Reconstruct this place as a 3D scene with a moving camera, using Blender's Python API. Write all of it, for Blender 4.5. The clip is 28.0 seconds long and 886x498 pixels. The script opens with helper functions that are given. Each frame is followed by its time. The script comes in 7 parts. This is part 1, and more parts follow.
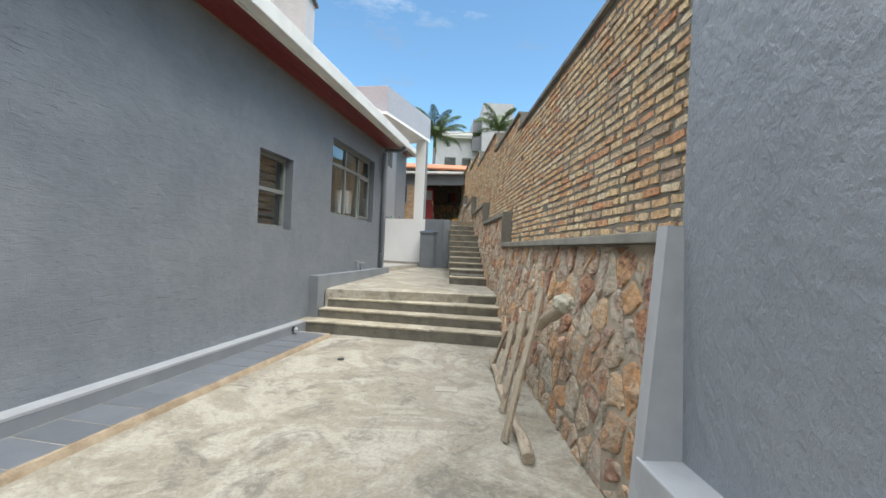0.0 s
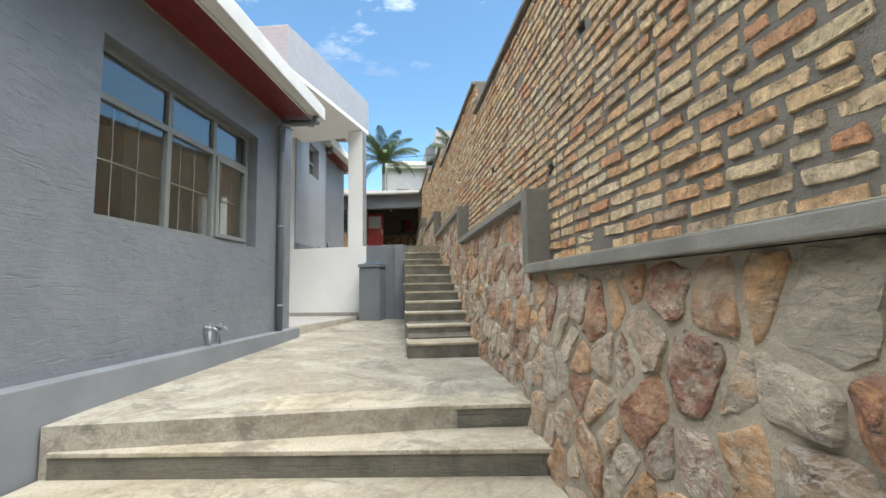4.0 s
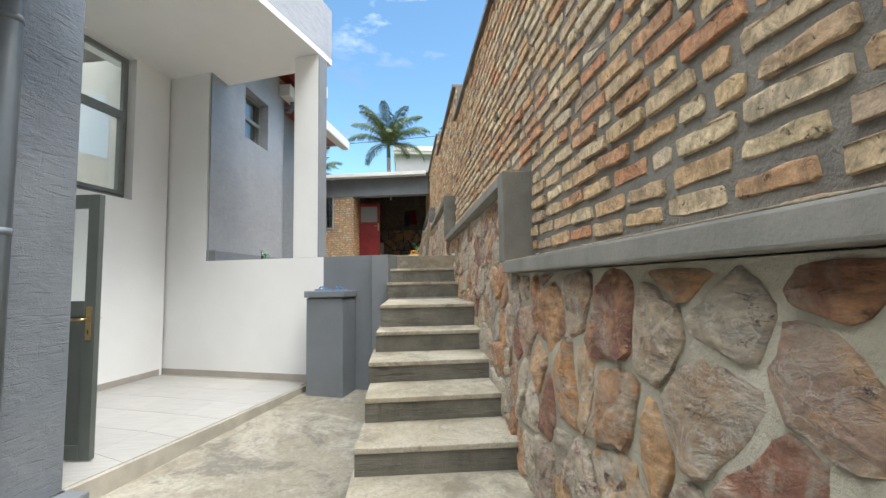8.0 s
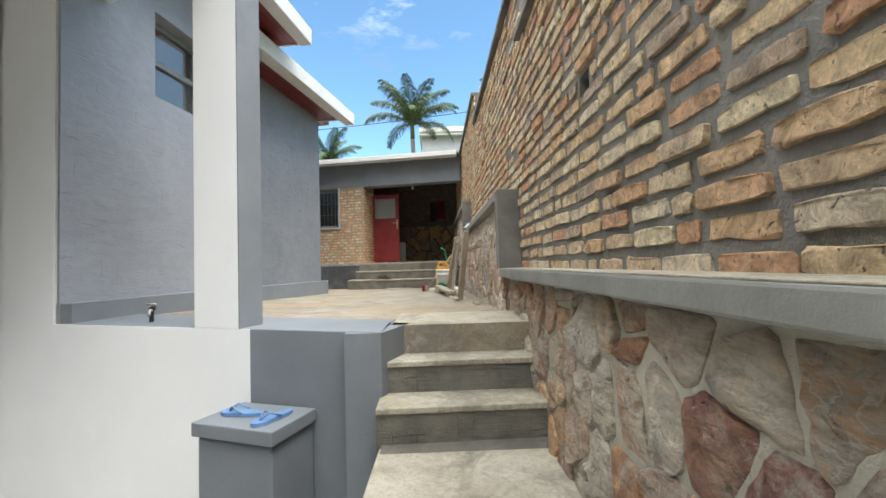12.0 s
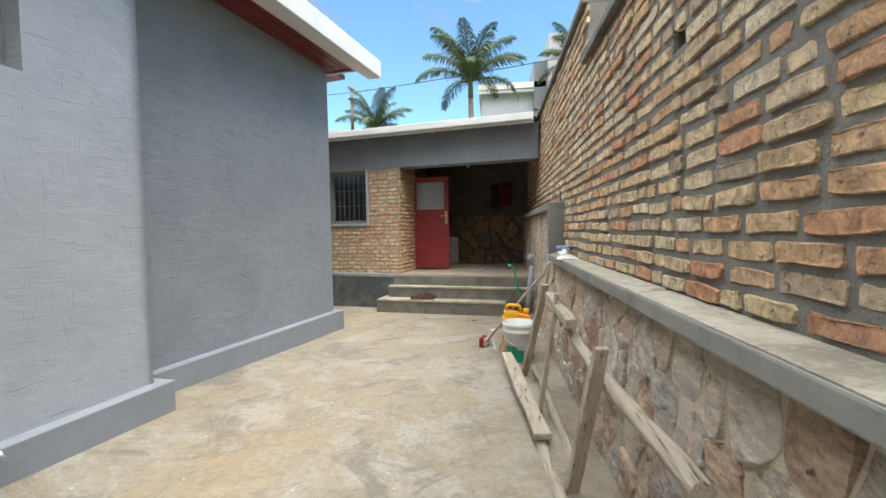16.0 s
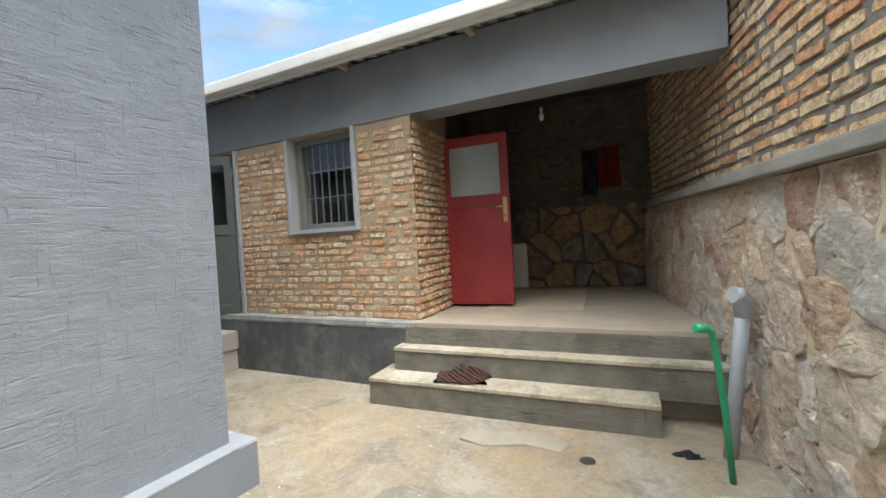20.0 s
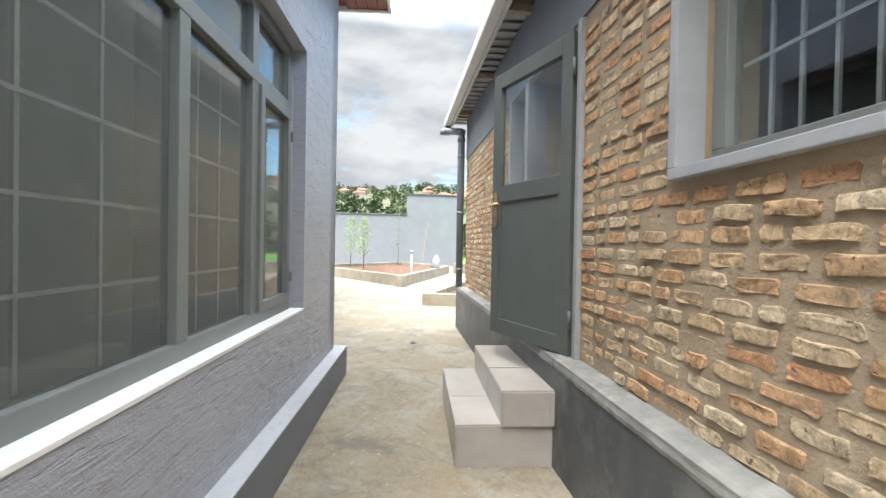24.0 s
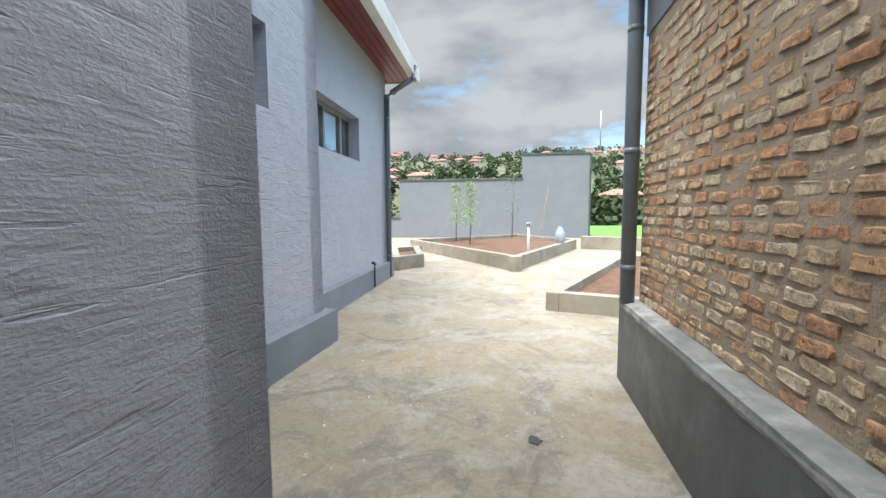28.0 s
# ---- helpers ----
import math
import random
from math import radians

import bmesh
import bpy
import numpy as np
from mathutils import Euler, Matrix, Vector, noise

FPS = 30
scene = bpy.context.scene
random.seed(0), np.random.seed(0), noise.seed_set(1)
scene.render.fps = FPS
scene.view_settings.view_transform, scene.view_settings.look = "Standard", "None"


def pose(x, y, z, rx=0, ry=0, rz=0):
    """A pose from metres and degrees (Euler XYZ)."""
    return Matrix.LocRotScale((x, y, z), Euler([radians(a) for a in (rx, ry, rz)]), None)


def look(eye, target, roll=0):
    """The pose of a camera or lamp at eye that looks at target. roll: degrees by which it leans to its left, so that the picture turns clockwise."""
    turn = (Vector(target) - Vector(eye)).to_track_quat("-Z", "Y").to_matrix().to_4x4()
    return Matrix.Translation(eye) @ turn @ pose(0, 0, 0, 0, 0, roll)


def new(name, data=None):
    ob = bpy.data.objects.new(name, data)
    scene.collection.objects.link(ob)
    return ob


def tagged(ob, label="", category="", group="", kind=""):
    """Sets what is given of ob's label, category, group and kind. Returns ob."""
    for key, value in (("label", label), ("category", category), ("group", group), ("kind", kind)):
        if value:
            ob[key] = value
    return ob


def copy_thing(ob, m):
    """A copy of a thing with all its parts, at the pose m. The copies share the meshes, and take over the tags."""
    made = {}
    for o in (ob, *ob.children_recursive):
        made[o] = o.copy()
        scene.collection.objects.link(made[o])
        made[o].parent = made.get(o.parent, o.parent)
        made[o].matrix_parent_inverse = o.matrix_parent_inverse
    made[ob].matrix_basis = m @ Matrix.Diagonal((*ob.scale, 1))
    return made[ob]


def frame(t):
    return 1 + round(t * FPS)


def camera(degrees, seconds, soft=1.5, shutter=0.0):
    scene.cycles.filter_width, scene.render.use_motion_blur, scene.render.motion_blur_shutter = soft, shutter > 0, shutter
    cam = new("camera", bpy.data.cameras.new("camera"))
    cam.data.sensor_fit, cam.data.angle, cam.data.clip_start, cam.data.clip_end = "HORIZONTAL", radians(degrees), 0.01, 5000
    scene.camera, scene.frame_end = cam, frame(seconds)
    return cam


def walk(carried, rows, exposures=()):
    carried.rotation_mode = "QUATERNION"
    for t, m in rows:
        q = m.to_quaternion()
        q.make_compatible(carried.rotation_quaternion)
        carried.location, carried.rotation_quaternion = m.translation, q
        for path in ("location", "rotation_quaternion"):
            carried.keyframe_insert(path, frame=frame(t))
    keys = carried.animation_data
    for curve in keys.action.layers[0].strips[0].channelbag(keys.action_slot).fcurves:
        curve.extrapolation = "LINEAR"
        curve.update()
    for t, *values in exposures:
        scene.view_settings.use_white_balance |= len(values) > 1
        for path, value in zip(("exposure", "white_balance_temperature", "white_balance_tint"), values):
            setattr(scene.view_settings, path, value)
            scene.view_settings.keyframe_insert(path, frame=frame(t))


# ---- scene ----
cam = camera(93.1, 28.0)
PATH = [
    (0, (0.612, -0.846, 1.533), (0.659, 1.154, 1.531), 2.5),
    (0.5, (0.676, -0.266, 1.556), (0.664, 1.734, 1.573), 2.2),
    (1, (0.688, 0.3, 1.525), (0.647, 2.299, 1.574), 1.5),
    (1.5, (0.716, 0.899, 1.538), (0.647, 2.896, 1.625), 1.5),
    (2, (0.735, 1.502, 1.548), (0.661, 3.497, 1.68), 1.4),
    (2.5, (0.709, 2.082, 1.53), (0.655, 4.075, 1.683), 0.8),
    (4.5, (0.939, 4.592, 1.511), (1.23, 6.56, 1.715), -1.2),
    (5, (1.04, 5.213, 1.556), (1.283, 7.186, 1.779), 0.1),
    (5.5, (1.168, 5.844, 1.549), (1.362, 7.821, 1.782), 1.2),
    (6, (1.178, 6.477, 1.616), (1.337, 8.459, 1.832), 0.8),
    (6.5, (1.246, 6.93, 1.797), (1.387, 8.918, 1.972), -0.3),
    (7, (1.259, 7.315, 1.928), (1.407, 9.305, 2.057), -1.1),
    (7.5, (1.257, 7.653, 2.061), (1.426, 9.642, 2.189), -1.3),
    (8, (1.342, 8.061, 2.181), (1.52, 10.047, 2.332), -1.0),
    (8.5, (1.335, 8.483, 2.235), (1.545, 10.464, 2.415), -0.6),
    (9, (1.363, 8.959, 2.274), (1.633, 10.934, 2.444), -1.2),
    (9.5, (1.478, 9.516, 2.34), (1.756, 11.49, 2.506), -1.2),
    (10, (1.467, 9.88, 2.489), (1.689, 11.862, 2.643), -1.2),
    (10.5, (1.455, 10.172, 2.599), (1.597, 12.162, 2.734), -1.4),
    (11, (1.453, 10.424, 2.713), (1.551, 12.418, 2.832), -1.8),
    (11.5, (1.429, 10.689, 2.816), (1.492, 12.685, 2.917), -2.1),
    (12, (1.435, 10.949, 2.863), (1.471, 12.947, 2.941), -1.7),
    (12.5, (1.473, 11.246, 2.94), (1.468, 13.245, 2.981), -1.5),
    (14.5, (1.525, 12.66, 3.469), (1.469, 14.66, 3.482), -1.8),
    (15, (1.449, 13.137, 3.463), (1.381, 15.136, 3.465), -1.2),
    (15.5, (1.445, 13.509, 3.601), (1.278, 15.502, 3.557), -0.9),
    (16, (1.355, 13.81, 3.708), (1.114, 15.794, 3.618), -1.0),
    (16.5, (1.298, 14.127, 3.743), (1.065, 16.111, 3.651), -1.2),
    (17, (1.247, 14.506, 3.8), (1.032, 16.493, 3.724), -0.9),
    (17.5, (1.083, 14.877, 3.784), (0.87, 16.863, 3.682), -1.3),
    (18, (1.086, 15.427, 3.745), (0.832, 17.408, 3.627), -2.1),
    (18.5, (1.003, 15.95, 3.7), (0.731, 17.928, 3.583), -2.2),
    (19, (0.984, 16.477, 3.689), (0.68, 18.451, 3.583), -2.0),
    (19.5, (0.994, 16.972, 3.674), (0.6, 18.931, 3.591), -2.5),
    (20, (0.941, 17.416, 3.69), (0.424, 19.347, 3.638), -3.2),
    (20.5, (0.768, 17.827, 3.575), (0.13, 19.722, 3.622), -3.3),
    (21, (0.7, 18.256, 3.532), (-0.157, 20.061, 3.627), -3.0),
    (21.5, (0.633, 18.647, 3.528), (-0.471, 20.311, 3.636), -2.3),
    (22, (0.475, 18.969, 3.547), (-0.901, 20.416, 3.663), -1.4),
    (22.5, (0.29, 19.275, 3.531), (-1.336, 20.433, 3.649), -0.0),
    (24.5, (-0.857, 20.19, 3.583), (-2.793, 20.686, 3.517), 0.4),
    (25, (-1.171, 20.292, 3.585), (-3.128, 20.699, 3.5), -0.1),
    (25.5, (-1.52, 20.371, 3.594), (-3.49, 20.704, 3.501), 0.4),
    (26, (-1.883, 20.409, 3.598), (-3.861, 20.686, 3.502), -0.2),
    (26.5, (-2.229, 20.49, 3.58), (-4.212, 20.72, 3.469), -1.2),
    (27, (-2.583, 20.541, 3.563), (-4.57, 20.723, 3.424), -0.8),
    (27.5, (-2.94, 20.602, 3.575), (-4.931, 20.726, 3.421), -0.6),
    (28, (-3.313, 20.665, 3.612), (-5.304, 20.721, 3.435), -0.3),
]
walk(cam, [(t, look(eye, target, roll)) for t, eye, target, roll in PATH],
     [(0, 1.05, 6250, 8), (6, 1.35, 6300, 8), (18, 1.33, 6200, 8), (20, 1.65, 6200, 8), (21, 1.85, 6350, 8), (22.5, 1.95, 6200, 8), (24.5, 2.03, 6250, 8), (26, 2.0, 6250, 8), (28, 1.5, 6050, 8)])

# ---------- world, sun, exposure ----------
SUN_EL, SUN_AZ = radians(60), radians(132)
world = bpy.data.worlds.new("sky")
scene.world = world
world.use_nodes = True
wn, wl = world.node_tree.nodes, world.node_tree.links
wn.clear()
w_out = wn.new("ShaderNodeOutputWorld")
w_bg = wn.new("ShaderNodeBackground")
w_sky = wn.new("ShaderNodeTexSky")
w_sky.sky_type = 'NISHITA'
w_sky.sun_disc = False
w_sky.sun_elevation = SUN_EL
w_sky.sun_rotation = SUN_AZ
w_sky.air_density, w_sky.dust_density, w_sky.ozone_density = 1.0, 0.6, 2.0
w_co = wn.new("ShaderNodeTexCoord")
w_map = wn.new("ShaderNodeMapping")
w_map.inputs["Scale"].default_value = (1.0, 1.0, 2.6)
w_no = wn.new("ShaderNodeTexNoise")
w_no.inputs["Scale"].default_value = 2.3
w_no.inputs["Detail"].default_value = 8
w_no.inputs["Roughness"].default_value = 0.6
w_west = wn.new("ShaderNodeMath"); w_west.operation = 'MULTIPLY_ADD'
w_west.inputs[1].default_value, w_west.inputs[2].default_value = -0.20, 0.0
w_add = wn.new("ShaderNodeMath"); w_add.operation = 'ADD'
w_ramp = wn.new("ShaderNodeMapRange")
w_ramp.inputs["From Min"].default_value, w_ramp.inputs["From Max"].default_value = 0.36, 0.54
w_mix = wn.new("ShaderNodeMix"); w_mix.data_type = 'RGBA'
w_cl = wn.new("ShaderNodeMix"); w_cl.data_type = 'RGBA'
w_n2 = wn.new("ShaderNodeTexNoise")
w_n2.inputs["Scale"].default_value = 4.5
w_n2.inputs["Detail"].default_value = 6
w_cl.inputs["A"].default_value = (4.6, 4.75, 5.0, 1)
w_cl.inputs["B"].default_value = (7.4, 7.4, 7.3, 1)
wl.new(w_co.outputs["Generated"], w_map.inputs["Vector"])
wl.new(w_map.outputs["Vector"], w_no.inputs["Vector"])
wl.new(w_map.outputs["Vector"], w_n2.inputs["Vector"])
w_tilt = wn.new("ShaderNodeVectorMath"); w_tilt.operation = 'DOT_PRODUCT'
w_tilt.inputs[1].default_value = (0.45, 1.75, -1.25)
wl.new(w_co.outputs["Generated"], w_tilt.inputs[0])
wl.new(w_tilt.outputs["Value"], w_west.inputs[0])
wl.new(w_no.outputs["Fac"], w_add.inputs[0])
wl.new(w_west.outputs[0], w_add.inputs[1])
wl.new(w_add.outputs[0], w_ramp.inputs["Value"])
w_soft = wn.new("ShaderNodeMapRange")
w_soft.inputs["From Min"].default_value, w_soft.inputs["From Max"].default_value = 0.36, 0.60
wl.new(w_n2.outputs["Fac"], w_soft.inputs["Value"])
wl.new(w_soft.outputs["Result"], w_cl.inputs["Factor"])
wl.new(w_ramp.outputs["Result"], w_mix.inputs["Factor"])
w_dim = wn.new("ShaderNodeVectorMath"); w_dim.operation = 'MULTIPLY'
w_dim.inputs[1].default_value = (0.66, 0.80, 0.78)
wl.new(w_sky.outputs["Color"], w_dim.inputs[0])
wl.new(w_dim.outputs[0], w_mix.inputs["A"])
w_sep = wn.new("ShaderNodeSeparateXYZ")
w_up = wn.new("ShaderNodeMapRange")
w_up.inputs["From Min"].default_value, w_up.inputs["From Max"].default_value = 0.45, 0.72
w_up.inputs["To Min"].default_value, w_up.inputs["To Max"].default_value = 0.20, 2.0
w_lift = wn.new("ShaderNodeVectorMath"); w_lift.operation = 'SCALE'
wl.new(w_co.outputs["Generated"], w_sep.inputs[0])
wl.new(w_sep.outputs["Z"], w_up.inputs["Value"])
wl.new(w_cl.outputs["Result"], w_lift.inputs[0])
wl.new(w_up.outputs["Result"], w_lift.inputs["Scale"])
wl.new(w_lift.outputs[0], w_mix.inputs["B"])
wl.new(w_mix.outputs["Result"], w_bg.inputs["Color"])
w_bg.inputs["Strength"].default_value = 0.15
wl.new(w_bg.outputs[0], w_out.inputs[0])

sun_data = bpy.data.lights.new("sun", 'SUN')
sun_data.energy, sun_data.angle, sun_data.color = 1.45, radians(30), (1.0, 0.95, 0.87)
sun = new("sun", sun_data)
sun_dir = Vector((math.sin(SUN_AZ) * math.cos(SUN_EL), math.cos(SUN_AZ) * math.cos(SUN_EL), math.sin(SUN_EL)))
sun.matrix_world = look(sun_dir * 50, (0, 0, 0))

# ---------- materials ----------
def mat(name, c1, c2=None, rough=0.8, scale=4.0, fine=60.0, bump=0.3, bump_d=0.004, metal=0.0, c3=None, stain=0.0, vary=0.0, coat=0.0, stretch=None):
    """Two-scale noise paint: c1-c2 blotches, optional stains c3, fine relief."""
    m = bpy.data.materials.new(name)
    m.use_nodes = True
    nd, lk = m.node_tree.nodes, m.node_tree.links
    b = nd["Principled BSDF"]
    geo = nd.new("ShaderNodeNewGeometry")
    vec = geo.outputs["Position"]
    if stretch:
        mp = nd.new("ShaderNodeMapping")
        mp.inputs["Scale"].default_value = stretch
        lk.new(vec, mp.inputs["Vector"])
        vec = mp.outputs["Vector"]
    n1 = nd.new("ShaderNodeTexNoise")
    n1.inputs["Scale"].default_value, n1.inputs["Detail"].default_value, n1.inputs["Roughness"].default_value = scale, 6, 0.6
    lk.new(vec, n1.inputs["Vector"])
    r1 = nd.new("ShaderNodeMapRange")
    r1.inputs["From Min"].default_value, r1.inputs["From Max"].default_value = 0.35, 0.65
    lk.new(n1.outputs["Fac"], r1.inputs["Value"])
    mx = nd.new("ShaderNodeMix"); mx.data_type = 'RGBA'
    mx.inputs["A"].default_value = (*c1, 1)
    mx.inputs["B"].default_value = (*(c2 or c1), 1)
    lk.new(r1.outputs["Result"], mx.inputs["Factor"])
    col = mx.outputs["Result"]
    if c3:
        n3 = nd.new("ShaderNodeTexNoise")
        n3.inputs["Scale"].default_value, n3.inputs["Detail"].default_value, n3.inputs["Roughness"].default_value = scale * 0.33, 8, 0.7
        lk.new(geo.outputs["Position"], n3.inputs["Vector"])
        r3 = nd.new("ShaderNodeMapRange")
        r3.inputs["From Min"].default_value, r3.inputs["From Max"].default_value = 0.5, 0.68
        r3.inputs["To Max"].default_value = stain
        lk.new(n3.outputs["Fac"], r3.inputs["Value"])
        m3 = nd.new("ShaderNodeMix"); m3.data_type = 'RGBA'
        m3.inputs["B"].default_value = (*c3, 1)
        lk.new(r3.outputs["Result"], m3.inputs["Factor"])
        lk.new(col, m3.inputs["A"])
        col = m3.outputs["Result"]
    if vary:
        oi = nd.new("ShaderNodeObjectInfo")
        hv = nd.new("ShaderNodeHueSaturation")
        rr = nd.new("ShaderNodeMapRange")
        rr.inputs["To Min"].default_value, rr.inputs["To Max"].default_value = 1 - vary, 1 + vary
        lk.new(oi.outputs["Random"], rr.inputs["Value"])
        lk.new(rr.outputs["Result"], hv.inputs["Value"])
        lk.new(col, hv.inputs["Color"])
        col = hv.outputs["Color"]
    lk.new(col, b.inputs["Base Color"])
    b.inputs["Roughness"].default_value = rough
    b.inputs["Metallic"].default_value = metal
    b.inputs["Coat Weight"].default_value = coat
    if bump:
        n2 = nd.new("ShaderNodeTexNoise")
        n2.inputs["Scale"].default_value, n2.inputs["Detail"].default_value, n2.inputs["Roughness"].default_value = fine, 5, 0.65
        lk.new(vec, n2.inputs["Vector"])
        bp = nd.new("ShaderNodeBump")
        bp.inputs["Strength"].default_value, bp.inputs["Distance"].default_value = bump, bump_d
        lk.new(n2.outputs["Fac"], bp.inputs["Height"])
        lk.new(bp.outputs["Normal"], b.inputs["Normal"])
    return m


M_GREYL = mat("light_grey_paint", (0.34, 0.355, 0.37), (0.30, 0.31, 0.33), 0.6, 5.0, 60, 0.2)
M_DARK = mat("dark_grey_paint", (0.055, 0.06, 0.063), (0.09, 0.095, 0.098), 0.5, 7.0, 60, 0.4, c3=(0.24, 0.235, 0.22), stain=0.55, stretch=(1, 1, 0.5))
M_WHITE = mat("white_paint", (0.77, 0.77, 0.765), (0.80, 0.80, 0.795), 0.6, 2.0, 50, 0.15)
M_FASCIA = mat("fascia_paint", (0.60, 0.60, 0.58), (0.66, 0.66, 0.64), 0.5, 3.0, 40, 0.1, c3=(0.4, 0.4, 0.38), stain=0.3)
M_CONC = mat("concrete", (0.31, 0.27, 0.20), (0.21, 0.19, 0.155), 0.85, 2.2, 40, 0.5, 0.006, c3=(0.38, 0.35, 0.29), stain=0.8)
M_LEDGE = mat("ledge_concrete", (0.33, 0.305, 0.255), (0.42, 0.39, 0.33), 0.8, 5.0, 60, 0.4)
M_SOFFIT = mat("red_timber_soffit", (0.12, 0.011, 0.011), (0.16, 0.02, 0.017), 0.4, 6.0, 60, 0.15)
M_FRAME = mat("grey_metal_frame", (0.17, 0.185, 0.18), (0.19, 0.205, 0.20), 0.4, 8.0, 60, 0.05)
M_RED = mat("red_door_paint", (0.20, 0.018, 0.021), (0.255, 0.028, 0.027), 0.38, 3.0, 40, 0.12, c3=(0.20, 0.05, 0.035), stain=0.7)
M_TILE = mat("dark_floor_tile", (0.12, 0.13, 0.15), (0.15, 0.16, 0.18), 0.35, 5.0, 60, 0.1, vary=0.12)


# ---------- mesh helpers ----------
def mesh_ob(name, verts, faces, material=None, parent=None, label=""):
    me = bpy.data.meshes.new(name)
    me.from_pydata(verts, [], faces)
    me.update()
    if material:
        me.materials.append(material)
    ob = new(name, me)
    if parent:
        ob.parent = parent
    if label:
        ob["label"] = label
    return ob


def part(name, bm, material, parent=None, label=""):
    me = bpy.data.meshes.new(name)
    bm.to_mesh(me)
    bm.free()
    if material:
        me.materials.append(material)
    ob = new(name, me)
    if parent:
        ob.parent = parent
    if label:
        ob["label"] = label
    return ob


def prism_bm(poly, z0, z1, bevel=0.0):
    """An upright prism over a plan polygon; z0 and z1 may be lists, one height a corner."""
    bm = bmesh.new()
    n = len(poly)
    z0 = z0 if isinstance(z0, (list, tuple)) else [z0] * n
    z1 = z1 if isinstance(z1, (list, tuple)) else [z1] * n
    lo = [bm.verts.new((p[0], p[1], z)) for p, z in zip(poly, z0)]
    hi = [bm.verts.new((p[0], p[1], z)) for p, z in zip(poly, z1)]
    bm.faces.new(lo)
    bm.faces.new(hi)
    for i in range(n):
        j = (i + 1) % n
        bm.faces.new((lo[i], lo[j], hi[j], hi[i]))
    bmesh.ops.recalc_face_normals(bm, faces=bm.faces)
    if bevel:
        bmesh.ops.bevel(bm, geom=list(bm.edges), offset=bevel, segments=2, profile=0.6, affect='EDGES')
    return bm


def box_bm(x0, x1, y0, y1, z0, z1, bevel=0.0):
    return prism_bm([(x0, y0), (x1, y0), (x1, y1), (x0, y1)], z0, z1, bevel)


def wall_bm(p0, p1, z0, z1, thick, holes=()):
    """A wall from p0 to p1; its face is that line, its body lies to the left of the way from p0 to p1. Holes: (a0, a1, z0, z1)."""
    p0, p1 = Vector((*p0, 0)), Vector((*p1, 0))
    ln = (p1 - p0).length
    t = (p1 - p0) / ln
    nrm = Vector((-t.y, t.x, 0))
    A = sorted({0.0, ln, *[h[0] for h in holes], *[h[1] for h in holes]})
    Zs = sorted({z0, z1, *[h[2] for h in holes], *[h[3] for h in holes]})
    A = [a for a in A if -1e-6 <= a <= ln + 1e-6]
    Zs = [z for z in Zs if z0 - 1e-6 <= z <= z1 + 1e-6]
    keep = {}
    for i in range(len(A) - 1):
        for j in range(len(Zs) - 1):
            ca, cz = (A[i] + A[i + 1]) / 2, (Zs[j] + Zs[j + 1]) / 2
            keep[i, j] = not any(h[0] < ca < h[1] and h[2] < cz < h[3] for h in holes)
    bm = bmesh.new()
    vs = {}

    def v(i, j, k):
        if (i, j, k) not in vs:
            p = p0 + t * A[i] + nrm * (thick * k)
            vs[i, j, k] = bm.verts.new((p.x, p.y, Zs[j]))
        return vs[i, j, k]
    for (i, j), ok in keep.items():
        if not ok:
            continue
        for k in (0, 1):
            bm.faces.new([v(i, j, k), v(i + 1, j, k), v(i + 1, j + 1, k), v(i, j + 1, k)])
        for di, dj, e in ((-1, 0, ((i, j), (i, j + 1))), (1, 0, ((i + 1, j), (i + 1, j + 1))), (0, -1, ((i, j), (i + 1, j))), (0, 1, ((i, j + 1), (i + 1, j + 1)))):
            if not keep.get((i + di, j + dj), False):
                a, b = e
                bm.faces.new([v(*a, 0), v(*b, 0), v(*b, 1), v(*a, 1)])
    bmesh.ops.recalc_face_normals(bm, faces=bm.faces)
    return bm


def structure(name, bm, material, label, category):
    return tagged(part(name, bm, material), label, category, kind="structure")


def along(p0, p1, a, off=0.0):
    """The plan point a metres from p0 towards p1, off metres to the right of the way."""
    d = Vector((p1[0] - p0[0], p1[1] - p0[1])).normalized()
    return (p0[0] + d.x * a + d.y * off, p0[1] + d.y * a - d.x * off)


def strip_poly(p0, p1, a0, a1, o0, o1):
    return [along(p0, p1, a0, o0), along(p0, p1, a1, o0), along(p0, p1, a1, o1), along(p0, p1, a0, o1)]


# ---------- plan ----------
# wall A: from far behind the start to its corner, house on the left
A0, A1 = (-3.40, -2.1), (-0.754, 10.91)
A_LEN = math.hypot(A1[0] - A0[0], A1[1] - A0[1])
def a_of_y(y):
    return (y - A0[1]) / (A1[1] - A0[1]) * A_LEN
# terrace wall, from its left end to the stair
W0, W1 = (-2.14, 14.41), (1.13, 13.22)
# upper house: B1, B2, passage wall C, far walls D1, D2
B1a, B1b = (-1.40, 14.1), (-1.05, 16.47)
B2a, B2b = (-1.42, 16.45), (-0.84, 19.30)
C0, C1 = (-0.84, 19.30), (-4.40, 20.23)
D1a, D1b = (-4.30, 18.95), (-7.28, 19.632)
D2a, D2b = (-7.40, 19.22), (-11.45, 19.82)
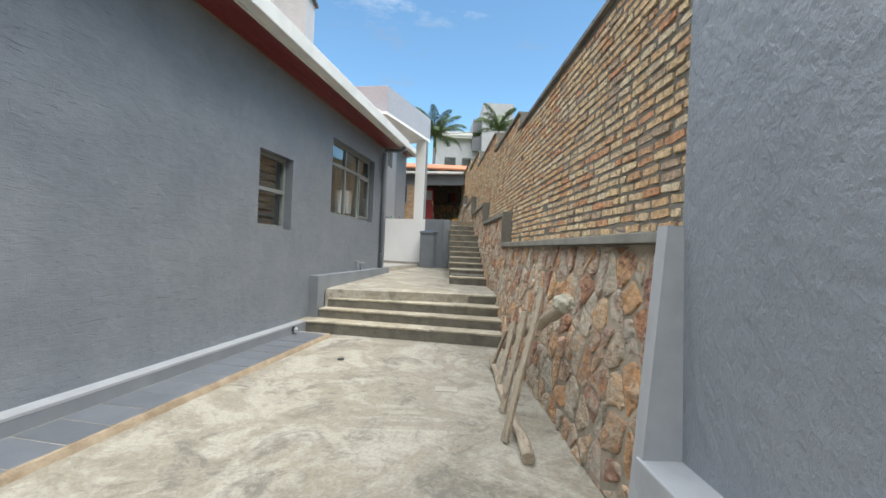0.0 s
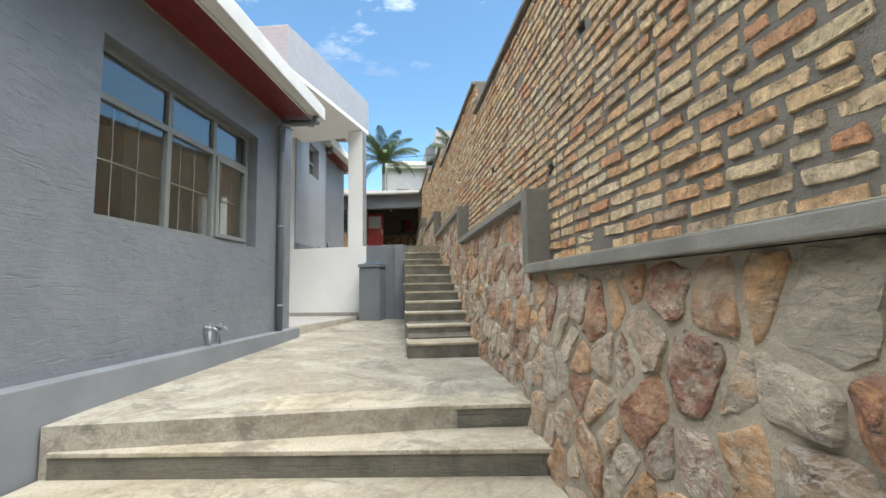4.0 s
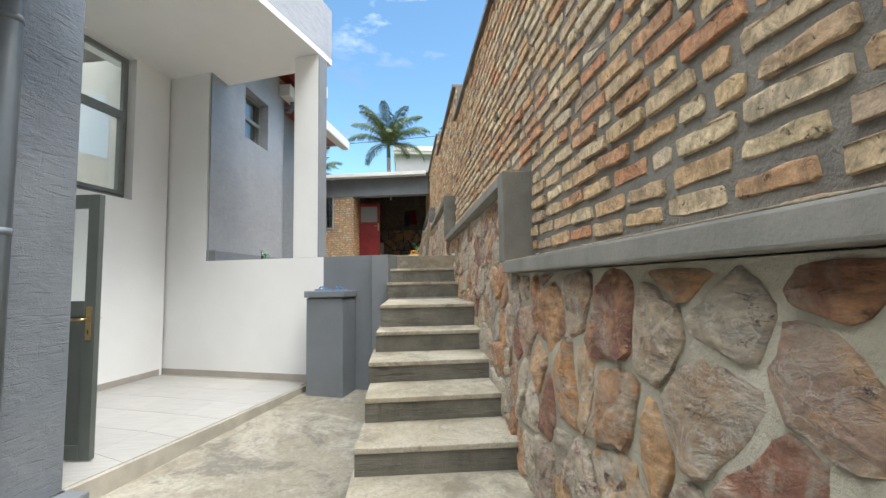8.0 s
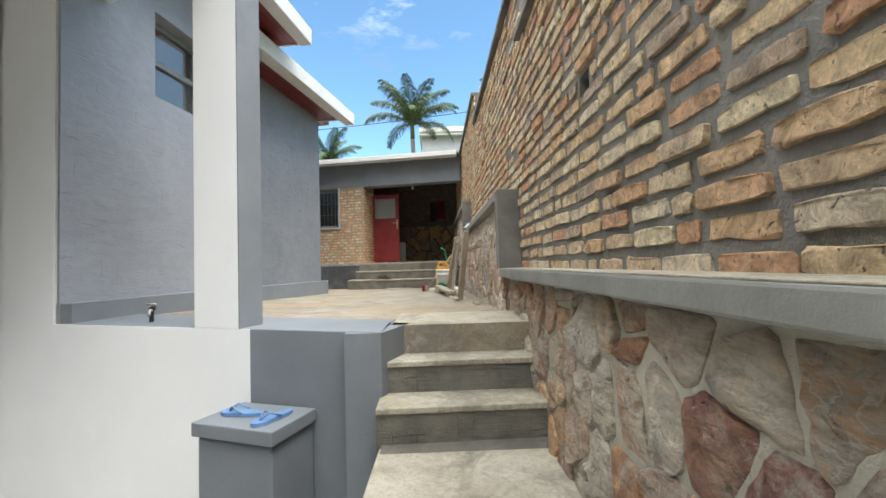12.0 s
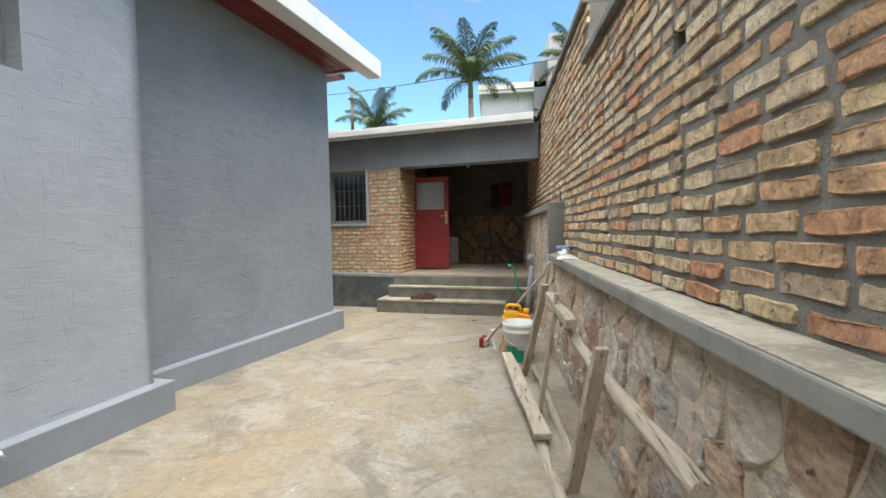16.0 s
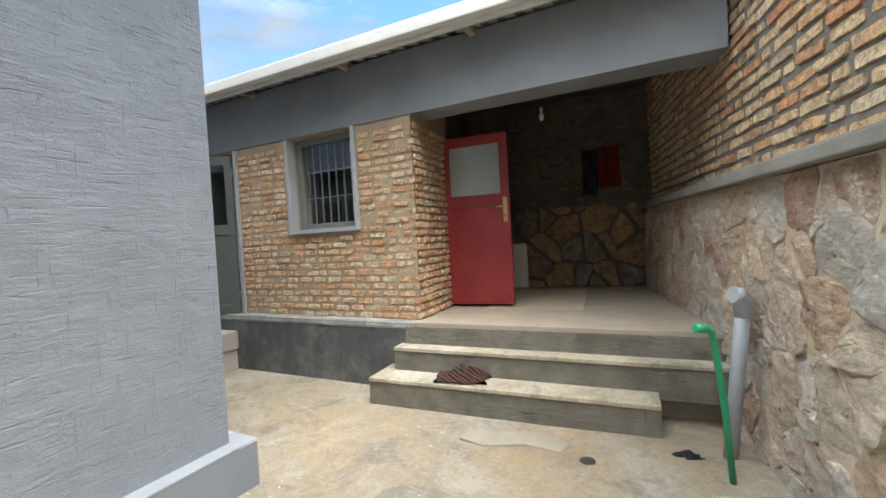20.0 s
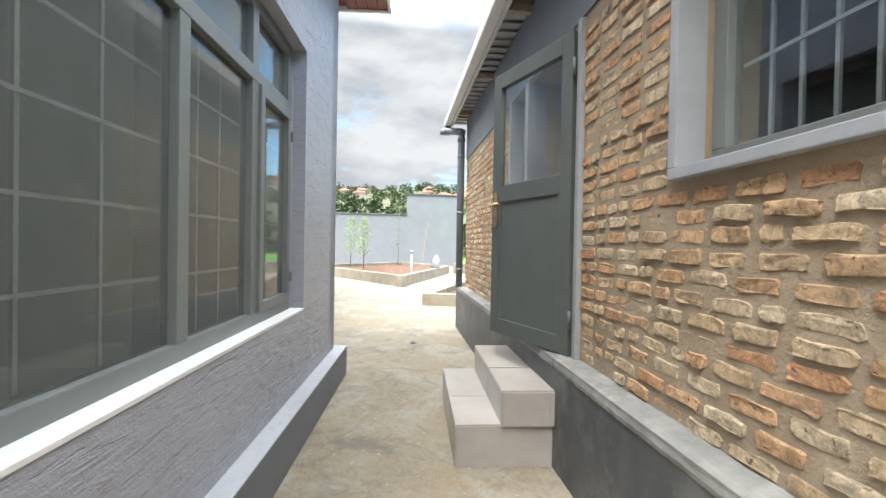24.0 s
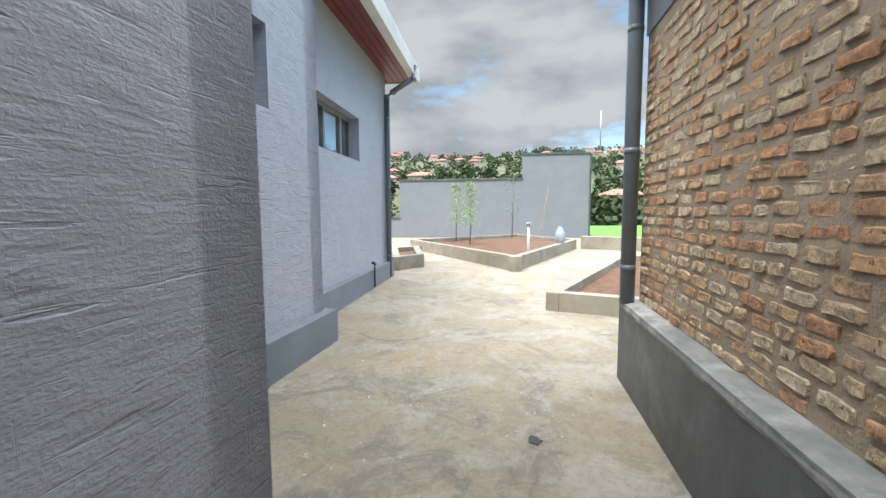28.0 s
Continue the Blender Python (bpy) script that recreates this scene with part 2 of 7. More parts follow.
# kitchen facade, far end first
KF, KN = (-6.25, 22.16), (-0.25, 20.97)
K_LEN = math.hypot(KF[0] - KN[0], KF[1] - KN[1])
Z_LOW, Z_PLAT, Z_UP, Z_PASS, Z_PORCH = 0.0, 0.69, 2.51, 2.37, 2.97
def a_of_x(p0, p1, x):
    return (x - p0[0]) / (p1[0] - p0[0]) * math.hypot(p1[0] - p0[0], p1[1] - p0[1])

# ---------- more materials ----------
def scratched(name, c1, c2, bump=1.0, upright=0.65, **wear):
    """Painted render, dragged with a trowel: dense level drag marks, sparse deeper scores across and down, and sand."""
    gloss = wear.pop("gloss", 0.6)
    m = mat(name, c1, c2, gloss, wear.pop("scale", 1.6), 70, 0.0, **wear)
    nd, lk = m.node_tree.nodes, m.node_tree.links
    b = nd["Principled BSDF"]
    geo = nd.new("ShaderNodeNewGeometry")
    last = None
    for sc, lo, hi, k in (((9, 9, 70), 0.3, 0.75, 0.28), ((4.5, 4.5, 46), 0.62, 0.68, -0.75), ((50, 50, 6), 0.63, 0.70, -upright), ((90, 90, 130), 0.3, 0.75, 0.25), ((7, 7, 12), 0.3, 0.7, 0.7)):
        mp = nd.new("ShaderNodeMapping")
        mp.inputs["Scale"].default_value = sc
        mp.inputs["Rotation"].default_value = (0.05, -0.06, 0)
        no = nd.new("ShaderNodeTexNoise")
        no.inputs["Scale"].default_value, no.inputs["Detail"].default_value, no.inputs["Distortion"].default_value = 1.0, 5, 0.5
        mr = nd.new("ShaderNodeMapRange")
        mr.inputs["From Min"].default_value, mr.inputs["From Max"].default_value, mr.inputs["To Max"].default_value = lo, hi, k
        lk.new(geo.outputs["Position"], mp.inputs["Vector"])
        lk.new(mp.outputs["Vector"], no.inputs["Vector"])
        lk.new(no.outputs["Fac"], mr.inputs["Value"])
        if last is None:
            last = mr.outputs["Result"]
        else:
            ad = nd.new("ShaderNodeMath")
            ad.operation = 'ADD'
            lk.new(last, ad.inputs[0])
            lk.new(mr.outputs["Result"], ad.inputs[1])
            last = ad.outputs[0]
    # The relief's shading is painted in too: grooves darker, ridges paler.
    gv = nd.new("ShaderNodeMapRange")
    for q, v in (("From Min", -0.35), ("From Max", 0.75), ("To Min", 0.88), ("To Max", 1.05)):
        gv.inputs[q].default_value = v
    lk.new(last, gv.inputs["Value"])
    hv = nd.new("ShaderNodeHueSaturation")
    lk.new(gv.outputs["Result"], hv.inputs["Value"])
    lk.new(b.inputs["Base Color"].links[0].from_socket, hv.inputs["Color"])
    lk.new(hv.outputs["Color"], b.inputs["Base Color"])
    bp = nd.new("ShaderNodeBump")
    bp.inputs["Strength"].default_value, bp.inputs["Distance"].default_value = bump, 0.009
    lk.new(last, bp.inputs["Height"])
    lk.new(bp.outputs["Normal"], b.inputs["Normal"])
    return m


def worn_floor(name, base, pale, dark, tint, fine=34, spots=0.0):
    """Old concrete: broad pale patches with wavy rims, damp blotches, tinted stains, spatter and trowel ripples."""
    m = mat(name, base, base, 0.78, 2.0, 60, 0.0)
    nd, lk = m.node_tree.nodes, m.node_tree.links
    b = nd["Principled BSDF"]
    geo = nd.new("ShaderNodeNewGeometry")
    col = None
    first = nd.new("ShaderNodeRGB")
    first.outputs[0].default_value = (*base, 1)
    col = first.outputs[0]
    hs = []
    for sc, det, ro, dist, lo, hi, k, c in ((0.9, 9, 0.68, 1.6, 0.47, 0.56, 0.95, pale), (1.7, 9, 0.7, 1.0, 0.53, 0.61, 0.85, dark), (0.6, 8, 0.65, 0.8, 0.52, 0.68, 0.6, tint), (7.0, 8, 0.75, 0.5, 0.50, 0.72, 0.55, dark), (5.0, 7, 0.7, 0.8, 0.56, 0.72, 0.7, pale), (23.0, 5, 0.7, 0.0, 0.66, 0.71, 0.8, pale), (fine, 6, 0.75, 0.0, 0.46, 0.74, 0.75, dark), (12.0, 10, 0.82, 0.8, 0.50, 0.60, 0.45, pale), (3.2, 10, 0.8, 1.2, 0.53, 0.60, 0.5, dark), (31.0, 3, 0.6, 0.3, 0.70, 0.73, spots, (0.62, 0.61, 0.58))):
        no = nd.new("ShaderNodeTexNoise")
        no.inputs["Scale"].default_value, no.inputs["Detail"].default_value, no.inputs["Roughness"].default_value, no.inputs["Distortion"].default_value = sc, det, ro, dist
        lk.new(geo.outputs["Position"], no.inputs["Vector"])
        mr = nd.new("ShaderNodeMapRange")
        mr.inputs["From Min"].default_value, mr.inputs["From Max"].default_value, mr.inputs["To Max"].default_value = lo, hi, k
        lk.new(no.outputs["Fac"], mr.inputs["Value"])
        mx = nd.new("ShaderNodeMix"); mx.data_type = 'RGBA'
        mx.inputs["B"].default_value = (*c, 1)
        lk.new(mr.outputs["Result"], mx.inputs["Factor"])
        lk.new(col, mx.inputs["A"])
        col = mx.outputs["Result"]
        hs.append(no.outputs["Fac"])
    lk.new(col, b.inputs["Base Color"])
    ad = nd.new("ShaderNodeMath"); ad.operation = 'MULTIPLY_ADD'
    ad.inputs[1].default_value = 1.6
    lk.new(hs[3], ad.inputs[0])
    lk.new(hs[6], ad.inputs[2])
    bp = nd.new("ShaderNodeBump")
    bp.inputs["Strength"].default_value, bp.inputs["Distance"].default_value = 0.7, 0.012
    lk.new(ad.outputs[0], bp.inputs["Height"])
    lk.new(bp.outputs["Normal"], b.inputs["Normal"])
    return m


def pieces(name, stops, island, patch, rough=0.85, scale=14.0, fine=90.0, bump=1.0, bump_d=0.020, dirt=(0.2, 0.17, 0.13), dirt_k=0.5, pit=(0.10, 0.07, 0.05)):
    """Bricks or stones: each piece takes its own two colours from the stops, mixed in patches, with grain, pits and dirt of its own."""
    m = bpy.data.materials.new(name)
    m.use_nodes = True
    nd, lk = m.node_tree.nodes, m.node_tree.links
    b = nd["Principled BSDF"]
    b.inputs["Roughness"].default_value = rough
    geo = nd.new("ShaderNodeNewGeometry")
    rnd = geo.outputs["Random Per Island"] if island else nd.new("ShaderNodeObjectInfo").outputs["Random"]

    def tex(sc, det, ro, lo, hi, to0, to1, dist=0.0):
        no = nd.new("ShaderNodeTexNoise")
        no.inputs["Scale"].default_value, no.inputs["Detail"].default_value, no.inputs["Roughness"].default_value, no.inputs["Distortion"].default_value = sc, det, ro, dist
        lk.new(geo.outputs["Position"], no.inputs["Vector"])
        mr = nd.new("ShaderNodeMapRange")
        for q, v in (("From Min", lo), ("From Max", hi), ("To Min", to0), ("To Max", to1)):
            mr.inputs[q].default_value = v
        lk.new(no.outputs["Fac"], mr.inputs["Value"])
        return no.outputs["Fac"], mr.outputs["Result"]

    def ramp(src):
        cr = nd.new("ShaderNodeValToRGB")
        cr.color_ramp.interpolation = 'CONSTANT'
        el = cr.color_ramp.elements
        for i, c in enumerate(stops):
            e = el[i] if i < 2 else el.new(i / len(stops))
            e.position, e.color = i / len(stops), (*c, 1)
        lk.new(src, cr.inputs["Fac"])
        return cr.outputs["Color"]

    def blend(fac, a, b2):
        mx = nd.new("ShaderNodeMix"); mx.data_type = 'RGBA'
        lk.new(fac, mx.inputs["Factor"])
        lk.new(a, mx.inputs["A"])
        if isinstance(b2, tuple):
            mx.inputs["B"].default_value = (*b2, 1)
        else:
            lk.new(b2, mx.inputs["B"])
        return mx.outputs["Result"]
    other = nd.new("ShaderNodeMath"); other.operation = 'MULTIPLY_ADD'
    other.inputs[1].default_value, other.inputs[2].default_value = 7.13, 0.37
    fr = nd.new("ShaderNodeMath"); fr.operation = 'FRACT'
    lk.new(rnd, other.inputs[0])
    lk.new(other.outputs[0], fr.inputs[0])
    _, pf = tex(scale * 0.6, 7, 0.7, 0.42, 0.62, 0.0, patch, 0.6)
    col = blend(pf, ramp(rnd), ramp(fr.outputs[0]))
    grain, vf = tex(scale * 1.3, 10, 0.8, 0.33, 0.67, 0.36, 1.55, 0.8)
    hv = nd.new("ShaderNodeHueSaturation")
    lk.new(col, hv.inputs["Color"])
    lk.new(vf, hv.inputs["Value"])
    col = hv.outputs["Color"]
    _, df = tex(scale * 0.45, 9, 0.75, 0.54, 0.66, 0.0, dirt_k, 0.8)
    col = blend(df, col, dirt)
    pits, pt = tex(fine * 0.5, 5, 0.65, 0.60, 0.68, 0.0, 0.9, 0.8)
    col = blend(pt, col, pit)
    lk.new(col, b.inputs["Base Color"])
    n2, _ = tex(fine * 0.35, 9, 0.75, 0, 1, 0, 1, 0.6)
    hh = nd.new("ShaderNodeMath"); hh.operation = 'MULTIPLY_ADD'
    hh.inputs[1].default_value = -0.5
    lk.new(pt, hh.inputs[0])
    lk.new(n2, hh.inputs[2])
    bp = nd.new("ShaderNodeBump")
    bp.inputs["Strength"].default_value, bp.inputs["Distance"].default_value = bump, bump_d
    lk.new(hh.outputs[0], bp.inputs["Height"])
    lk.new(bp.outputs["Normal"], b.inputs["Normal"])
    return m


BRICK_C = [(0.60, 0.36, 0.19), (0.66, 0.48, 0.27), (0.70, 0.57, 0.36), (0.56, 0.31, 0.165), (0.63, 0.42, 0.23), (0.68, 0.51, 0.29), (0.60, 0.44, 0.27), (0.67, 0.55, 0.38), (0.58, 0.29, 0.15), (0.64, 0.50, 0.32), (0.66, 0.44, 0.24), (0.44, 0.33, 0.23), (0.62, 0.47, 0.29)]
BRICK_K = [(0.58, 0.35, 0.19), (0.58, 0.42, 0.26), (0.63, 0.51, 0.35), (0.54, 0.295, 0.155), (0.58, 0.38, 0.215), (0.59, 0.45, 0.29)]
M_BRICKK = pieces("kitchen_brick", BRICK_K, False, 0.2)
M_BRICKKJ = pieces("kitchen_brick_joined", BRICK_K, True, 0.2)
# Porch stone and brick: some soot, plus the porch's shade put into the colours.
M_SOOTDIMST = pieces("sooty_shaded_stone", [(0.27, 0.17, 0.085), (0.17, 0.135, 0.10), (0.33, 0.21, 0.11), (0.21, 0.17, 0.13)], True, 0.5, 0.9, 6.0, 45, 1.0, 0.02, (0.06, 0.05, 0.04), 0.6)
M_SOOTDIMBR = pieces("sooty_shaded_brick", [(0.12, 0.085, 0.058), (0.16, 0.11, 0.075), (0.09, 0.065, 0.048)], True, 0.3, 0.9)
M_BRICK = pieces("brick_singly", BRICK_C, False, 0.22)
M_BRICKJ = pieces("brick_joined", BRICK_C, True, 0.22)


def rock(name, stops, island, vein=0.7, smear=0.7, bump_d=0.05):
    """Split field stone: each takes two colours of its own in ragged patches, with bedding streaks, pale veins, dark cracks and mortar smears."""
    m = bpy.data.materials.new(name)
    m.use_nodes = True
    nd, lk = m.node_tree.nodes, m.node_tree.links
    b = nd["Principled BSDF"]
    geo = nd.new("ShaderNodeNewGeometry")
    rnd = geo.outputs["Random Per Island"] if island else nd.new("ShaderNodeObjectInfo").outputs["Random"]

    def tex(sc, det, ro, lo, hi, to0, to1, dist=0.0, stretch=None):
        no = nd.new("ShaderNodeTexNoise")
        no.noise_dimensions = '4D'
        for q, v in (("Scale", sc), ("Detail", det), ("Roughness", ro), ("Distortion", dist)):
            no.inputs[q].default_value = v
        off = nd.new("ShaderNodeMath"); off.operation = 'MULTIPLY'
        off.inputs[1].default_value = 37.0
        lk.new(rnd, off.inputs[0])
        lk.new(off.outputs[0], no.inputs["W"])
        vec = geo.outputs["Position"]
        if stretch:
            mp = nd.new("ShaderNodeMapping")
            mp.inputs["Scale"].default_value, mp.inputs["Rotation"].default_value = stretch, (0.5, 0.2, 0.1)
            lk.new(vec, mp.inputs["Vector"])
            vec = mp.outputs["Vector"]
        lk.new(vec, no.inputs["Vector"])
        mr = nd.new("ShaderNodeMapRange")
        for q, v in (("From Min", lo), ("From Max", hi), ("To Min", to0), ("To Max", to1)):
            mr.inputs[q].default_value = v
        lk.new(no.outputs["Fac"], mr.inputs["Value"])
        return no.outputs["Fac"], mr.outputs["Result"]

    def ramp(src):
        cr = nd.new("ShaderNodeValToRGB")
        cr.color_ramp.interpolation = 'CONSTANT'
        el = cr.color_ramp.elements
        for i, c in enumerate(stops):
            e = el[i] if i < 2 else el.new(i / len(stops))
            e.position, e.color = i / len(stops), (*c, 1)
        lk.new(src, cr.inputs["Fac"])
        return cr.outputs["Color"]

    def blend(fac, a, c):
        mx = nd.new("ShaderNodeMix"); mx.data_type = 'RGBA'
        lk.new(fac, mx.inputs["Factor"])
        lk.new(a, mx.inputs["A"])
        if isinstance(c, tuple):
            mx.inputs["B"].default_value = (*c, 1)
        else:
            lk.new(c, mx.inputs["B"])
        return mx.outputs["Result"]

    def other(k, c):
        a = nd.new("ShaderNodeMath"); a.operation = 'MULTIPLY_ADD'
        a.inputs[1].default_value, a.inputs[2].default_value = k, c
        f = nd.new("ShaderNodeMath"); f.operation = 'FRACT'
        lk.new(rnd, a.inputs[0])
        lk.new(a.outputs[0], f.inputs[0])
        return f.outputs[0]

    def mul(a, c):
        q = nd.new("ShaderNodeMath"); q.operation = 'MULTIPLY'
        lk.new(a, q.inputs[0])
        lk.new(c, q.inputs[1])
        return q.outputs[0]
    _, patch = tex(9.0, 9, 0.72, 0.46, 0.58, 0.0, 0.85, 1.0)
    col = blend(patch, ramp(rnd), ramp(other(7.13, 0.37)))
    streak, sv = tex(7.0, 10, 0.75, 0.32, 0.68, 0.42, 1.6, 0.8, (1, 1, 2.6))
    hv = nd.new("ShaderNodeHueSaturation")
    lk.new(col, hv.inputs["Color"])
    lk.new(sv, hv.inputs["Value"])
    hv.inputs["Saturation"].default_value = 0.88
    col = hv.outputs["Color"]
    # pale veins on some of the stones
    lines, _ = tex(6.0, 6, 0.6, 0, 1, 0, 1, 1.6, (1, 1, 1.8))
    cr = nd.new("ShaderNodeValToRGB")
    el = cr.color_ramp.elements
    el[0].position, el[0].color = 0.475, (0, 0, 0, 1)
    el[1].position, el[1].color = 0.50, (1, 1, 1, 1)
    e = el.new(0.525)
    e.color = (0, 0, 0, 1)
    lk.new(lines, cr.inputs["Fac"])
    some = nd.new("ShaderNodeMapRange")
    some.inputs["From Min"].default_value, some.inputs["From Max"].default_value, some.inputs["To Max"].default_value = 0.5, 0.75, vein
    lk.new(other(3.71, 0.11), some.inputs["Value"])
    col = blend(mul(cr.outputs["Color"], some.outputs["Result"]), col, (0.66, 0.60, 0.54))
    _, cre = tex(24.0, 10, 0.8, 0.57, 0.63, 0.0, 0.55, 1.2, (1, 1, 1.5))
    col = blend(cre, col, (0.62, 0.53, 0.42))
    cracks, ck = tex(11.0, 8, 0.7, 0.60, 0.67, 0.0, 0.85, 0.7, (1, 1, 1.7))
    col = blend(ck, col, (0.07, 0.045, 0.03))
    _, sm = tex(4.0, 9, 0.72, 0.52, 0.64, 0.0, smear, 0.6)
    col = blend(sm, col, (0.52, 0.455, 0.35))
    lk.new(col, b.inputs["Base Color"])
    _, ro = tex(12.0, 5, 0.6, 0.3, 0.7, 0.30, 0.80)
    lk.new(ro, b.inputs["Roughness"])
    h1, _ = tex(16.0, 12, 0.72, 0, 1, 0, 1, 0.6, (1, 1, 1.8))
    ad = nd.new("ShaderNodeMath"); ad.operation = 'MULTIPLY_ADD'
    ad.inputs[1].default_value = -0.35
    lk.new(ck, ad.inputs[0])
    lk.new(h1, ad.inputs[2])
    bp = nd.new("ShaderNodeBump")
    bp.inputs["Strength"].default_value, bp.inputs["Distance"].default_value = 1.0, bump_d
    lk.new(ad.outputs[0], bp.inputs["Height"])
    lk.new(bp.outputs["Normal"], b.inputs["Normal"])
    return m


STONE_C = [(0.56, 0.27, 0.085), (0.30, 0.115, 0.055), (0.52, 0.42, 0.29), (0.44, 0.375, 0.28), (0.60, 0.36, 0.17), (0.36, 0.16, 0.06), (0.46, 0.31, 0.18), (0.27, 0.10, 0.065), (0.57, 0.31, 0.11), (0.42, 0.37, 0.29), (0.56, 0.46, 0.33), (0.44, 0.23, 0.10), (0.50, 0.43, 0.325), (0.42, 0.27, 0.19)]
STONE_P = [(0.58, 0.48, 0.35), (0.50, 0.41, 0.30), (0.63, 0.53, 0.39), (0.38, 0.21, 0.13), (0.55, 0.49, 0.40), (0.46, 0.43, 0.38), (0.60, 0.42, 0.25), (0.54, 0.40, 0.28)]
M_STONE = rock("field_stone", STONE_C, False)
M_STONEJ = rock("field_stone_joined", STONE_C, True)
M_STONEPALE = rock("pale_field_stone", STONE_P, False, 0.3, 0.85, 0.04)
M_GREY = scratched("blue_grey_render", (0.16, 0.175, 0.197), (0.19, 0.205, 0.228), 0.62, 0.45, gloss=0.48)
M_GREYA = scratched("smooth_trowelled_render", (0.145, 0.162, 0.187), (0.178, 0.195, 0.22), 0.62, 0.16, gloss=0.4)
# Lighter copy of blue_grey_render: the near wall's brighter light is partly painted in.
M_GREYB = scratched("brightened_grey_render", (0.25, 0.265, 0.29), (0.285, 0.30, 0.325), 0.42, 0.4, gloss=0.42)
# Risers darker than treads; shade from overhead light is partly put into this colour.
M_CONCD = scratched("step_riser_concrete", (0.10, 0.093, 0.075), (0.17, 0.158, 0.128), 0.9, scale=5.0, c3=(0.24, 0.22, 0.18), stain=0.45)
M_PIER = mat("dark_damp_cement", (0.135, 0.13, 0.112), (0.19, 0.182, 0.158), 0.8, 5.0, 60, 0.6, c3=(0.26, 0.25, 0.22), stain=0.6)
# Paler copy of the house grey, with the far walls' brighter light painted in.
M_GREYD = scratched("lightened_grey_render", (0.335, 0.345, 0.39), (0.365, 0.375, 0.42), 0.6, 0.1, gloss=0.42)
M_MORTARK = mat("brown_mortar", (0.30, 0.235, 0.165), (0.37, 0.295, 0.21), 0.9, 6.0, 60, 0.8, 0.012, c3=(0.26, 0.19, 0.13), stain=0.5)
M_GREY2 = mat("smooth_grey_render", (0.16, 0.175, 0.195), (0.195, 0.21, 0.23), 0.7, 2.0, 60, 0.35, 0.004, c3=(0.15, 0.16, 0.17), stain=0.4)
M_PALEGREY = scratched("pale_grey_render", (0.40, 0.415, 0.445), (0.45, 0.46, 0.49), 0.35)
M_MORTAR = mat("mortar", (0.165, 0.155, 0.135), (0.22, 0.205, 0.175), 0.9, 6.0, 50, 1.0, 0.014, c3=(0.11, 0.098, 0.08), stain=0.6)
M_STONEMORTAR = mat("stone_mortar", (0.45, 0.42, 0.335), (0.34, 0.318, 0.25), 0.85, 3.0, 24, 0.6, 0.02, c3=(0.20, 0.18, 0.14), stain=0.65)
M_STONEMORTARB = mat("brown_stone_mortar", (0.40, 0.345, 0.265), (0.27, 0.235, 0.18), 0.88, 3.0, 24, 0.9, 0.02, c3=(0.15, 0.12, 0.085), stain=0.75)
M_STONEMORTARP = mat("pale_stone_mortar", (0.56, 0.48, 0.37), (0.46, 0.385, 0.285), 0.88, 3.0, 24, 0.8, 0.02, c3=(0.36, 0.26, 0.17), stain=0.6)
def old_wood(name, pale, mid, dark):
    """Weathered timber: grain and drying cracks that run with the length of each piece."""
    m = bpy.data.materials.new(name)
    m.use_nodes = True
    nd, lk = m.node_tree.nodes, m.node_tree.links
    b = nd["Principled BSDF"]
    b.inputs["Roughness"].default_value = 0.85
    co = nd.new("ShaderNodeTexCoord")
    ob = nd.new("ShaderNodeObjectInfo")
    sh = nd.new("ShaderNodeMath"); sh.operation = 'MULTIPLY'
    sh.inputs[1].default_value = 29.0
    lk.new(ob.outputs["Random"], sh.inputs[0])

    def streaks(scale, det, lo, hi, k):
        no = nd.new("ShaderNodeTexNoise")
        no.noise_dimensions = '4D'
        no.inputs["Scale"].default_value, no.inputs["Detail"].default_value, no.inputs["Roughness"].default_value, no.inputs["Distortion"].default_value = scale, det, 0.65, 0.4
        lk.new(co.outputs["Generated"], no.inputs["Vector"])
        lk.new(sh.outputs[0], no.inputs["W"])
        mr = nd.new("ShaderNodeMapRange")
        mr.inputs["From Min"].default_value, mr.inputs["From Max"].default_value, mr.inputs["To Max"].default_value = lo, hi, k
        lk.new(no.outputs["Fac"], mr.inputs["Value"])
        return no.outputs["Fac"], mr.outputs["Result"]

    def blend(fac, a, c):
        mx = nd.new("ShaderNodeMix"); mx.data_type = 'RGBA'
        lk.new(fac, mx.inputs["Factor"])
        if isinstance(a, tuple):
            mx.inputs["A"].default_value = (*a, 1)
        else:
            lk.new(a, mx.inputs["A"])
        mx.inputs["B"].default_value = (*c, 1)
        return mx.outputs["Result"]
    g, f1 = streaks(7.0, 8, 0.35, 0.65, 1.0)
    col = blend(f1, pale, mid)
    _, f2 = streaks(14.0, 6, 0.58, 0.66, 0.85)
    col = blend(f2, col, dark)
    _, f3 = streaks(3.0, 4, 0.55, 0.7, 0.5)
    col = blend(f3, col, (0.55, 0.49, 0.40))
    lk.new(col, b.inputs["Base Color"])
    bp = nd.new("ShaderNodeBump")
    bp.inputs["Strength"].default_value, bp.inputs["Distance"].default_value = 1.0, 0.012
    h = nd.new("ShaderNodeMath"); h.operation = 'SUBTRACT'
    lk.new(g, h.inputs[0])
    lk.new(f2, h.inputs[1])
    lk.new(h.outputs[0], bp.inputs["Height"])
    lk.new(bp.outputs["Normal"], b.inputs["Normal"])
    return m


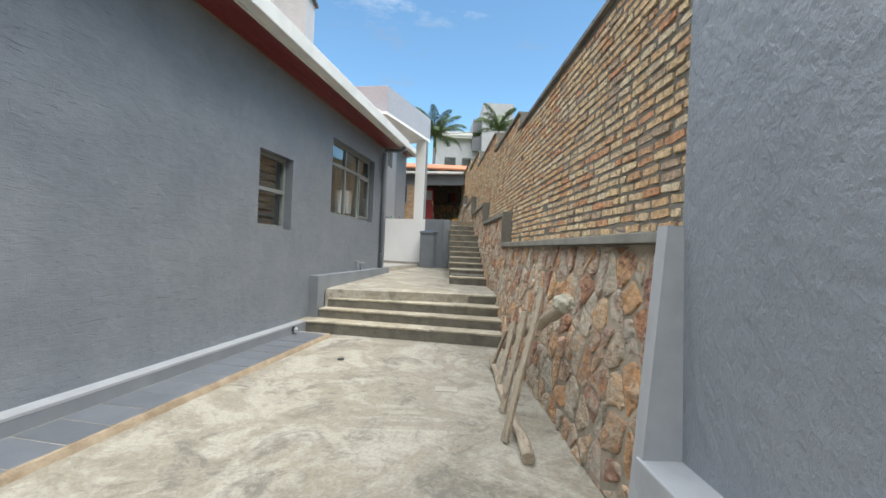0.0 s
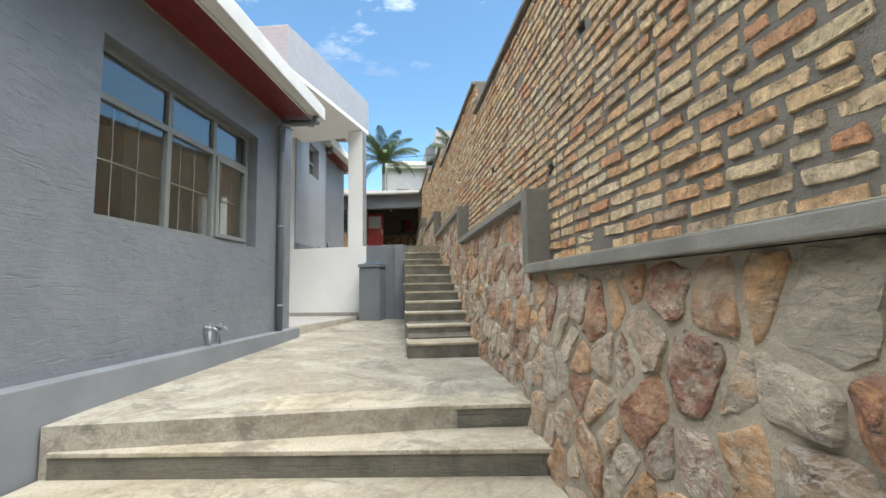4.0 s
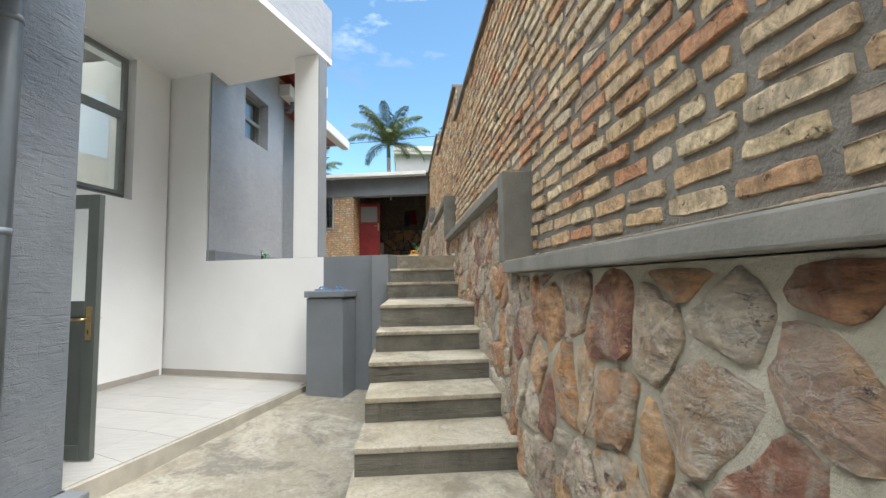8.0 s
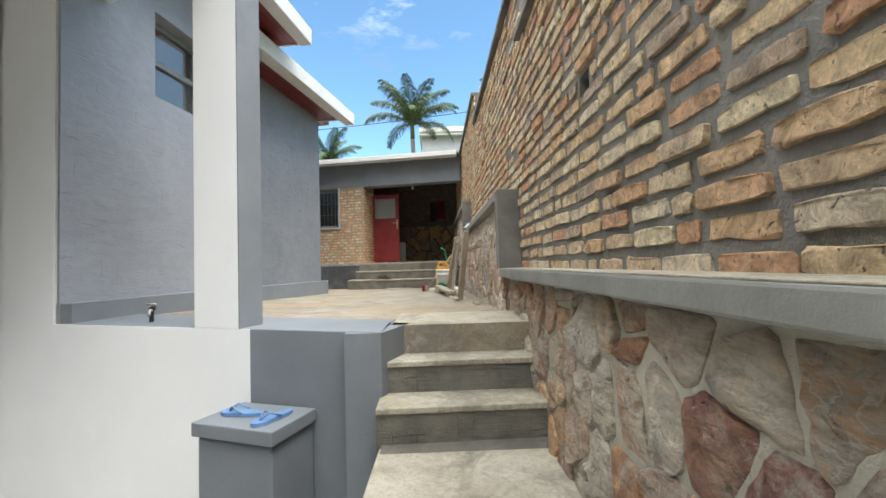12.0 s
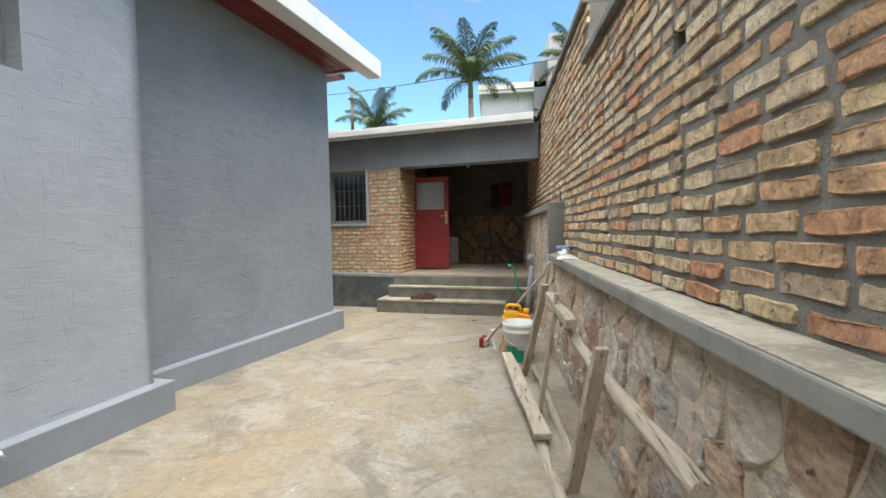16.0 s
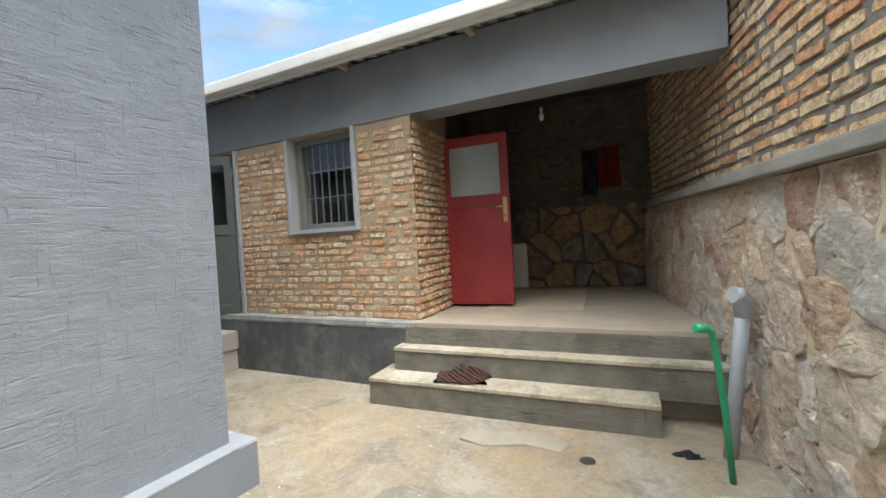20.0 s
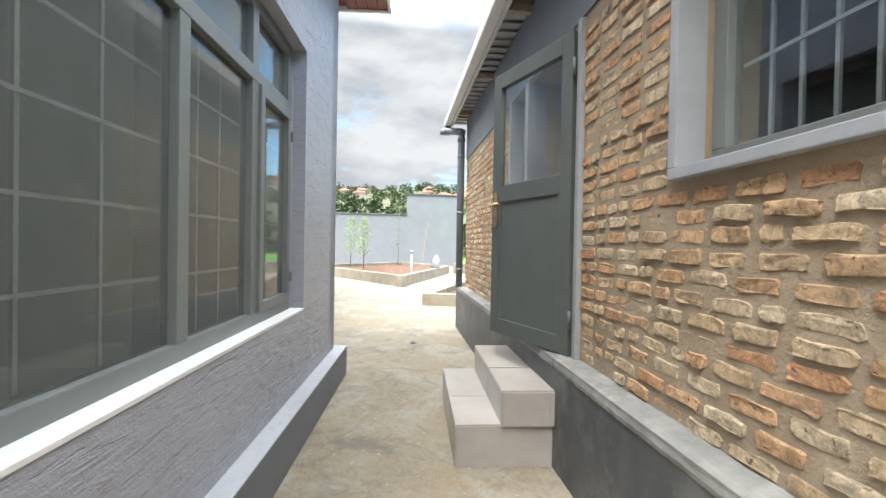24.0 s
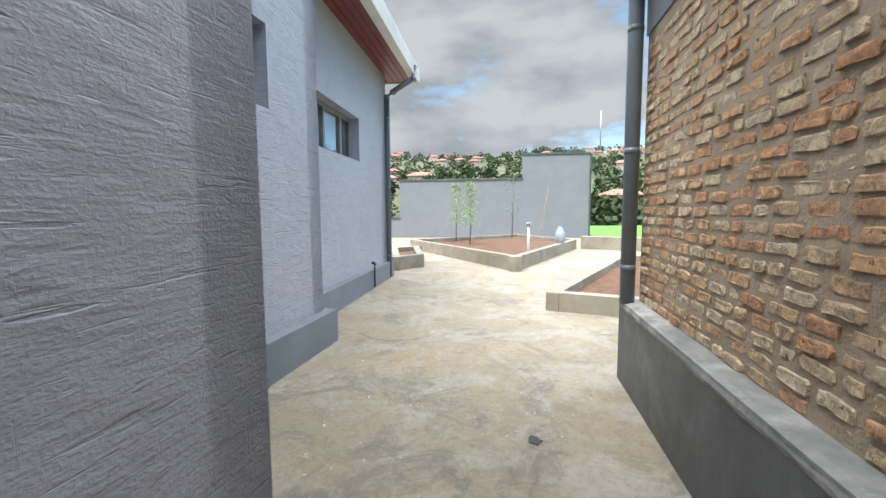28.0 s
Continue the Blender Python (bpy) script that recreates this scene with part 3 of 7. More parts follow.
M_WOODOLD = old_wood("weathered_timber", (0.46, 0.39, 0.30), (0.33, 0.27, 0.20), (0.11, 0.085, 0.06))
M_BLACK = mat("black_rubber", (0.02, 0.02, 0.02), (0.03, 0.03, 0.03), 0.6, 8, 60, 0.1)
M_PIPE = mat("grey_pvc", (0.125, 0.148, 0.172), (0.15, 0.175, 0.20), 0.4, 6, 60, 0.05)
M_PVCL = mat("pale_grey_pvc", (0.30, 0.33, 0.36), (0.36, 0.39, 0.42), 0.45, 6, 60, 0.1)
M_GREEN = mat("green_pipe", (0.02, 0.28, 0.12), (0.03, 0.34, 0.16), 0.4, 6, 60, 0.05)
M_GOLD = mat("brass", (0.62, 0.45, 0.2), (0.66, 0.5, 0.26), 0.28, 6, 60, 0.05, metal=1.0)
M_STEEL = mat("steel_bar", (0.42, 0.43, 0.43), (0.5, 0.5, 0.5), 0.35, 8, 60, 0.05, metal=0.8)
M_DOORG = mat("dark_green_grey_door", (0.085, 0.098, 0.09), (0.10, 0.112, 0.104), 0.42, 4, 50, 0.06)
M_YELLOW = mat("yellow_plastic", (0.72, 0.33, 0.012), (0.78, 0.40, 0.02), 0.4, 6, 40, 0.1, c3=(0.5, 0.3, 0.08), stain=0.3)
M_BUCKET = mat("white_plastic", (0.74, 0.74, 0.71), (0.66, 0.65, 0.60), 0.4, 8, 40, 0.1, c3=(0.45, 0.42, 0.35), stain=0.4)
M_LABEL = mat("green_label", (0.01, 0.19, 0.10), (0.015, 0.24, 0.13), 0.4, 8, 40, 0.05)
M_BLUE = mat("blue_rubber", (0.10, 0.19, 0.36), (0.14, 0.25, 0.44), 0.6, 12, 60, 0.1)
M_SOIL = mat("brown_soil", (0.105, 0.052, 0.03), (0.16, 0.085, 0.05), 0.95, 6, 30, 1.0, 0.03)
M_TILEP = mat("pale_wood_look_tile", (0.36, 0.352, 0.335), (0.44, 0.43, 0.41), 0.3, 3.0, 40, 0.05, stretch=(1.5, 12, 1), vary=0.05)
M_TILEG = mat("grey_step_tile", (0.34, 0.31, 0.28), (0.42, 0.39, 0.36), 0.3, 3.0, 40, 0.06, vary=0.08)
M_TERRA = mat("terracotta_roof", (0.42, 0.17, 0.08), (0.30, 0.12, 0.06), 0.8, 6, 40, 0.5)
M_PALM = mat("palm_green", (0.05, 0.09, 0.028), (0.10, 0.145, 0.05), 0.7, 1.5, 30, 0.1)
M_GRASS = mat("grass", (0.13, 0.30, 0.035), (0.09, 0.20, 0.03), 0.9, 0.8, 12, 0.6, 0.05)
M_TREE = mat("far_trees", (0.035, 0.06, 0.022), (0.07, 0.10, 0.04), 0.9, 0.15, 3, 0.8, 0.3)
M_HILL = mat("hillside", (0.055, 0.085, 0.032), (0.13, 0.11, 0.065), 0.95, 0.05, 1, 0.5, 0.3)
M_YARDWALL = mat("yard_wall_render", (0.20, 0.21, 0.235), (0.225, 0.235, 0.26), 0.7, 1.5, 50, 0.2)
# Darker copy of the room plaster; the kitchen's dimness is put into it.
M_ROOMDIM = mat("dim_room_plaster", (0.13, 0.12, 0.105), (0.17, 0.155, 0.135), 0.9, 2, 40, 0.2)
M_LEDGEF = mat("ledge_cement", (0.19, 0.185, 0.165), (0.25, 0.24, 0.215), 0.8, 5.0, 60, 0.6, c3=(0.13, 0.125, 0.11), stain=0.5)
M_EDGE = mat("broken_brown_cement", (0.25, 0.19, 0.125), (0.35, 0.285, 0.20), 0.9, 7.0, 40, 0.9, 0.012, c3=(0.15, 0.11, 0.075), stain=0.7)
M_KTOP = mat("worn_plinth_top", (0.17, 0.17, 0.165), (0.25, 0.245, 0.235), 0.75, 9.0, 60, 0.6, c3=(0.46, 0.45, 0.42), stain=0.8)
M_PORCH = mat("tan_porch_cement", (0.37, 0.305, 0.225), (0.30, 0.255, 0.20), 0.75, 2.5, 40, 0.4, c3=(0.42, 0.37, 0.29), stain=0.6)
M_PORCHT = mat("tan_porch_tile", (0.44, 0.375, 0.27), (0.49, 0.42, 0.31), 0.5, 3.0, 40, 0.1)
M_INSIDE = mat("room_plaster", (0.60, 0.60, 0.56), (0.66, 0.65, 0.61), 0.9, 2, 40, 0.1)
# Porch plaster, darkened by soot and by the recess's shade painted in.
M_SOOTDIM = mat("sooty_shaded_plaster", (0.07, 0.06, 0.05), (0.11, 0.096, 0.08), 0.95, 3, 40, 0.6)
M_JACKET = mat("red_cloth", (0.15, 0.01, 0.014), (0.21, 0.018, 0.018), 0.9, 12, 60, 0.5)
M_CLOTHD = mat("dark_cloth", (0.025, 0.025, 0.03), (0.04, 0.04, 0.045), 0.9, 12, 60, 0.5)
M_RAG = mat("striped_rag", (0.09, 0.025, 0.025), (0.04, 0.05, 0.035), 0.95, 22, 80, 0.6)
rg_n, rg_l = M_RAG.node_tree.nodes, M_RAG.node_tree.links
rg_w = rg_n.new("ShaderNodeTexWave")
rg_w.bands_direction = 'DIAGONAL'
rg_w.inputs["Scale"].default_value, rg_w.inputs["Distortion"].default_value = 7.0, 1.2
rg_r = rg_n.new("ShaderNodeValToRGB")
rg_r.color_ramp.interpolation = 'CONSTANT'
for rg_i, (rg_p, rg_c) in enumerate(((0.0, (0.02, 0.02, 0.02)), (0.3, (0.32, 0.05, 0.05)), (0.55, (0.02, 0.02, 0.02)), (0.72, (0.22, 0.24, 0.10)), (0.85, (0.02, 0.02, 0.02)))):
    rg_e = rg_r.color_ramp.elements[rg_i] if rg_i < 2 else rg_r.color_ramp.elements.new(rg_p)
    rg_e.position, rg_e.color = rg_p, (*rg_c, 1)
rg_l.new(rg_n.new("ShaderNodeNewGeometry").outputs["Position"], rg_w.inputs["Vector"])
rg_l.new(rg_w.outputs["Fac"], rg_r.inputs["Fac"])
rg_l.new(rg_r.outputs["Color"], rg_n["Principled BSDF"].inputs["Base Color"])
M_CURTAIN = mat("pale_curtain", (0.66, 0.68, 0.66), (0.72, 0.74, 0.72), 0.95, 5, 90, 0.4, stretch=(1, 1, 0.3))
M_BULB = mat("white_bulb", (0.75, 0.75, 0.72), (0.8, 0.8, 0.78), 0.2, 6, 40, 0.0)
M_TRUNK = mat("palm_trunk", (0.24, 0.21, 0.17), (0.17, 0.15, 0.12), 0.9, 6, 30, 0.6, 0.02)

M_GLASS = bpy.data.materials.new("window_glass")
M_GLASS.use_nodes = True
g_b = M_GLASS.node_tree.nodes["Principled BSDF"]
g_b.inputs["Base Color"].default_value = (0.86, 0.91, 0.90, 1)
g_b.inputs["Roughness"].default_value = 0.015
g_b.inputs["IOR"].default_value = 1.72
g_b.inputs["Transmission Weight"].default_value = 1.0


M_GLASSD = bpy.data.materials.new("grey_tinted_glass")
M_GLASSD.use_nodes = True
d_b = M_GLASSD.node_tree.nodes["Principled BSDF"]
d_b.inputs["Base Color"].default_value = (0.55, 0.58, 0.55, 1)
d_b.inputs["Roughness"].default_value = 0.03
d_b.inputs["IOR"].default_value = 1.42
d_b.inputs["Transmission Weight"].default_value = 0.9
# Pale body colour stands in for the sky reflected in the red door's pane.
M_GLASSF = bpy.data.materials.new("painted_reflection_glass")
M_GLASSF.use_nodes = True
f_b = M_GLASSF.node_tree.nodes["Principled BSDF"]
f_b.inputs["Base Color"].default_value = (0.42, 0.46, 0.46, 1)
f_b.inputs["Roughness"].default_value = 0.10
f_b.inputs["IOR"].default_value = 1.9
f_b.inputs["Transmission Weight"].default_value = 0.35


# ---------- more shape helpers ----------
def tube_bm(pts, r, seg=10):
    """A round pipe through the points; r may be a list."""
    bm = bmesh.new()
    pts = [Vector(p) for p in pts]
    rs = r if isinstance(r, (list, tuple)) else [r] * len(pts)
    rings = []
    up = Vector((0.13, 0.31, 0.94))
    for i, p in enumerate(pts):
        d = (pts[min(i + 1, len(pts) - 1)] - pts[max(i - 1, 0)]).normalized()
        a = d.cross(up)
        if a.length < 0.05:
            a = d.cross(Vector((1, 0, 0)))
        a.normalize()
        b = d.cross(a)
        rings.append([bm.verts.new(p + (a * math.cos(6.28319 * k / seg) + b * math.sin(6.28319 * k / seg)) * rs[i]) for k in range(seg)])
    for q, s in zip(rings, rings[1:]):
        for k in range(seg):
            bm.faces.new((q[k], q[(k + 1) % seg], s[(k + 1) % seg], s[k]))
    bm.faces.new(rings[0])
    bm.faces.new(rings[-1])
    bmesh.ops.recalc_face_normals(bm, faces=bm.faces)
    for f in bm.faces:
        f.smooth = len(f.verts) == 4
    return bm


def bar_bm(p, q, w, h, bevel=0.004, jitter=0.0, rng=None):
    """A squared bar from p to q, w wide and h thick."""
    p, q = Vector(p), Vector(q)
    d = (q - p).normalized()
    a = d.cross(Vector((0, 0, 1)))
    if a.length < 0.02:
        a = Vector((1, 0, 0))
    a.normalize()
    b = d.cross(a)
    bm = bmesh.new()
    n = 6 if jitter else 2
    rows = []
    for i in range(n):
        c = p.lerp(q, i / (n - 1))
        if jitter and 0 < i < n - 1:
            c = c + a * rng.uniform(-jitter, jitter) + b * rng.uniform(-jitter, jitter)
        k = 1 + (rng.uniform(-0.12, 0.12) if jitter else 0)
        rows.append([bm.verts.new(c + a * (sx * w / 2 * k) + b * (sy * h / 2 * k)) for sx, sy in ((-1, -1), (1, -1), (1, 1), (-1, 1))])
    for r0, r1 in zip(rows, rows[1:]):
        for k in range(4):
            bm.faces.new((r0[k], r0[(k + 1) % 4], r1[(k + 1) % 4], r1[k]))
    bm.faces.new(rows[0]); bm.faces.new(rows[-1])
    bmesh.ops.recalc_face_normals(bm, faces=bm.faces)
    if bevel:
        bmesh.ops.bevel(bm, geom=list(bm.edges), offset=bevel, segments=1, affect='EDGES')
    return bm


def slab_on(p0, p1, a0, a1, z0, z1, o0, o1, bevel=0.0):
    """A block along a wall line: from a0 to a1, from z0 to z1, from o0 to o1 metres out to the right of the way."""
    return prism_bm(strip_poly(p0, p1, a0, a1, o0, o1), z0, z1, bevel)


def empty(name, label, category, group="", kind=""):
    return tagged(new(name), label, category, group, kind)


def window(name, p0, p1, a0, a1, z0, z1, inset, cols, transom, label, bars=0, casements=(), sill=None, fw=0.06, glass=None):
    """A metal window in a wall's opening; its outside is to the right of the way p0-p1. cols: share of each light's width;
    transom: height share of the lower lights; casements: lights with a sash of their own; bars: (upright, level) burglar bars behind."""
    w = empty(name, label, "window", kind="structure")
    o0, o1 = -inset - 0.06, -inset
    for q in ((a0, a1, z0, z0 + fw), (a0, a1, z1 - fw, z1), (a0, a0 + fw, z0 + fw, z1 - fw), (a1 - fw, a1, z0 + fw, z1 - fw)):
        part("window_frame", slab_on(p0, p1, q[0], q[1], q[2], q[3], o0, o1, 0.004), M_FRAME, w)
    tot, acc, edges = sum(cols), 0.0, [a0]
    for c in cols:
        acc += c
        edges.append(a0 + (a1 - a0) * acc / tot)
    zt = z0 + (z1 - z0) * transom if transom < 1 else z1
    for e in edges[1:-1]:
        part("mullion", slab_on(p0, p1, e - fw / 2, e + fw / 2, z0 + fw, z1 - fw, o0, o1 + 0.004, 0.004), M_FRAME, w)
    if transom < 1:
        part("transom", slab_on(p0, p1, a0 + fw, a1 - fw, zt - fw / 2, zt + fw / 2, o0, o1 + 0.007, 0.004), M_FRAME, w)
    for i in range(len(cols)):
        l, r = edges[i] + fw * (0.5 if i else 1), edges[i + 1] - fw * (0.5 if i < len(cols) - 1 else 1)
        for lo, hi, low in ((z0 + fw, zt - (fw / 2 if transom < 1 else fw), True), (zt + fw / 2, z1 - fw, False)):
            if hi - lo < 0.05:
                continue
            if low and i in casements:
                s = 0.05
                sash = part("casement", slab_on(p0, p1, l, r, lo, lo + s, o0 + 0.015, o1 + 0.022, 0.004), M_FRAME, w)
                for q in ((l, r, hi - s, hi), (l, l + s, lo + s, hi - s), (r - s, r, lo + s, hi - s)):
                    part("casement", slab_on(p0, p1, q[0], q[1], q[2], q[3], o0 + 0.015, o1 + 0.022, 0.004), M_FRAME, w)
                part("pane", slab_on(p0, p1, l + s - 0.006, r - s + 0.006, lo + s - 0.006, hi - s + 0.006, o1 - 0.012, o1 - 0.007), glass or M_GLASS, w).visible_shadow = False
                for zz in (lo + 0.15, hi - 0.15):
                    part("hinge", slab_on(p0, p1, r - 0.012, r + 0.012, zz - 0.03, zz + 0.03, o1 + 0.02, o1 + 0.034), M_FRAME, w)
            else:
                part("pane", slab_on(p0, p1, l - 0.006, r + 0.006, lo - 0.006, hi + 0.006, o1 - 0.034, o1 - 0.029), glass or M_GLASS, w).visible_shadow = False
            if bars and low:
                nu, nl = bars
                for k in range(1, nu + 1):
                    a = l + (r - l) * k / (nu + 1)
                    part("burglar_bar", slab_on(p0, p1, a - 0.006, a + 0.006, lo, hi, o0 - 0.02, o0 - 0.01), M_STEEL, w, "thin steel burglar bar")
                for k in range(1, nl + 1):
                    zz = lo + (hi - lo) * k / (nl + 1)
                    part("burglar_bar", slab_on(p0, p1, l, r, zz - 0.006, zz + 0.006, o0 - 0.012, o0 - 0.004), M_STEEL, w, "thin steel burglar bar")
    if sill:
        part("window_sill", slab_on(p0, p1, a0 + 0.001, a1 - 0.001, z0 - 0.012, z0 + 0.004, -inset - 0.02, sill, 0.002), M_WHITE, w, "white painted sill")
    return w


def downpipe(label, pts, r=0.045, brackets=()):
    d = empty("downpipe", label, "downpipe")
    part("pipe", tube_bm(pts, r, 12), M_PIPE, d)
    for k in (0.12, 0.5, 0.88):
        p, q = Vector(pts[-2]), Vector(pts[-1])
        c = p.lerp(q, k)
        part("clip", tube_bm([c + Vector((0, 0, -0.02)), c + Vector((0, 0, 0.02))], r * 1.05, 12), M_PIPE, d)
    for p in pts[1:-1]:
        c = Vector(p)
        part("elbow", tube_bm([c + Vector((0, 0, -0.05)), c + Vector((0, 0, 0.02))], r * 1.12, 12), M_PIPE, d)
    return d


def tap(label, x, y, z, ang, foot, material=None):
    """A small wall tap on a pipe that comes up out of the plinth."""
    t = empty("garden_tap", label, "tap")
    c, s = math.cos(ang), math.sin(ang)
    part("riser_pipe", tube_bm([(x, y, foot), (x, y, z)], 0.014, 8), material or M_PIPE, t)
    part("elbow", tube_bm([(x, y, z - 0.02), (x, y, z + 0.01), (x - 0.05 * c, y - 0.05 * s, z + 0.015)], 0.02, 8), material or M_PIPE, t)
    part("spout", tube_bm([(x, y, z), (x + 0.05 * c, y + 0.05 * s, z + 0.005), (x + 0.075 * c, y + 0.075 * s, z - 0.03)], 0.011, 8), M_STEEL, t)
    part("handle", tube_bm([(x - 0.03 * s, y + 0.03 * c, z + 0.045), (x + 0.03 * s, y - 0.03 * c, z + 0.045)], 0.007, 6), M_STEEL, t)
    return t


def gutter(name, p0, p1, a0, a1, off, z, label):
    """A white box gutter along an eave."""
    return structure(name, slab_on(p0, p1, a0, a1, z, z + 0.11, off, off + 0.085, 0.012), M_FASCIA, label, "gutter")


# ---------- ground and floors ----------
def sheet(name, poly, zs, label, material, cut=0, wob=0.004, thick=0.25):
    """A trowelled floor: a plan polygon cut fine and made a little uneven."""
    bm = bmesh.new()
    f = bm.faces.new([bm.verts.new((x, y, z)) for (x, y), z in zip(poly, zs)])
    bmesh.ops.triangulate(bm, faces=[f])
    bmesh.ops.subdivide_edges(bm, edges=list(bm.edges), cuts=cut, use_grid_fill=True)
    rim = {v for e in bm.edges if e.is_boundary for v in e.verts}
    for v in bm.verts:
        if v not in rim:
            v.co.z += wob * (noise.noise(v.co * 1.3) + 0.6 * noise.noise(v.co * 4.0))
    ret = bmesh.ops.extrude_face_region(bm, geom=list(bm.faces))
    for v in [g for g in ret["geom"] if isinstance(g, bmesh.types.BMVert)]:
        v.co.z -= thick
    bmesh.ops.recalc_face_normals(bm, faces=bm.faces)
    return structure(name, bm, material, label, "floor")


M_YARD = worn_floor("worn_yard_concrete", (0.30, 0.268, 0.21), (0.43, 0.40, 0.335), (0.165, 0.152, 0.127), (0.30, 0.255, 0.18))
M_PASSC = worn_floor("ochre_yard_concrete", (0.29, 0.235, 0.158), (0.35, 0.31, 0.25), (0.17, 0.15, 0.12), (0.36, 0.245, 0.12), spots=0.9)
bm = bmesh.new()
bm.faces.new([bm.verts.new(p) for p in ((-900, -900, -1.5), (900, -900, -1.5), (900, 900, -1.5), (-900, 900, -1.5))])
structure("ground", bm, M_HILL, "grassy brown ground round the plot", "ground")
sheet("floor_lower_yard", [(-4.5, -4.5), (2.3, -4.5), (2.3, 6.8), (-2.2, 6.8)], [0] * 4, "pale worn concrete yard floor with damp grey patches", M_YARD, 14)
sheet("floor_platform", [(-1.35, 7.0), (2.1, 7.0), (2.1, 9.2), (1.9, 14.0), (-0.2, 14.2), (-0.9, 10.8)], [0.688, 0.688, 0.70, 0.9, 0.9, 0.80], "pale trowelled concrete landing between two flights", M_YARD, 12, thick=0.6)
sheet("floor_upper_yard", [(1.10, 13.5), (2.1, 13.5), (2.1, 20.9), (-0.9, 20.9), (-1.3, 19.2), (-1.8, 14.6)], [Z_UP - 0.002, Z_UP - 0.002, Z_PASS + 0.01, Z_PASS, Z_PASS, Z_UP - 0.01], "ochre and grey concrete floor of the upper yard with paint spots", M_PASSC, 14, thick=0.5)
sheet("floor_passage", [(-0.6, 19.2), (-0.6, 21.5), (-6.8, 22.9), (-8.0, 27.5), (-13.0, 31.0), (-24.2, 28.5), (-25.2, 17.0), (-5.0, 17.5)], [Z_PASS - 0.002] * 8, "ochre stained concrete floor of the passage and far yard", M_PASSC, 10)
structure("floor_terrace_edge", prism_bm([(1.13, 13.224), (1.13, 13.75), (-1.6, 14.9), (-2.1, 14.41)], 2.2, Z_UP + 0.003, 0.004), M_GREY2, "grey painted top of the terrace wall", "floor")
# patio of pale tiles
pat = structure("floor_patio", prism_bm([(-0.76, 10.83), (0.02, 13.08), (0.22, 13.62), (-2.3, 14.52), (-3.0, 11.2)], 0.6, 0.945), M_LEDGE, "patio floor of pale wood-look tiles with a cement edge", "floor")
PO, PU, PV = Vector((-2.16, 14.30)), Vector((0.939, -0.343)), Vector((-0.225, -0.974))
for i in range(5):
    for j in range(9):
        q = []
        for du, dv in ((0, 0), (1, 0), (1, 1), (0, 1)):
            u, v = (i + du) * 0.6 - (0.0015 if du else -0.0015), (j + dv) * 0.45 - (0.0015 if dv else -0.0015)
            p = PO + PU * u + PV * v
            # keep to the patio's outer edge
            lim = -0.80 + (p.y - 10.83) * 0.349
            q.append((min(p.x, lim), p.y))
        if max(x for x, y in q) - min(x for x, y in q) < 0.25 or min(y for x, y in q) < 10.75:
            continue
        part("tile", prism_bm(q, 0.90, 0.955), M_TILEP, pat)
# tile strip by wall A
strip = structure("floor_tile_strip", slab_on(A0, A1, 0, a_of_y(6.25), -0.15, 0.0515, 0.09, 0.67, 0.0), M_LEDGE, "strip of dark blue-grey tiles with pale joints and a broken cement edge", "floor")
for k in range(26):
    s0 = a_of_y(6.2) - (k + 1) * 0.335
    if s0 > 0.05:
        part("tile", slab_on(A0, A1, s0, s0 + 0.324, 0.02, 0.0535 + 0.0008 * ((k * 7) % 4), 0.166, 0.655, 0.001), M_TILE, strip)
def broken_edge(parent, p0, p1, a1, profile, material, label, seed, step=0.05):
    """A hand-laid cement edge along a line; profile: (off, height, how far it strays) from inside to foot."""
    r = random.Random(seed)
    n, m = int(a1 / step), len(profile)
    vs, fs = [], []
    for k in range(n + 1):
        a = a1 * k / n
        w, h = noise.noise(Vector((a * 3.1, seed, 0.5))), noise.noise(Vector((a * 5.0, seed + 7, 0)))
        for o, z, k_ in profile:
            vs.append((*along(p0, p1, a, o + k_ * (w + r.uniform(-0.35, 0.35))), z + k_ * (h + r.uniform(-0.3, 0.3))))
    for k in range(n):
        for q in range(m - 1):
            fs.append((k * m + q, k * m + q + 1, k * m + q + m + 1, k * m + q + m))
    return mesh_ob("cement_edge", vs, fs, material, parent, label)
broken_edge(strip, A0, A1, a_of_y(6.25), ((0.664, -0.05, 0), (0.664, 0.058, 0.004), (0.684, 0.056, 0.006), (0.70, 0.032, 0.010), (0.718, -0.01, 0.008)), M_EDGE, "broken brown cement edge", 8)
# first flight: left end, right end, height of each nosing
F1 = [((-1.72, 6.42), (1.80, 5.77), 0.20), ((-1.40, 6.75), (1.83, 6.12), 0.365), ((-1.30, 6.98), (1.86, 6.52), 0.53), ((-1.20, 7.24), (1.89, 6.93), 0.69)]
fl = empty("staircase", "low flight of four concrete steps with cement risers partly darkened for shade", "stairs")
M_TREAD = worn_floor("worn_step_cement", (0.40, 0.35, 0.255), (0.52, 0.475, 0.38), (0.22, 0.195, 0.15), (0.42, 0.35, 0.22), 60)
def step_parts(parent, l, r, z0, z, depth, first=0.0):
    """A tread and its riser face, its nosing from l to r."""
    d = Vector((r[0] - l[0], r[1] - l[1])).normalized()
    n = Vector((-d.y, d.x))
    back = lambda p, k: (p[0] + n.x * k, p[1] + n.y * k)
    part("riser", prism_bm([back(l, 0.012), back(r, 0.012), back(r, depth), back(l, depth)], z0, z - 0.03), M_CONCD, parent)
    part("tread", prism_bm([l, r, back(r, depth), back(l, depth)], z - 0.03, z, 0.006), M_TREAD, parent)
zp = -0.1
for l, r, z in F1:
    step_parts(fl, l, r, zp, z, 0.75)
    zp = z - 0.06
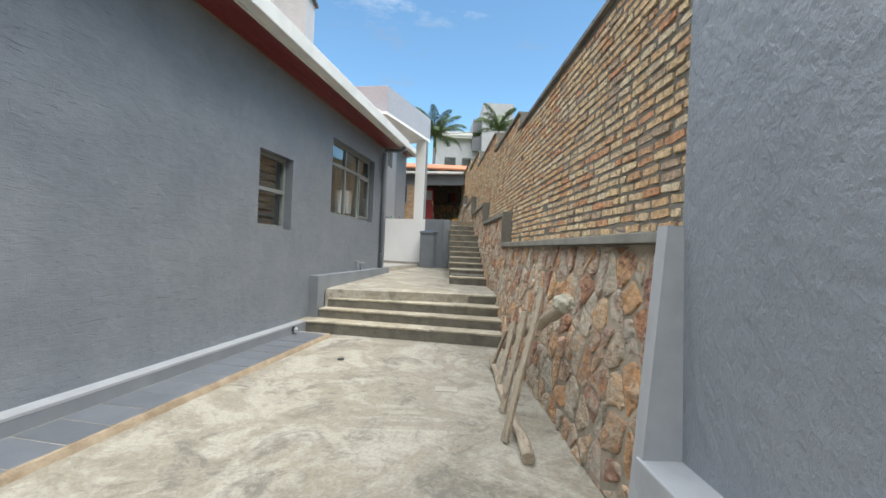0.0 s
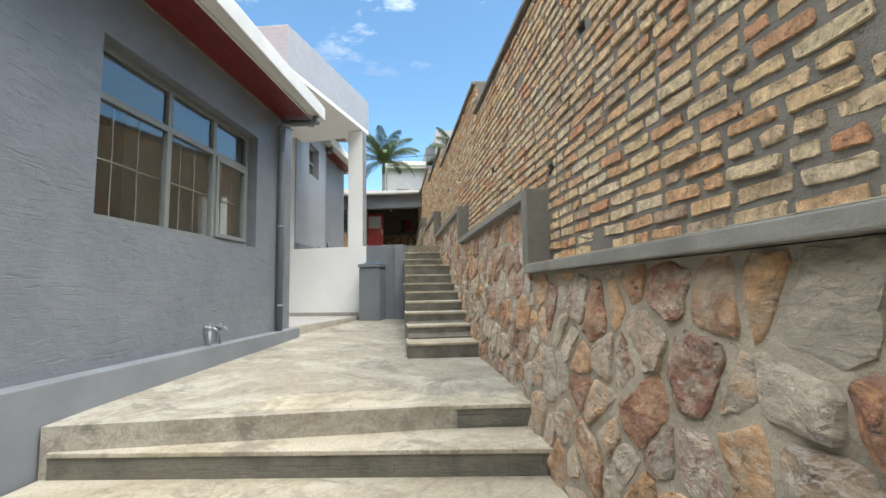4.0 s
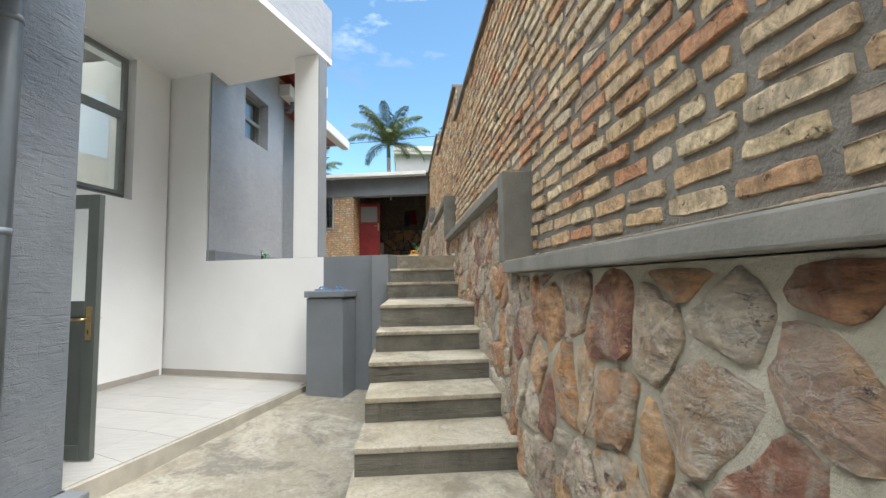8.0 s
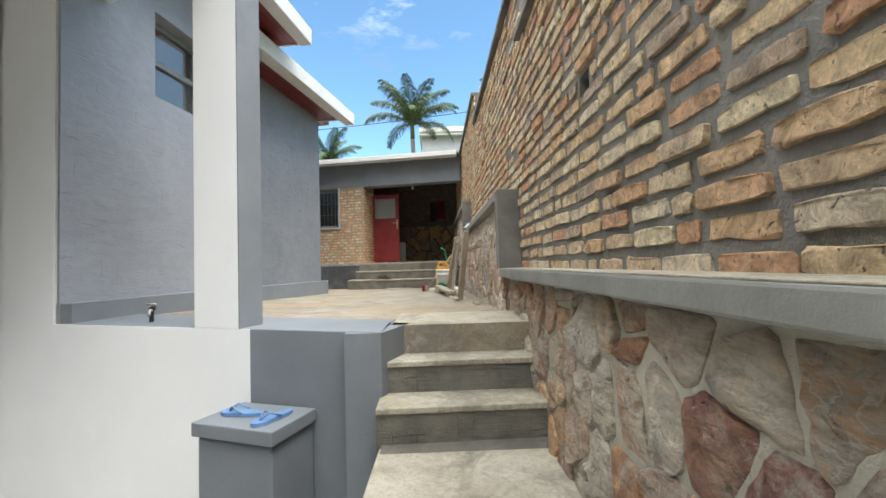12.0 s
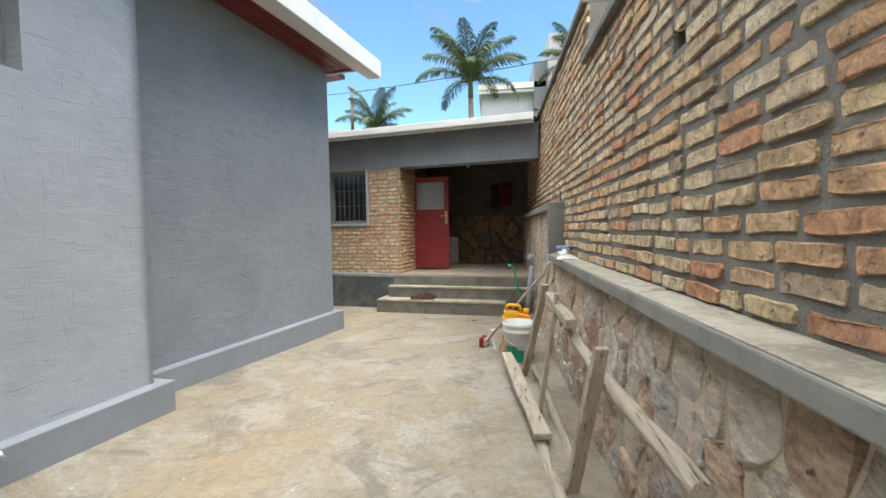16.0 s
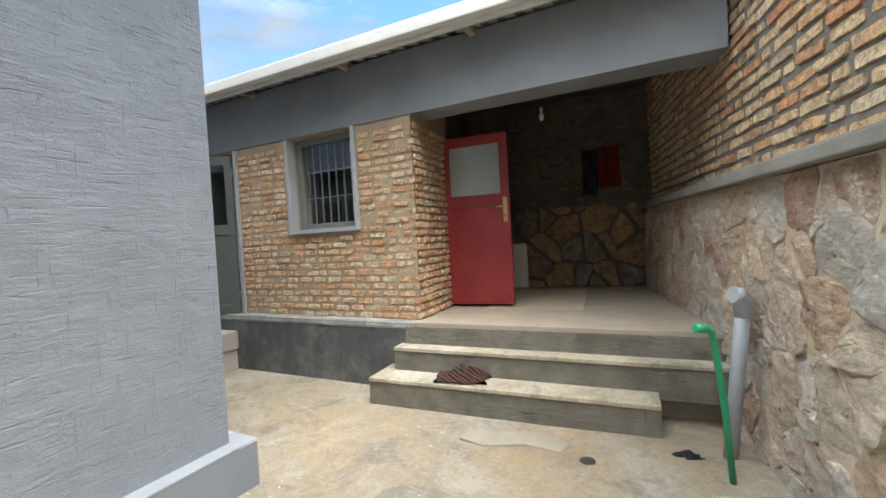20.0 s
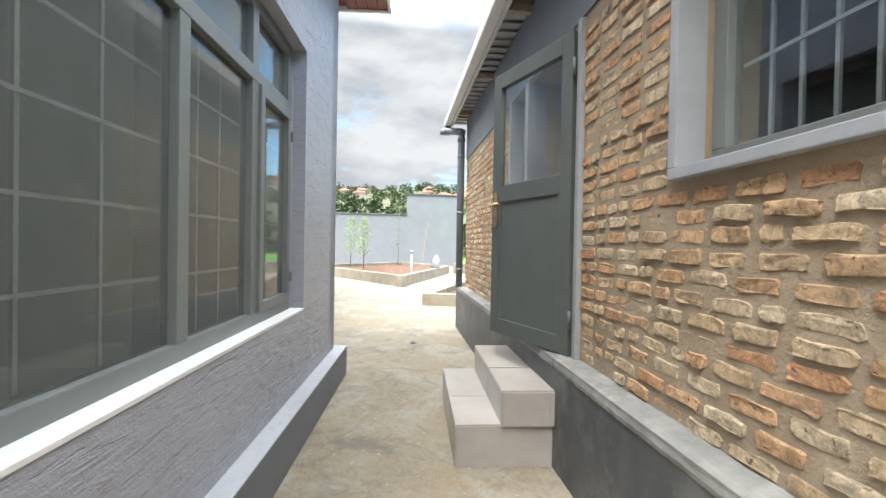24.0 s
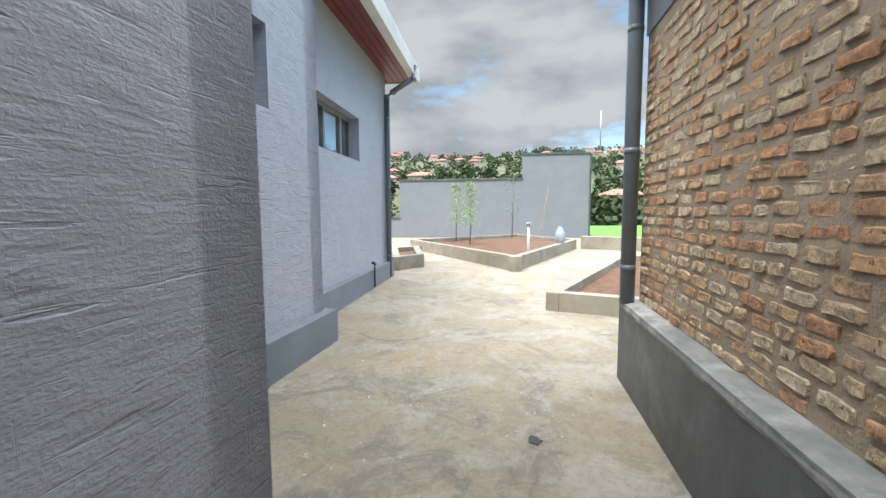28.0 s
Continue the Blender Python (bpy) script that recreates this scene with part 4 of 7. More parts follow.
# second flight
S2 = [(8.95, 0.88), (9.52, 1.04), (9.95, 1.19), (10.30, 1.335), (10.68, 1.48), (11.07, 1.62), (11.50, 1.78), (11.85, 1.975), (13.03, 2.17), (13.28, 2.34), (13.52, 2.51)]
fl2 = empty("staircase", "narrow flight of worn concrete steps against a stone wall", "stairs")
zp = 0.5
for k, (y, z) in enumerate(S2):
    x0 = 1.04 + 0.022 * (y - 8.95)
    wob = 0.012 * math.sin(k * 2.1)
    step_parts(fl2, (x0 + wob, y), (1.99, y + 0.02 * math.sin(k * 1.7)), zp, z, 1.35 if k == 7 else 0.62)
    zp = z - 0.06
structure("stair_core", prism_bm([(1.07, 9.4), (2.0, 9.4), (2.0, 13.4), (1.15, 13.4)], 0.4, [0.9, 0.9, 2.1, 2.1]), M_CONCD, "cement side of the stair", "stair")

# ---------- house by the lower yard ----------
WIN1 = (a_of_y(5.21), a_of_y(6.09), 1.73, 2.87)
WIN2 = (a_of_y(7.50), a_of_y(9.87), 2.12, 3.65)
structure("wall_house_side", wall_bm(A0, A1, -0.2, 4.35, 0.24, [WIN1, WIN2]), M_GREYA, "blue-grey house wall of trowelled render", "wall")
structure("plinth_side", slab_on(A0, A1, a_of_y(6.78), A_LEN + 0.02, 0.1, 0.945, -0.1, 0.17, 0.008), M_GREY2, "grey painted plinth ledge", "plinth")
structure("plinth_low", slab_on(A0, A1, 0, a_of_y(6.5), -0.1, 0.17, -0.1, 0.155, 0.004), M_GREY2, "grey painted low ledge", "plinth")
structure("trim_low", slab_on(A0, A1, 0, a_of_y(6.5), 0.17, 0.195, -0.1, 0.158), M_GREYL, "pale painted top of the low ledge", "trim")
window("window_1", A0, A1, *WIN1, 0.13, (1,), 0.52, "small grey metal window with a louvred blind behind", casements=())
window("window_2", A0, A1, *WIN2, 0.13, (0.935, 0.74, 0.745), 0.70, "wide grey metal window with three lights and fanlights", bars=(2, 1), casements=(2,))
for k in range(9):
    structure("blind", slab_on(A0, A1, WIN1[0] + 0.07, WIN1[1] - 0.07, 1.80 + k * 0.118, 1.88 + k * 0.118, -0.26 - 0.02, -0.262), M_CLOTHD, "dark slatted blind", "blind")
# rooms behind the windows
structure("room_floor_a", slab_on(A0, A1, 0.2, A_LEN - 0.25, 0.7, 0.9, -4.2, -0.24), M_INSIDE, "room floor", "floor")
structure("room_wall_a", slab_on(A0, A1, 0.2, A_LEN - 0.25, 0.9, 4.3, -4.3, -4.2), M_INSIDE, "plain plastered room wall", "wall")
structure("room_wall_a_end", wall_bm(along(A0, A1, A_LEN - 0.22, -0.242), along(A0, A1, A_LEN - 0.22, -4.2), 0.9, 4.3, -0.08, [(0.70, 1.18, 2.40, 3.06)]), M_INSIDE, "plain plastered room wall", "wall")
structure("room_wall_a_mid", slab_on(A0, A1, a_of_y(6.7), a_of_y(6.8), 0.9, 4.3, -4.2, -0.24), M_INSIDE, "plain plastered room wall", "wall")
structure("room_ceiling_a", slab_on(A0, A1, 0, A_LEN, 4.32, 4.40, -4.4, 0.0), M_INSIDE, "room ceiling", "ceiling")
structure("wall_house_back", slab_on(A0, A1, -0.2, 0.0, -0.2, 4.4, -4.4, 0.0), M_GREY, "house wall", "wall")
# eave: flat timber soffit, pale trim, deep box gutter
A_EAVE = a_of_y(10.62)
eave = structure("eave_side", slab_on(A0, A1, -2, A_EAVE, 4.205, 4.24, -0.3, 0.47), M_SOFFIT, "dark red varnished timber soffit", "eave")
for k in range(4):
    part("board", slab_on(A0, A1, -2, A_EAVE, 4.175, 4.205, 0.004 + k * 0.116, 0.117 + k * 0.116, 0.003), M_SOFFIT, eave)
structure("trim_soffit_wall", slab_on(A0, A1, 0, A_LEN, 4.155, 4.174, 0.002, 0.022), M_TRUNK, "thin brown timber bead under the soffit", "trim")
structure("fascia_side", slab_on(A0, A1, -2, A_EAVE + 0.03, 4.165, 4.40, 0.472, 0.495), M_FASCIA, "white fascia board", "fascia")
structure("gutter_side", slab_on(A0, A1, -2, A_EAVE + 0.06, 4.19, 4.40, 0.497, 0.65, 0.012), M_FASCIA, "white metal box gutter", "gutter")
structure("roof_side", prism_bm(strip_poly(A0, A1, -2, A_EAVE + 0.02, -3.5, 0.55), [5.6, 5.6, 4.41, 4.41], [5.66, 5.66, 4.46, 4.46]), M_TERRA, "low pitched tiled roof", "roof")
structure("verge_side", slab_on(A0, A1, A_EAVE, A_EAVE + 0.03, 4.17, 4.42, -0.3, 0.47), M_FASCIA, "white verge board", "fascia")
pA = lambda y, off: along(A0, A1, a_of_y(y), off)
downpipe("grey pipe that runs down the house corner from the gutter", [(*pA(10.50, 0.57), 4.25), (*pA(10.50, 0.57), 4.13), (*pA(10.48, 0.50), 4.09), (*pA(10.46, 0.10), 4.09), (*pA(10.46, 0.06), 4.02), (*pA(10.46, 0.06), 0.94)], 0.05)
tap("grey stand pipe with a tap over the plinth", *pA(8.86, 0.07), 1.13, 0.0, 0.93, M_PVCL)
tap("short dark pipe stub over the plinth", *pA(9.06, 0.06), 1.12, 0.0, 0.93, M_PIPE)
ps = empty("pipe_stub", "short pale pipe end with a black collar by the low ledge", "pipe")
part("pipe", tube_bm([(*along(A0, A1, 8.40, 0.14), 0.115), (*along(A0, A1, 8.24, 0.24), 0.105)], 0.032, 12), M_PVCL, ps)
part("collar", tube_bm([(*along(A0, A1, 8.30, 0.105), 0.13), (*along(A0, A1, 8.30, 0.17), 0.13)], 0.045, 12), M_BLACK, ps, "black collar")
ch = structure("chimney", box_bm(-4.2, -3.1, 10.6, 11.4, 4.8, 8.35, 0.01), M_PALEGREY, "pale grey rendered chimney", "chimney")
part("chimney_cap", box_bm(-4.28, -3.02, 10.52, 11.48, 8.35, 8.45, 0.01), M_DARK, ch)

# ---------- covered patio ----------
structure("wall_house_end", wall_bm(along(A0, A1, A_LEN, -0.242), along(A0, A1, A_LEN, -2.1), 0.3, 5.3, 0.2, [(0.70, 1.18, 2.40, 3.06)]), M_WHITE, "white patio wall", "wall")
structure("wall_patio_side", wall_bm((-2.93, 10.65), (-2.07, 14.36), 0.5, 5.3, 0.25, [(0.55, 1.5, 0.94, 3.0), (1.75, 3.23, 3.30, 5.20)]), M_WHITE, "white patio wall with a door and a window", "wall")
PS0, PS1 = (-2.93, 10.65), (-2.07, 14.36)
window("window_3", PS0, PS1, 1.75, 3.23, 3.30, 5.20, 0.12, (1, 1), 0.6, "tall grey metal window in a white wall", casements=(1,))
structure("trim_patio_side", slab_on(PS0, PS1, 1.5, 3.75, 0.945, 1.03, 0.0, 0.012), M_TILEG, "grey tile skirting", "trim")
structure("room_patio", slab_on(PS0, PS1, -0.5, 4.0, 0.6, 5.4, -3.4, -3.3), M_INSIDE, "plain room wall", "wall")
structure("room_patio_end", slab_on(PS0, PS1, 3.5, 3.6, 0.6, 5.4, -3.4, -0.25), M_INSIDE, "plain room wall", "wall")
structure("room_patio_floor", slab_on(PS0, PS1, -0.5, 4.0, 0.7, 0.94, -3.4, -0.25), M_INSIDE, "room floor", "floor")


def door_leaf(name, hinge, free, z0, z1, paint, label, glass_from, thick=0.045, glass=None):
    """A panelled metal door, hinged at one plan point with its free edge at another; glazed above glass_from."""
    d = empty(name, label, "door")
    hx, fx = Vector(hinge), Vector(free)
    w = (fx - hx).length
    st = 0.085
    L = lambda a0, a1, q0, q1, o0, o1, b=0.003: prism_bm(strip_poly(hinge, free, a0, a1, o0, o1), q0, q1, b)
    h = thick / 2
    for q in ((0, st), (w - st, w)):
        part("stile", L(q[0], q[1], z0, z1, -h, h), paint, d)
    for q in ((z0, z0 + 0.10), (glass_from - 0.05, glass_from + 0.06), (z1 - 0.10, z1)):
        part("rail", L(st, w - st, q[0], q[1], -h, h), paint, d)
    part("panel", L(st, w - st, z0 + 0.10, glass_from - 0.05, -h + 0.012, h - 0.012, 0), paint, d)
    part("pane", L(st - 0.005, w - st + 0.005, glass_from + 0.055, z1 - 0.095, -0.003, 0.003, 0), glass or M_GLASS, d).visible_shadow = False
    for q in ((st, st + 0.018, z0 + 0.10, glass_from - 0.05), (w - st - 0.018, w - st, z0 + 0.10, glass_from - 0.05)):
        part("bead", L(q[0], q[1], q[2], q[3], -h + 0.004, h - 0.004), paint, d)
    zh = glass_from - 0.10
    for s in (-1, 1):
        plate = part("handle_plate", L(w - 0.065, w - 0.025, zh - 0.12, zh + 0.12, s * h, s * (h + 0.006), 0.002), M_GOLD, d, "brass handle plate")
        lever = [along(hinge, free, w - 0.045, s * (h + 0.004)), along(hinge, free, w - 0.045, s * (h + 0.05)), along(hinge, free, w - 0.16, s * (h + 0.052))]
        part("lever", tube_bm([(*p, zh + 0.03) for p in lever], 0.009, 8), M_GOLD, d, "brass lever")
        part("keyhole", L(w - 0.049, w - 0.041, zh - 0.075, zh - 0.045, s * (h + 0.0055), s * (h + 0.007), 0), M_BLACK, d)
    for zz in (z0 + 0.2, z1 - 0.2):
        part("hinge", tube_bm([(*along(hinge, free, -0.01, -h), zz - 0.05), (*along(hinge, free, -0.01, -h), zz + 0.05)], 0.01, 8), paint, d)
    return d


door_leaf("door_patio", (-1.76, 11.46), (-0.885, 11.34), 0.968, 2.86, M_DOORG, "dark grey glazed door standing open onto the patio", 2.02)
tw = structure("wall_terrace", wall_bm(W0, (0.30, 13.522), 0.5, Z_UP, 0.4), M_WHITE, "low white wall below the terrace", "wall")
structure("wall_terrace_grey", wall_bm((0.30, 13.522), W1, 0.5, Z_UP, 0.4), M_GREY2, "smooth grey retaining wall beside the stair", "wall")
structure("wall_terrace_stairside", wall_bm(W1, (1.15, 13.8), 0.5, Z_UP, 0.2), M_GREY2, "smooth grey wall end beside the stair", "wall")
structure("trim_terrace", prism_bm(strip_poly(W0, (0.30, 13.522), 0, 2.45, 0.0, 0.012), 0.945, 1.03), M_TILEG, "grey tile skirting", "trim")
wu = structure("wall_recess", wall_bm(W0, (-1.43, 14.151), Z_UP, 5.3, 0.10), M_WHITE, "white patio wall beside the recess", "wall")
structure("column", prism_bm([(-0.12, 13.675), (0.215, 13.553), (0.281, 13.737), (-0.054, 13.859)], Z_UP, 5.3, 0.006), M_WHITE, "square white column with a grey side", "column")
structure("trim_column", prism_bm([(0.218, 13.553), (0.226, 13.550), (0.291, 13.733), (0.283, 13.737)], Z_UP, 5.25), M_GREY2, "grey rendered side of the column", "trim")
structure("roof_slab", prism_bm([(-0.85, 10.92), (0.225, 13.545), (0.34, 13.86), (-2.4, 15.0), (-3.2, 11.4)], 5.22, 5.30), M_WHITE, "white soffit of the patio roof", "roof")
structure("roof_parapet", prism_bm([(-0.85, 10.92), (0.225, 13.545), (0.34, 13.86), (-2.4, 15.0), (-3.2, 11.4)], 5.301, 6.02, 0.01), M_GREYD, "pale grey rendered parapet over the patio", "roof")
post = empty("gate_post", "square grey rendered post with a loose capping slab", "post")
part("shaft", prism_bm([(0.16, 13.21), (0.61, 13.045), (0.72, 13.36), (0.28, 13.51)], 0.8, 2.0, 0.012), M_GREY2, post)
part("mortar", prism_bm([(0.18, 13.23), (0.59, 13.07), (0.69, 13.34), (0.29, 13.48)], 2.0, 2.013), M_MORTAR, post, "dark crumbling mortar joint")
part("capping", prism_bm([(0.135, 13.19), (0.625, 13.01), (0.74, 13.35), (0.26, 13.51)], 2.012, 2.085, 0.008), M_GREY2, post, "chipped grey capping slab")

# ---------- upper house ----------
b1 = lambda y: (y - B1a[1]) / (B1b[1] - B1a[1]) * math.hypot(B1b[0] - B1a[0], B1b[1] - B1a[1])
B1_LEN, B2_LEN = b1(B1b[1]), math.hypot(B2b[0] - B2a[0], B2b[1] - B2a[1])
C_LEN = math.hypot(C1[0] - C0[0], C1[1] - C0[1])
WIN4 = (b1(15.04), b1(15.82), 4.60, 5.45)
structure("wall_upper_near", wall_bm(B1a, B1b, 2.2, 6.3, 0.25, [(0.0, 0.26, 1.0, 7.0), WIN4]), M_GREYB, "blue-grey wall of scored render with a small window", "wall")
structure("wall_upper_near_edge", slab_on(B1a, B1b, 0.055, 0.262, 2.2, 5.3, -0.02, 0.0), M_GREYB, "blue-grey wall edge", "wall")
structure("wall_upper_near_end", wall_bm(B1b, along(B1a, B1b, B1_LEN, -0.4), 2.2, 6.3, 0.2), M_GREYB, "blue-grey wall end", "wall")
structure("wall_upper_back", wall_bm(B2a, B2b, 2.1, 6.0, 0.25), M_GREY, "blue-grey wall of scored render", "wall")
window("window_4", B1a, B1b, *WIN4, 0.14, (1,), 0.5, "small grey metal window high in a wall")
structure("room_upper", slab_on(B1a, B1b, -0.4, 2.4, 3.5, 6.2, -2.6, -2.5), M_INSIDE, "plain room wall", "wall")
structure("plinth_near", slab_on(B1a, B1b, 0.06, B1_LEN + 0.08, 2.2, 2.655, -0.1, 0.10, 0.006), M_GREY2, "grey painted plinth", "plinth")
structure("plinth_back", slab_on(B2a, B2b, 0, B2_LEN + 0.10, 2.1, 2.625, -0.1, 0.10, 0.006), M_GREY2, "grey painted plinth", "plinth")
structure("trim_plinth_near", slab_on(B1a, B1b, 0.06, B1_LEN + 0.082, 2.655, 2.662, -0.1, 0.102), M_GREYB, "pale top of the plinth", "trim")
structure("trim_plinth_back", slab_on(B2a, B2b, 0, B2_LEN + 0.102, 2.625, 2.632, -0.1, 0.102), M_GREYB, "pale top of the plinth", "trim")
WINC = (a_of_x(C0, C1, -1.40), a_of_x(C0, C1, -3.42), 3.13, 4.82)
# wall C runs from the corner away along the passage; its outside is to the right of the way
structure("wall_passage", wall_bm(C0, C1, 2.1, 6.2, 0.25, [(WINC[0], WINC[1] + 0.042, WINC[2], WINC[3])]), M_GREYD, "grey passage wall of scored render", "wall")
structure("wall_passage_end", wall_bm(C1, along(C0, C1, C_LEN, -1.6), 2.1, 6.2, 0.2), M_GREYD, "grey wall end", "wall")
structure("plinth_passage", slab_on(C0, C1, -0.10, C_LEN + 0.10, 2.1, 2.62, -0.1, 0.10, 0.006), M_GREY2, "grey painted plinth", "plinth")
structure("trim_plinth_passage", slab_on(C0, C1, -0.10, C_LEN + 0.102, 2.62, 2.628, -0.1, 0.102), M_PALEGREY, "pale top of the plinth", "trim")
structure("trim_reveal", slab_on(C0, C1, WINC[1] + 0.0005, WINC[1] + 0.0415, WINC[2] + 0.0045, WINC[3] - 0.001, -0.249, -0.084), M_GREYD, "grey rendered side of the window opening", "trim")
structure("trim_reveal_sill", slab_on(C0, C1, WINC[1] + 0.0005, WINC[1] + 0.0415, WINC[2] - 0.012, WINC[2] + 0.004, -0.1, 0.004, 0.002), M_WHITE, "white painted end of the sill", "trim")
window("window_5", C0, C1, *WINC, 0.08, (0.87, 0.63, 0.59), 0.76, "wide grey metal window with burglar bars in the passage", bars=(2, 4), casements=(2,), sill=0.004, fw=0.07, glass=M_GLASSD)
cv, cf = [], []
for k in range(91):
    p = along(C0, C1, WINC[1] - 0.22 + 0.17 * k / 90, -0.24 + 0.018 * math.sin(k * 1.1) + 0.008 * math.sin(k * 2.7))
    cv += [(*p, 3.0), (*p, 4.95)]
cf = [(2 * k, 2 * k + 2, 2 * k + 3, 2 * k + 1) for k in range(90)]
cur = tagged(mesh_ob("curtain", cv, cf, M_CURTAIN), "pale curtain bunched at the side of the passage window", "curtain")
part("rod", tube_bm([(*along(C0, C1, WINC[0] - 0.02, -0.24), 4.955), (*along(C0, C1, WINC[1] + 0.02, -0.24), 4.955)], 0.012, 8), M_STEEL, cur)
# Opening added out of view so daylight brightens the room behind the window.
structure("room_passage", wall_bm(along(C0, C1, 0.2, -3.1), along(C0, C1, C_LEN - 0.2, -3.1), 2.3, 6.0, -0.1, [(0.3, 1.9, 3.2, 5.0)]), M_INSIDE, "plain room wall with an added, unseen opening that lets light in", "wall")
for q in (0.1, C_LEN - 0.2):
    structure("room_passage_side", slab_on(C0, C1, q, q + 0.1, 2.3, 5.9, -3.1, -0.25), M_INSIDE, "plain room wall", "wall")
structure("room_passage_floor", slab_on(C0, C1, 0.2, C_LEN - 0.2, 2.3, 2.5, -3.1, -0.25), M_INSIDE, "room floor", "floor")
structure("room_passage_ceiling", slab_on(C0, C1, 0.1, C_LEN - 0.1, 5.7, 5.8, -3.1, -0.25), M_INSIDE, "room ceiling", "ceiling")


def eave(p0, p1, a0, a1, over, z, deep=0.2, past=0.02, box=0.2, label="dark red varnished timber soffit"):
    """A flat timber soffit, a fascia and a deep box gutter that runs past the end of the soffit."""
    e = structure("eave", slab_on(p0, p1, a0, a1, z + 0.028, z + 0.06, -0.3, over), M_SOFFIT, label, "eave")
    n = max(2, round(over / 0.115))
    for k in range(n):
        part("board", slab_on(p0, p1, a0, a1, z, z + 0.028, 0.004 + k * over / n, (k + 1) * over / n - 0.004, 0.003), M_SOFFIT, e)
    structure("fascia", slab_on(p0, p1, a0 - 0.02, a1 + 0.02, z - 0.02, z + deep, over + 0.002, over + 0.025), M_FASCIA, "white fascia board", "fascia")
    structure("gutter", slab_on(p0, p1, a0 - 0.02, a1 + past, z - 0.03, z + deep, over + 0.027, over + 0.027 + box, 0.012), M_FASCIA, "white metal box gutter", "gutter")
    structure("roof", prism_bm(strip_poly(p0, p1, a0 - 0.02, a1 + past, -3.0, over + 0.1), [z + 1.1, z + 1.1, z + deep, z + deep], [z + 1.16, z + 1.16, z + deep + 0.05, z + deep + 0.05]), M_TERRA, "low pitched tiled roof", "roof")
    structure("verge", slab_on(p0, p1, a1 - 0.01, a1 + 0.018, z - 0.02, z + deep, -0.3, over), M_FASCIA, "white verge board", "fascia")


eave(B1a, B1b, -0.3, B1_LEN + 0.66, 0.46, 6.20, 0.2, 0.03, 0.17)
eave(B2a, B2b, -0.1, B2_LEN + 0.12, 0.36, 5.87, 0.2, 0.33, 0.2)
q1, q2 = along(B2a, B2b, 0.22, 0.48), along(B2a, B2b, 0.22, 0.06)
downpipe("grey pipe with an elbow under the upper eave", [(*q1, 5.95), (*q1, 5.74), (*along(B2a, B2b, 0.22, 0.40), 5.69), (*along(B2a, B2b, 0.22, 0.10), 5.69), (*q2, 5.62), (*q2, 2.64)], 0.05)
tap("green pipe tap by the plinth", *along(B1a, B1b, b1(15.52), 0.14), 2.68, 0.0, 2.46, M_GREEN)
tap("black tap on the terrace edge", -0.62, 14.02, 2.60, -1.2, 2.52, M_BLACK)
# eave along the passage wall
e_p = structure("eave_passage", slab_on(C0, C1, -0.02, C_LEN + 0.42, 5.90, 5.93, -0.3, 0.40), M_SOFFIT, "dark red varnished timber soffit", "eave")
for k in range(4):
    part("board", slab_on(C0, C1, -0.02, C_LEN + 0.42, 5.872, 5.90, 0.002 + k * 0.1, 0.098 + k * 0.1, 0.003), M_SOFFIT, e_p)
structure("fascia_passage", slab_on(C0, C1, 0.35, C_LEN + 0.45, 5.855, 6.07, 0.402, 0.43), M_FASCIA, "white fascia board", "fascia")
structure("fascia_passage_end", slab_on(C0, C1, C_LEN + 0.422, C_LEN + 0.45, 5.855, 6.07, -1.4, 0.40), M_FASCIA, "white fascia board", "fascia")

# ---------- far part of the house ----------
D1_LEN = math.hypot(D1b[0] - D1a[0], D1b[1] - D1a[1])
d2 = lambda x: a_of_x(D2a, D2b, x)
structure("wall_far_near", wall_bm(D1a, D1b, 2.0, 6.6, 0.25, [(1.50, 2.31, 4.38, 4.99)]), M_GREYD, "pale blue-grey wall with a small window", "wall")
structure("wall_far_near_end", wall_bm(D1b, along(D1a, D1b, D1_LEN, -0.5), 2.0, 6.6, 0.2), M_GREYD, "pale grey wall end", "wall")
structure("wall_far", wall_bm(D2a, D2b, 2.0, 6.6, 0.25, [(d2(-8.26), d2(-9.85), 4.38, 5.02)]), M_GREYD, "pale blue-grey wall with a wide window", "wall")
structure("wall_far_end", wall_bm(D2b, along(D2a, D2b, d2(-11.45), -2.5), 2.0, 6.6, 0.2), M_GREYD, "pale grey wall end", "wall")
window("window_6", D1a, D1b, 1.50, 2.31, 4.38, 4.99, 0.14, (1,), 1.0, "small grey metal window")
window("window_7", D2a, D2b, d2(-8.26), d2(-9.85), 4.38, 5.02, 0.14, (1, 1, 0.7), 1.0, "low wide grey metal window")
structure("room_far", slab_on(D2a, D2b, -3, 4.0, 2.3, 6.4, -2.9, -2.8), M_INSIDE, "plain room wall", "wall")
structure("plinth_far_near", slab_on(D1a, D1b, 0, D1_LEN + 0.1, 2.0, 2.68, -0.1, 0.10, 0.006), M_GREY2, "grey painted plinth", "plinth")
structure("plinth_far", slab_on(D2a, D2b, 0, d2(-11.45) + 0.1, 2.0, 2.68, -0.1, 0.10, 0.006), M_GREY2, "grey painted plinth", "plinth")
eave(D2a, D2b, -3.2, d2(-11.45) + 0.35, 0.45, 6.12, 0.24, 0.03, 0.12)
q = along(D2a, D2b, d2(-11.25), 0.08)
downpipe("grey pipe at the far house corner", [(*along(D2a, D2b, d2(-11.25), 0.6), 6.24), (*along(D2a, D2b, d2(-11.25), 0.58), 6.02), (*along(D2a, D2b, d2(-11.25), 0.2), 5.80), (*q, 5.72), (*q, 2.40)], 0.05)
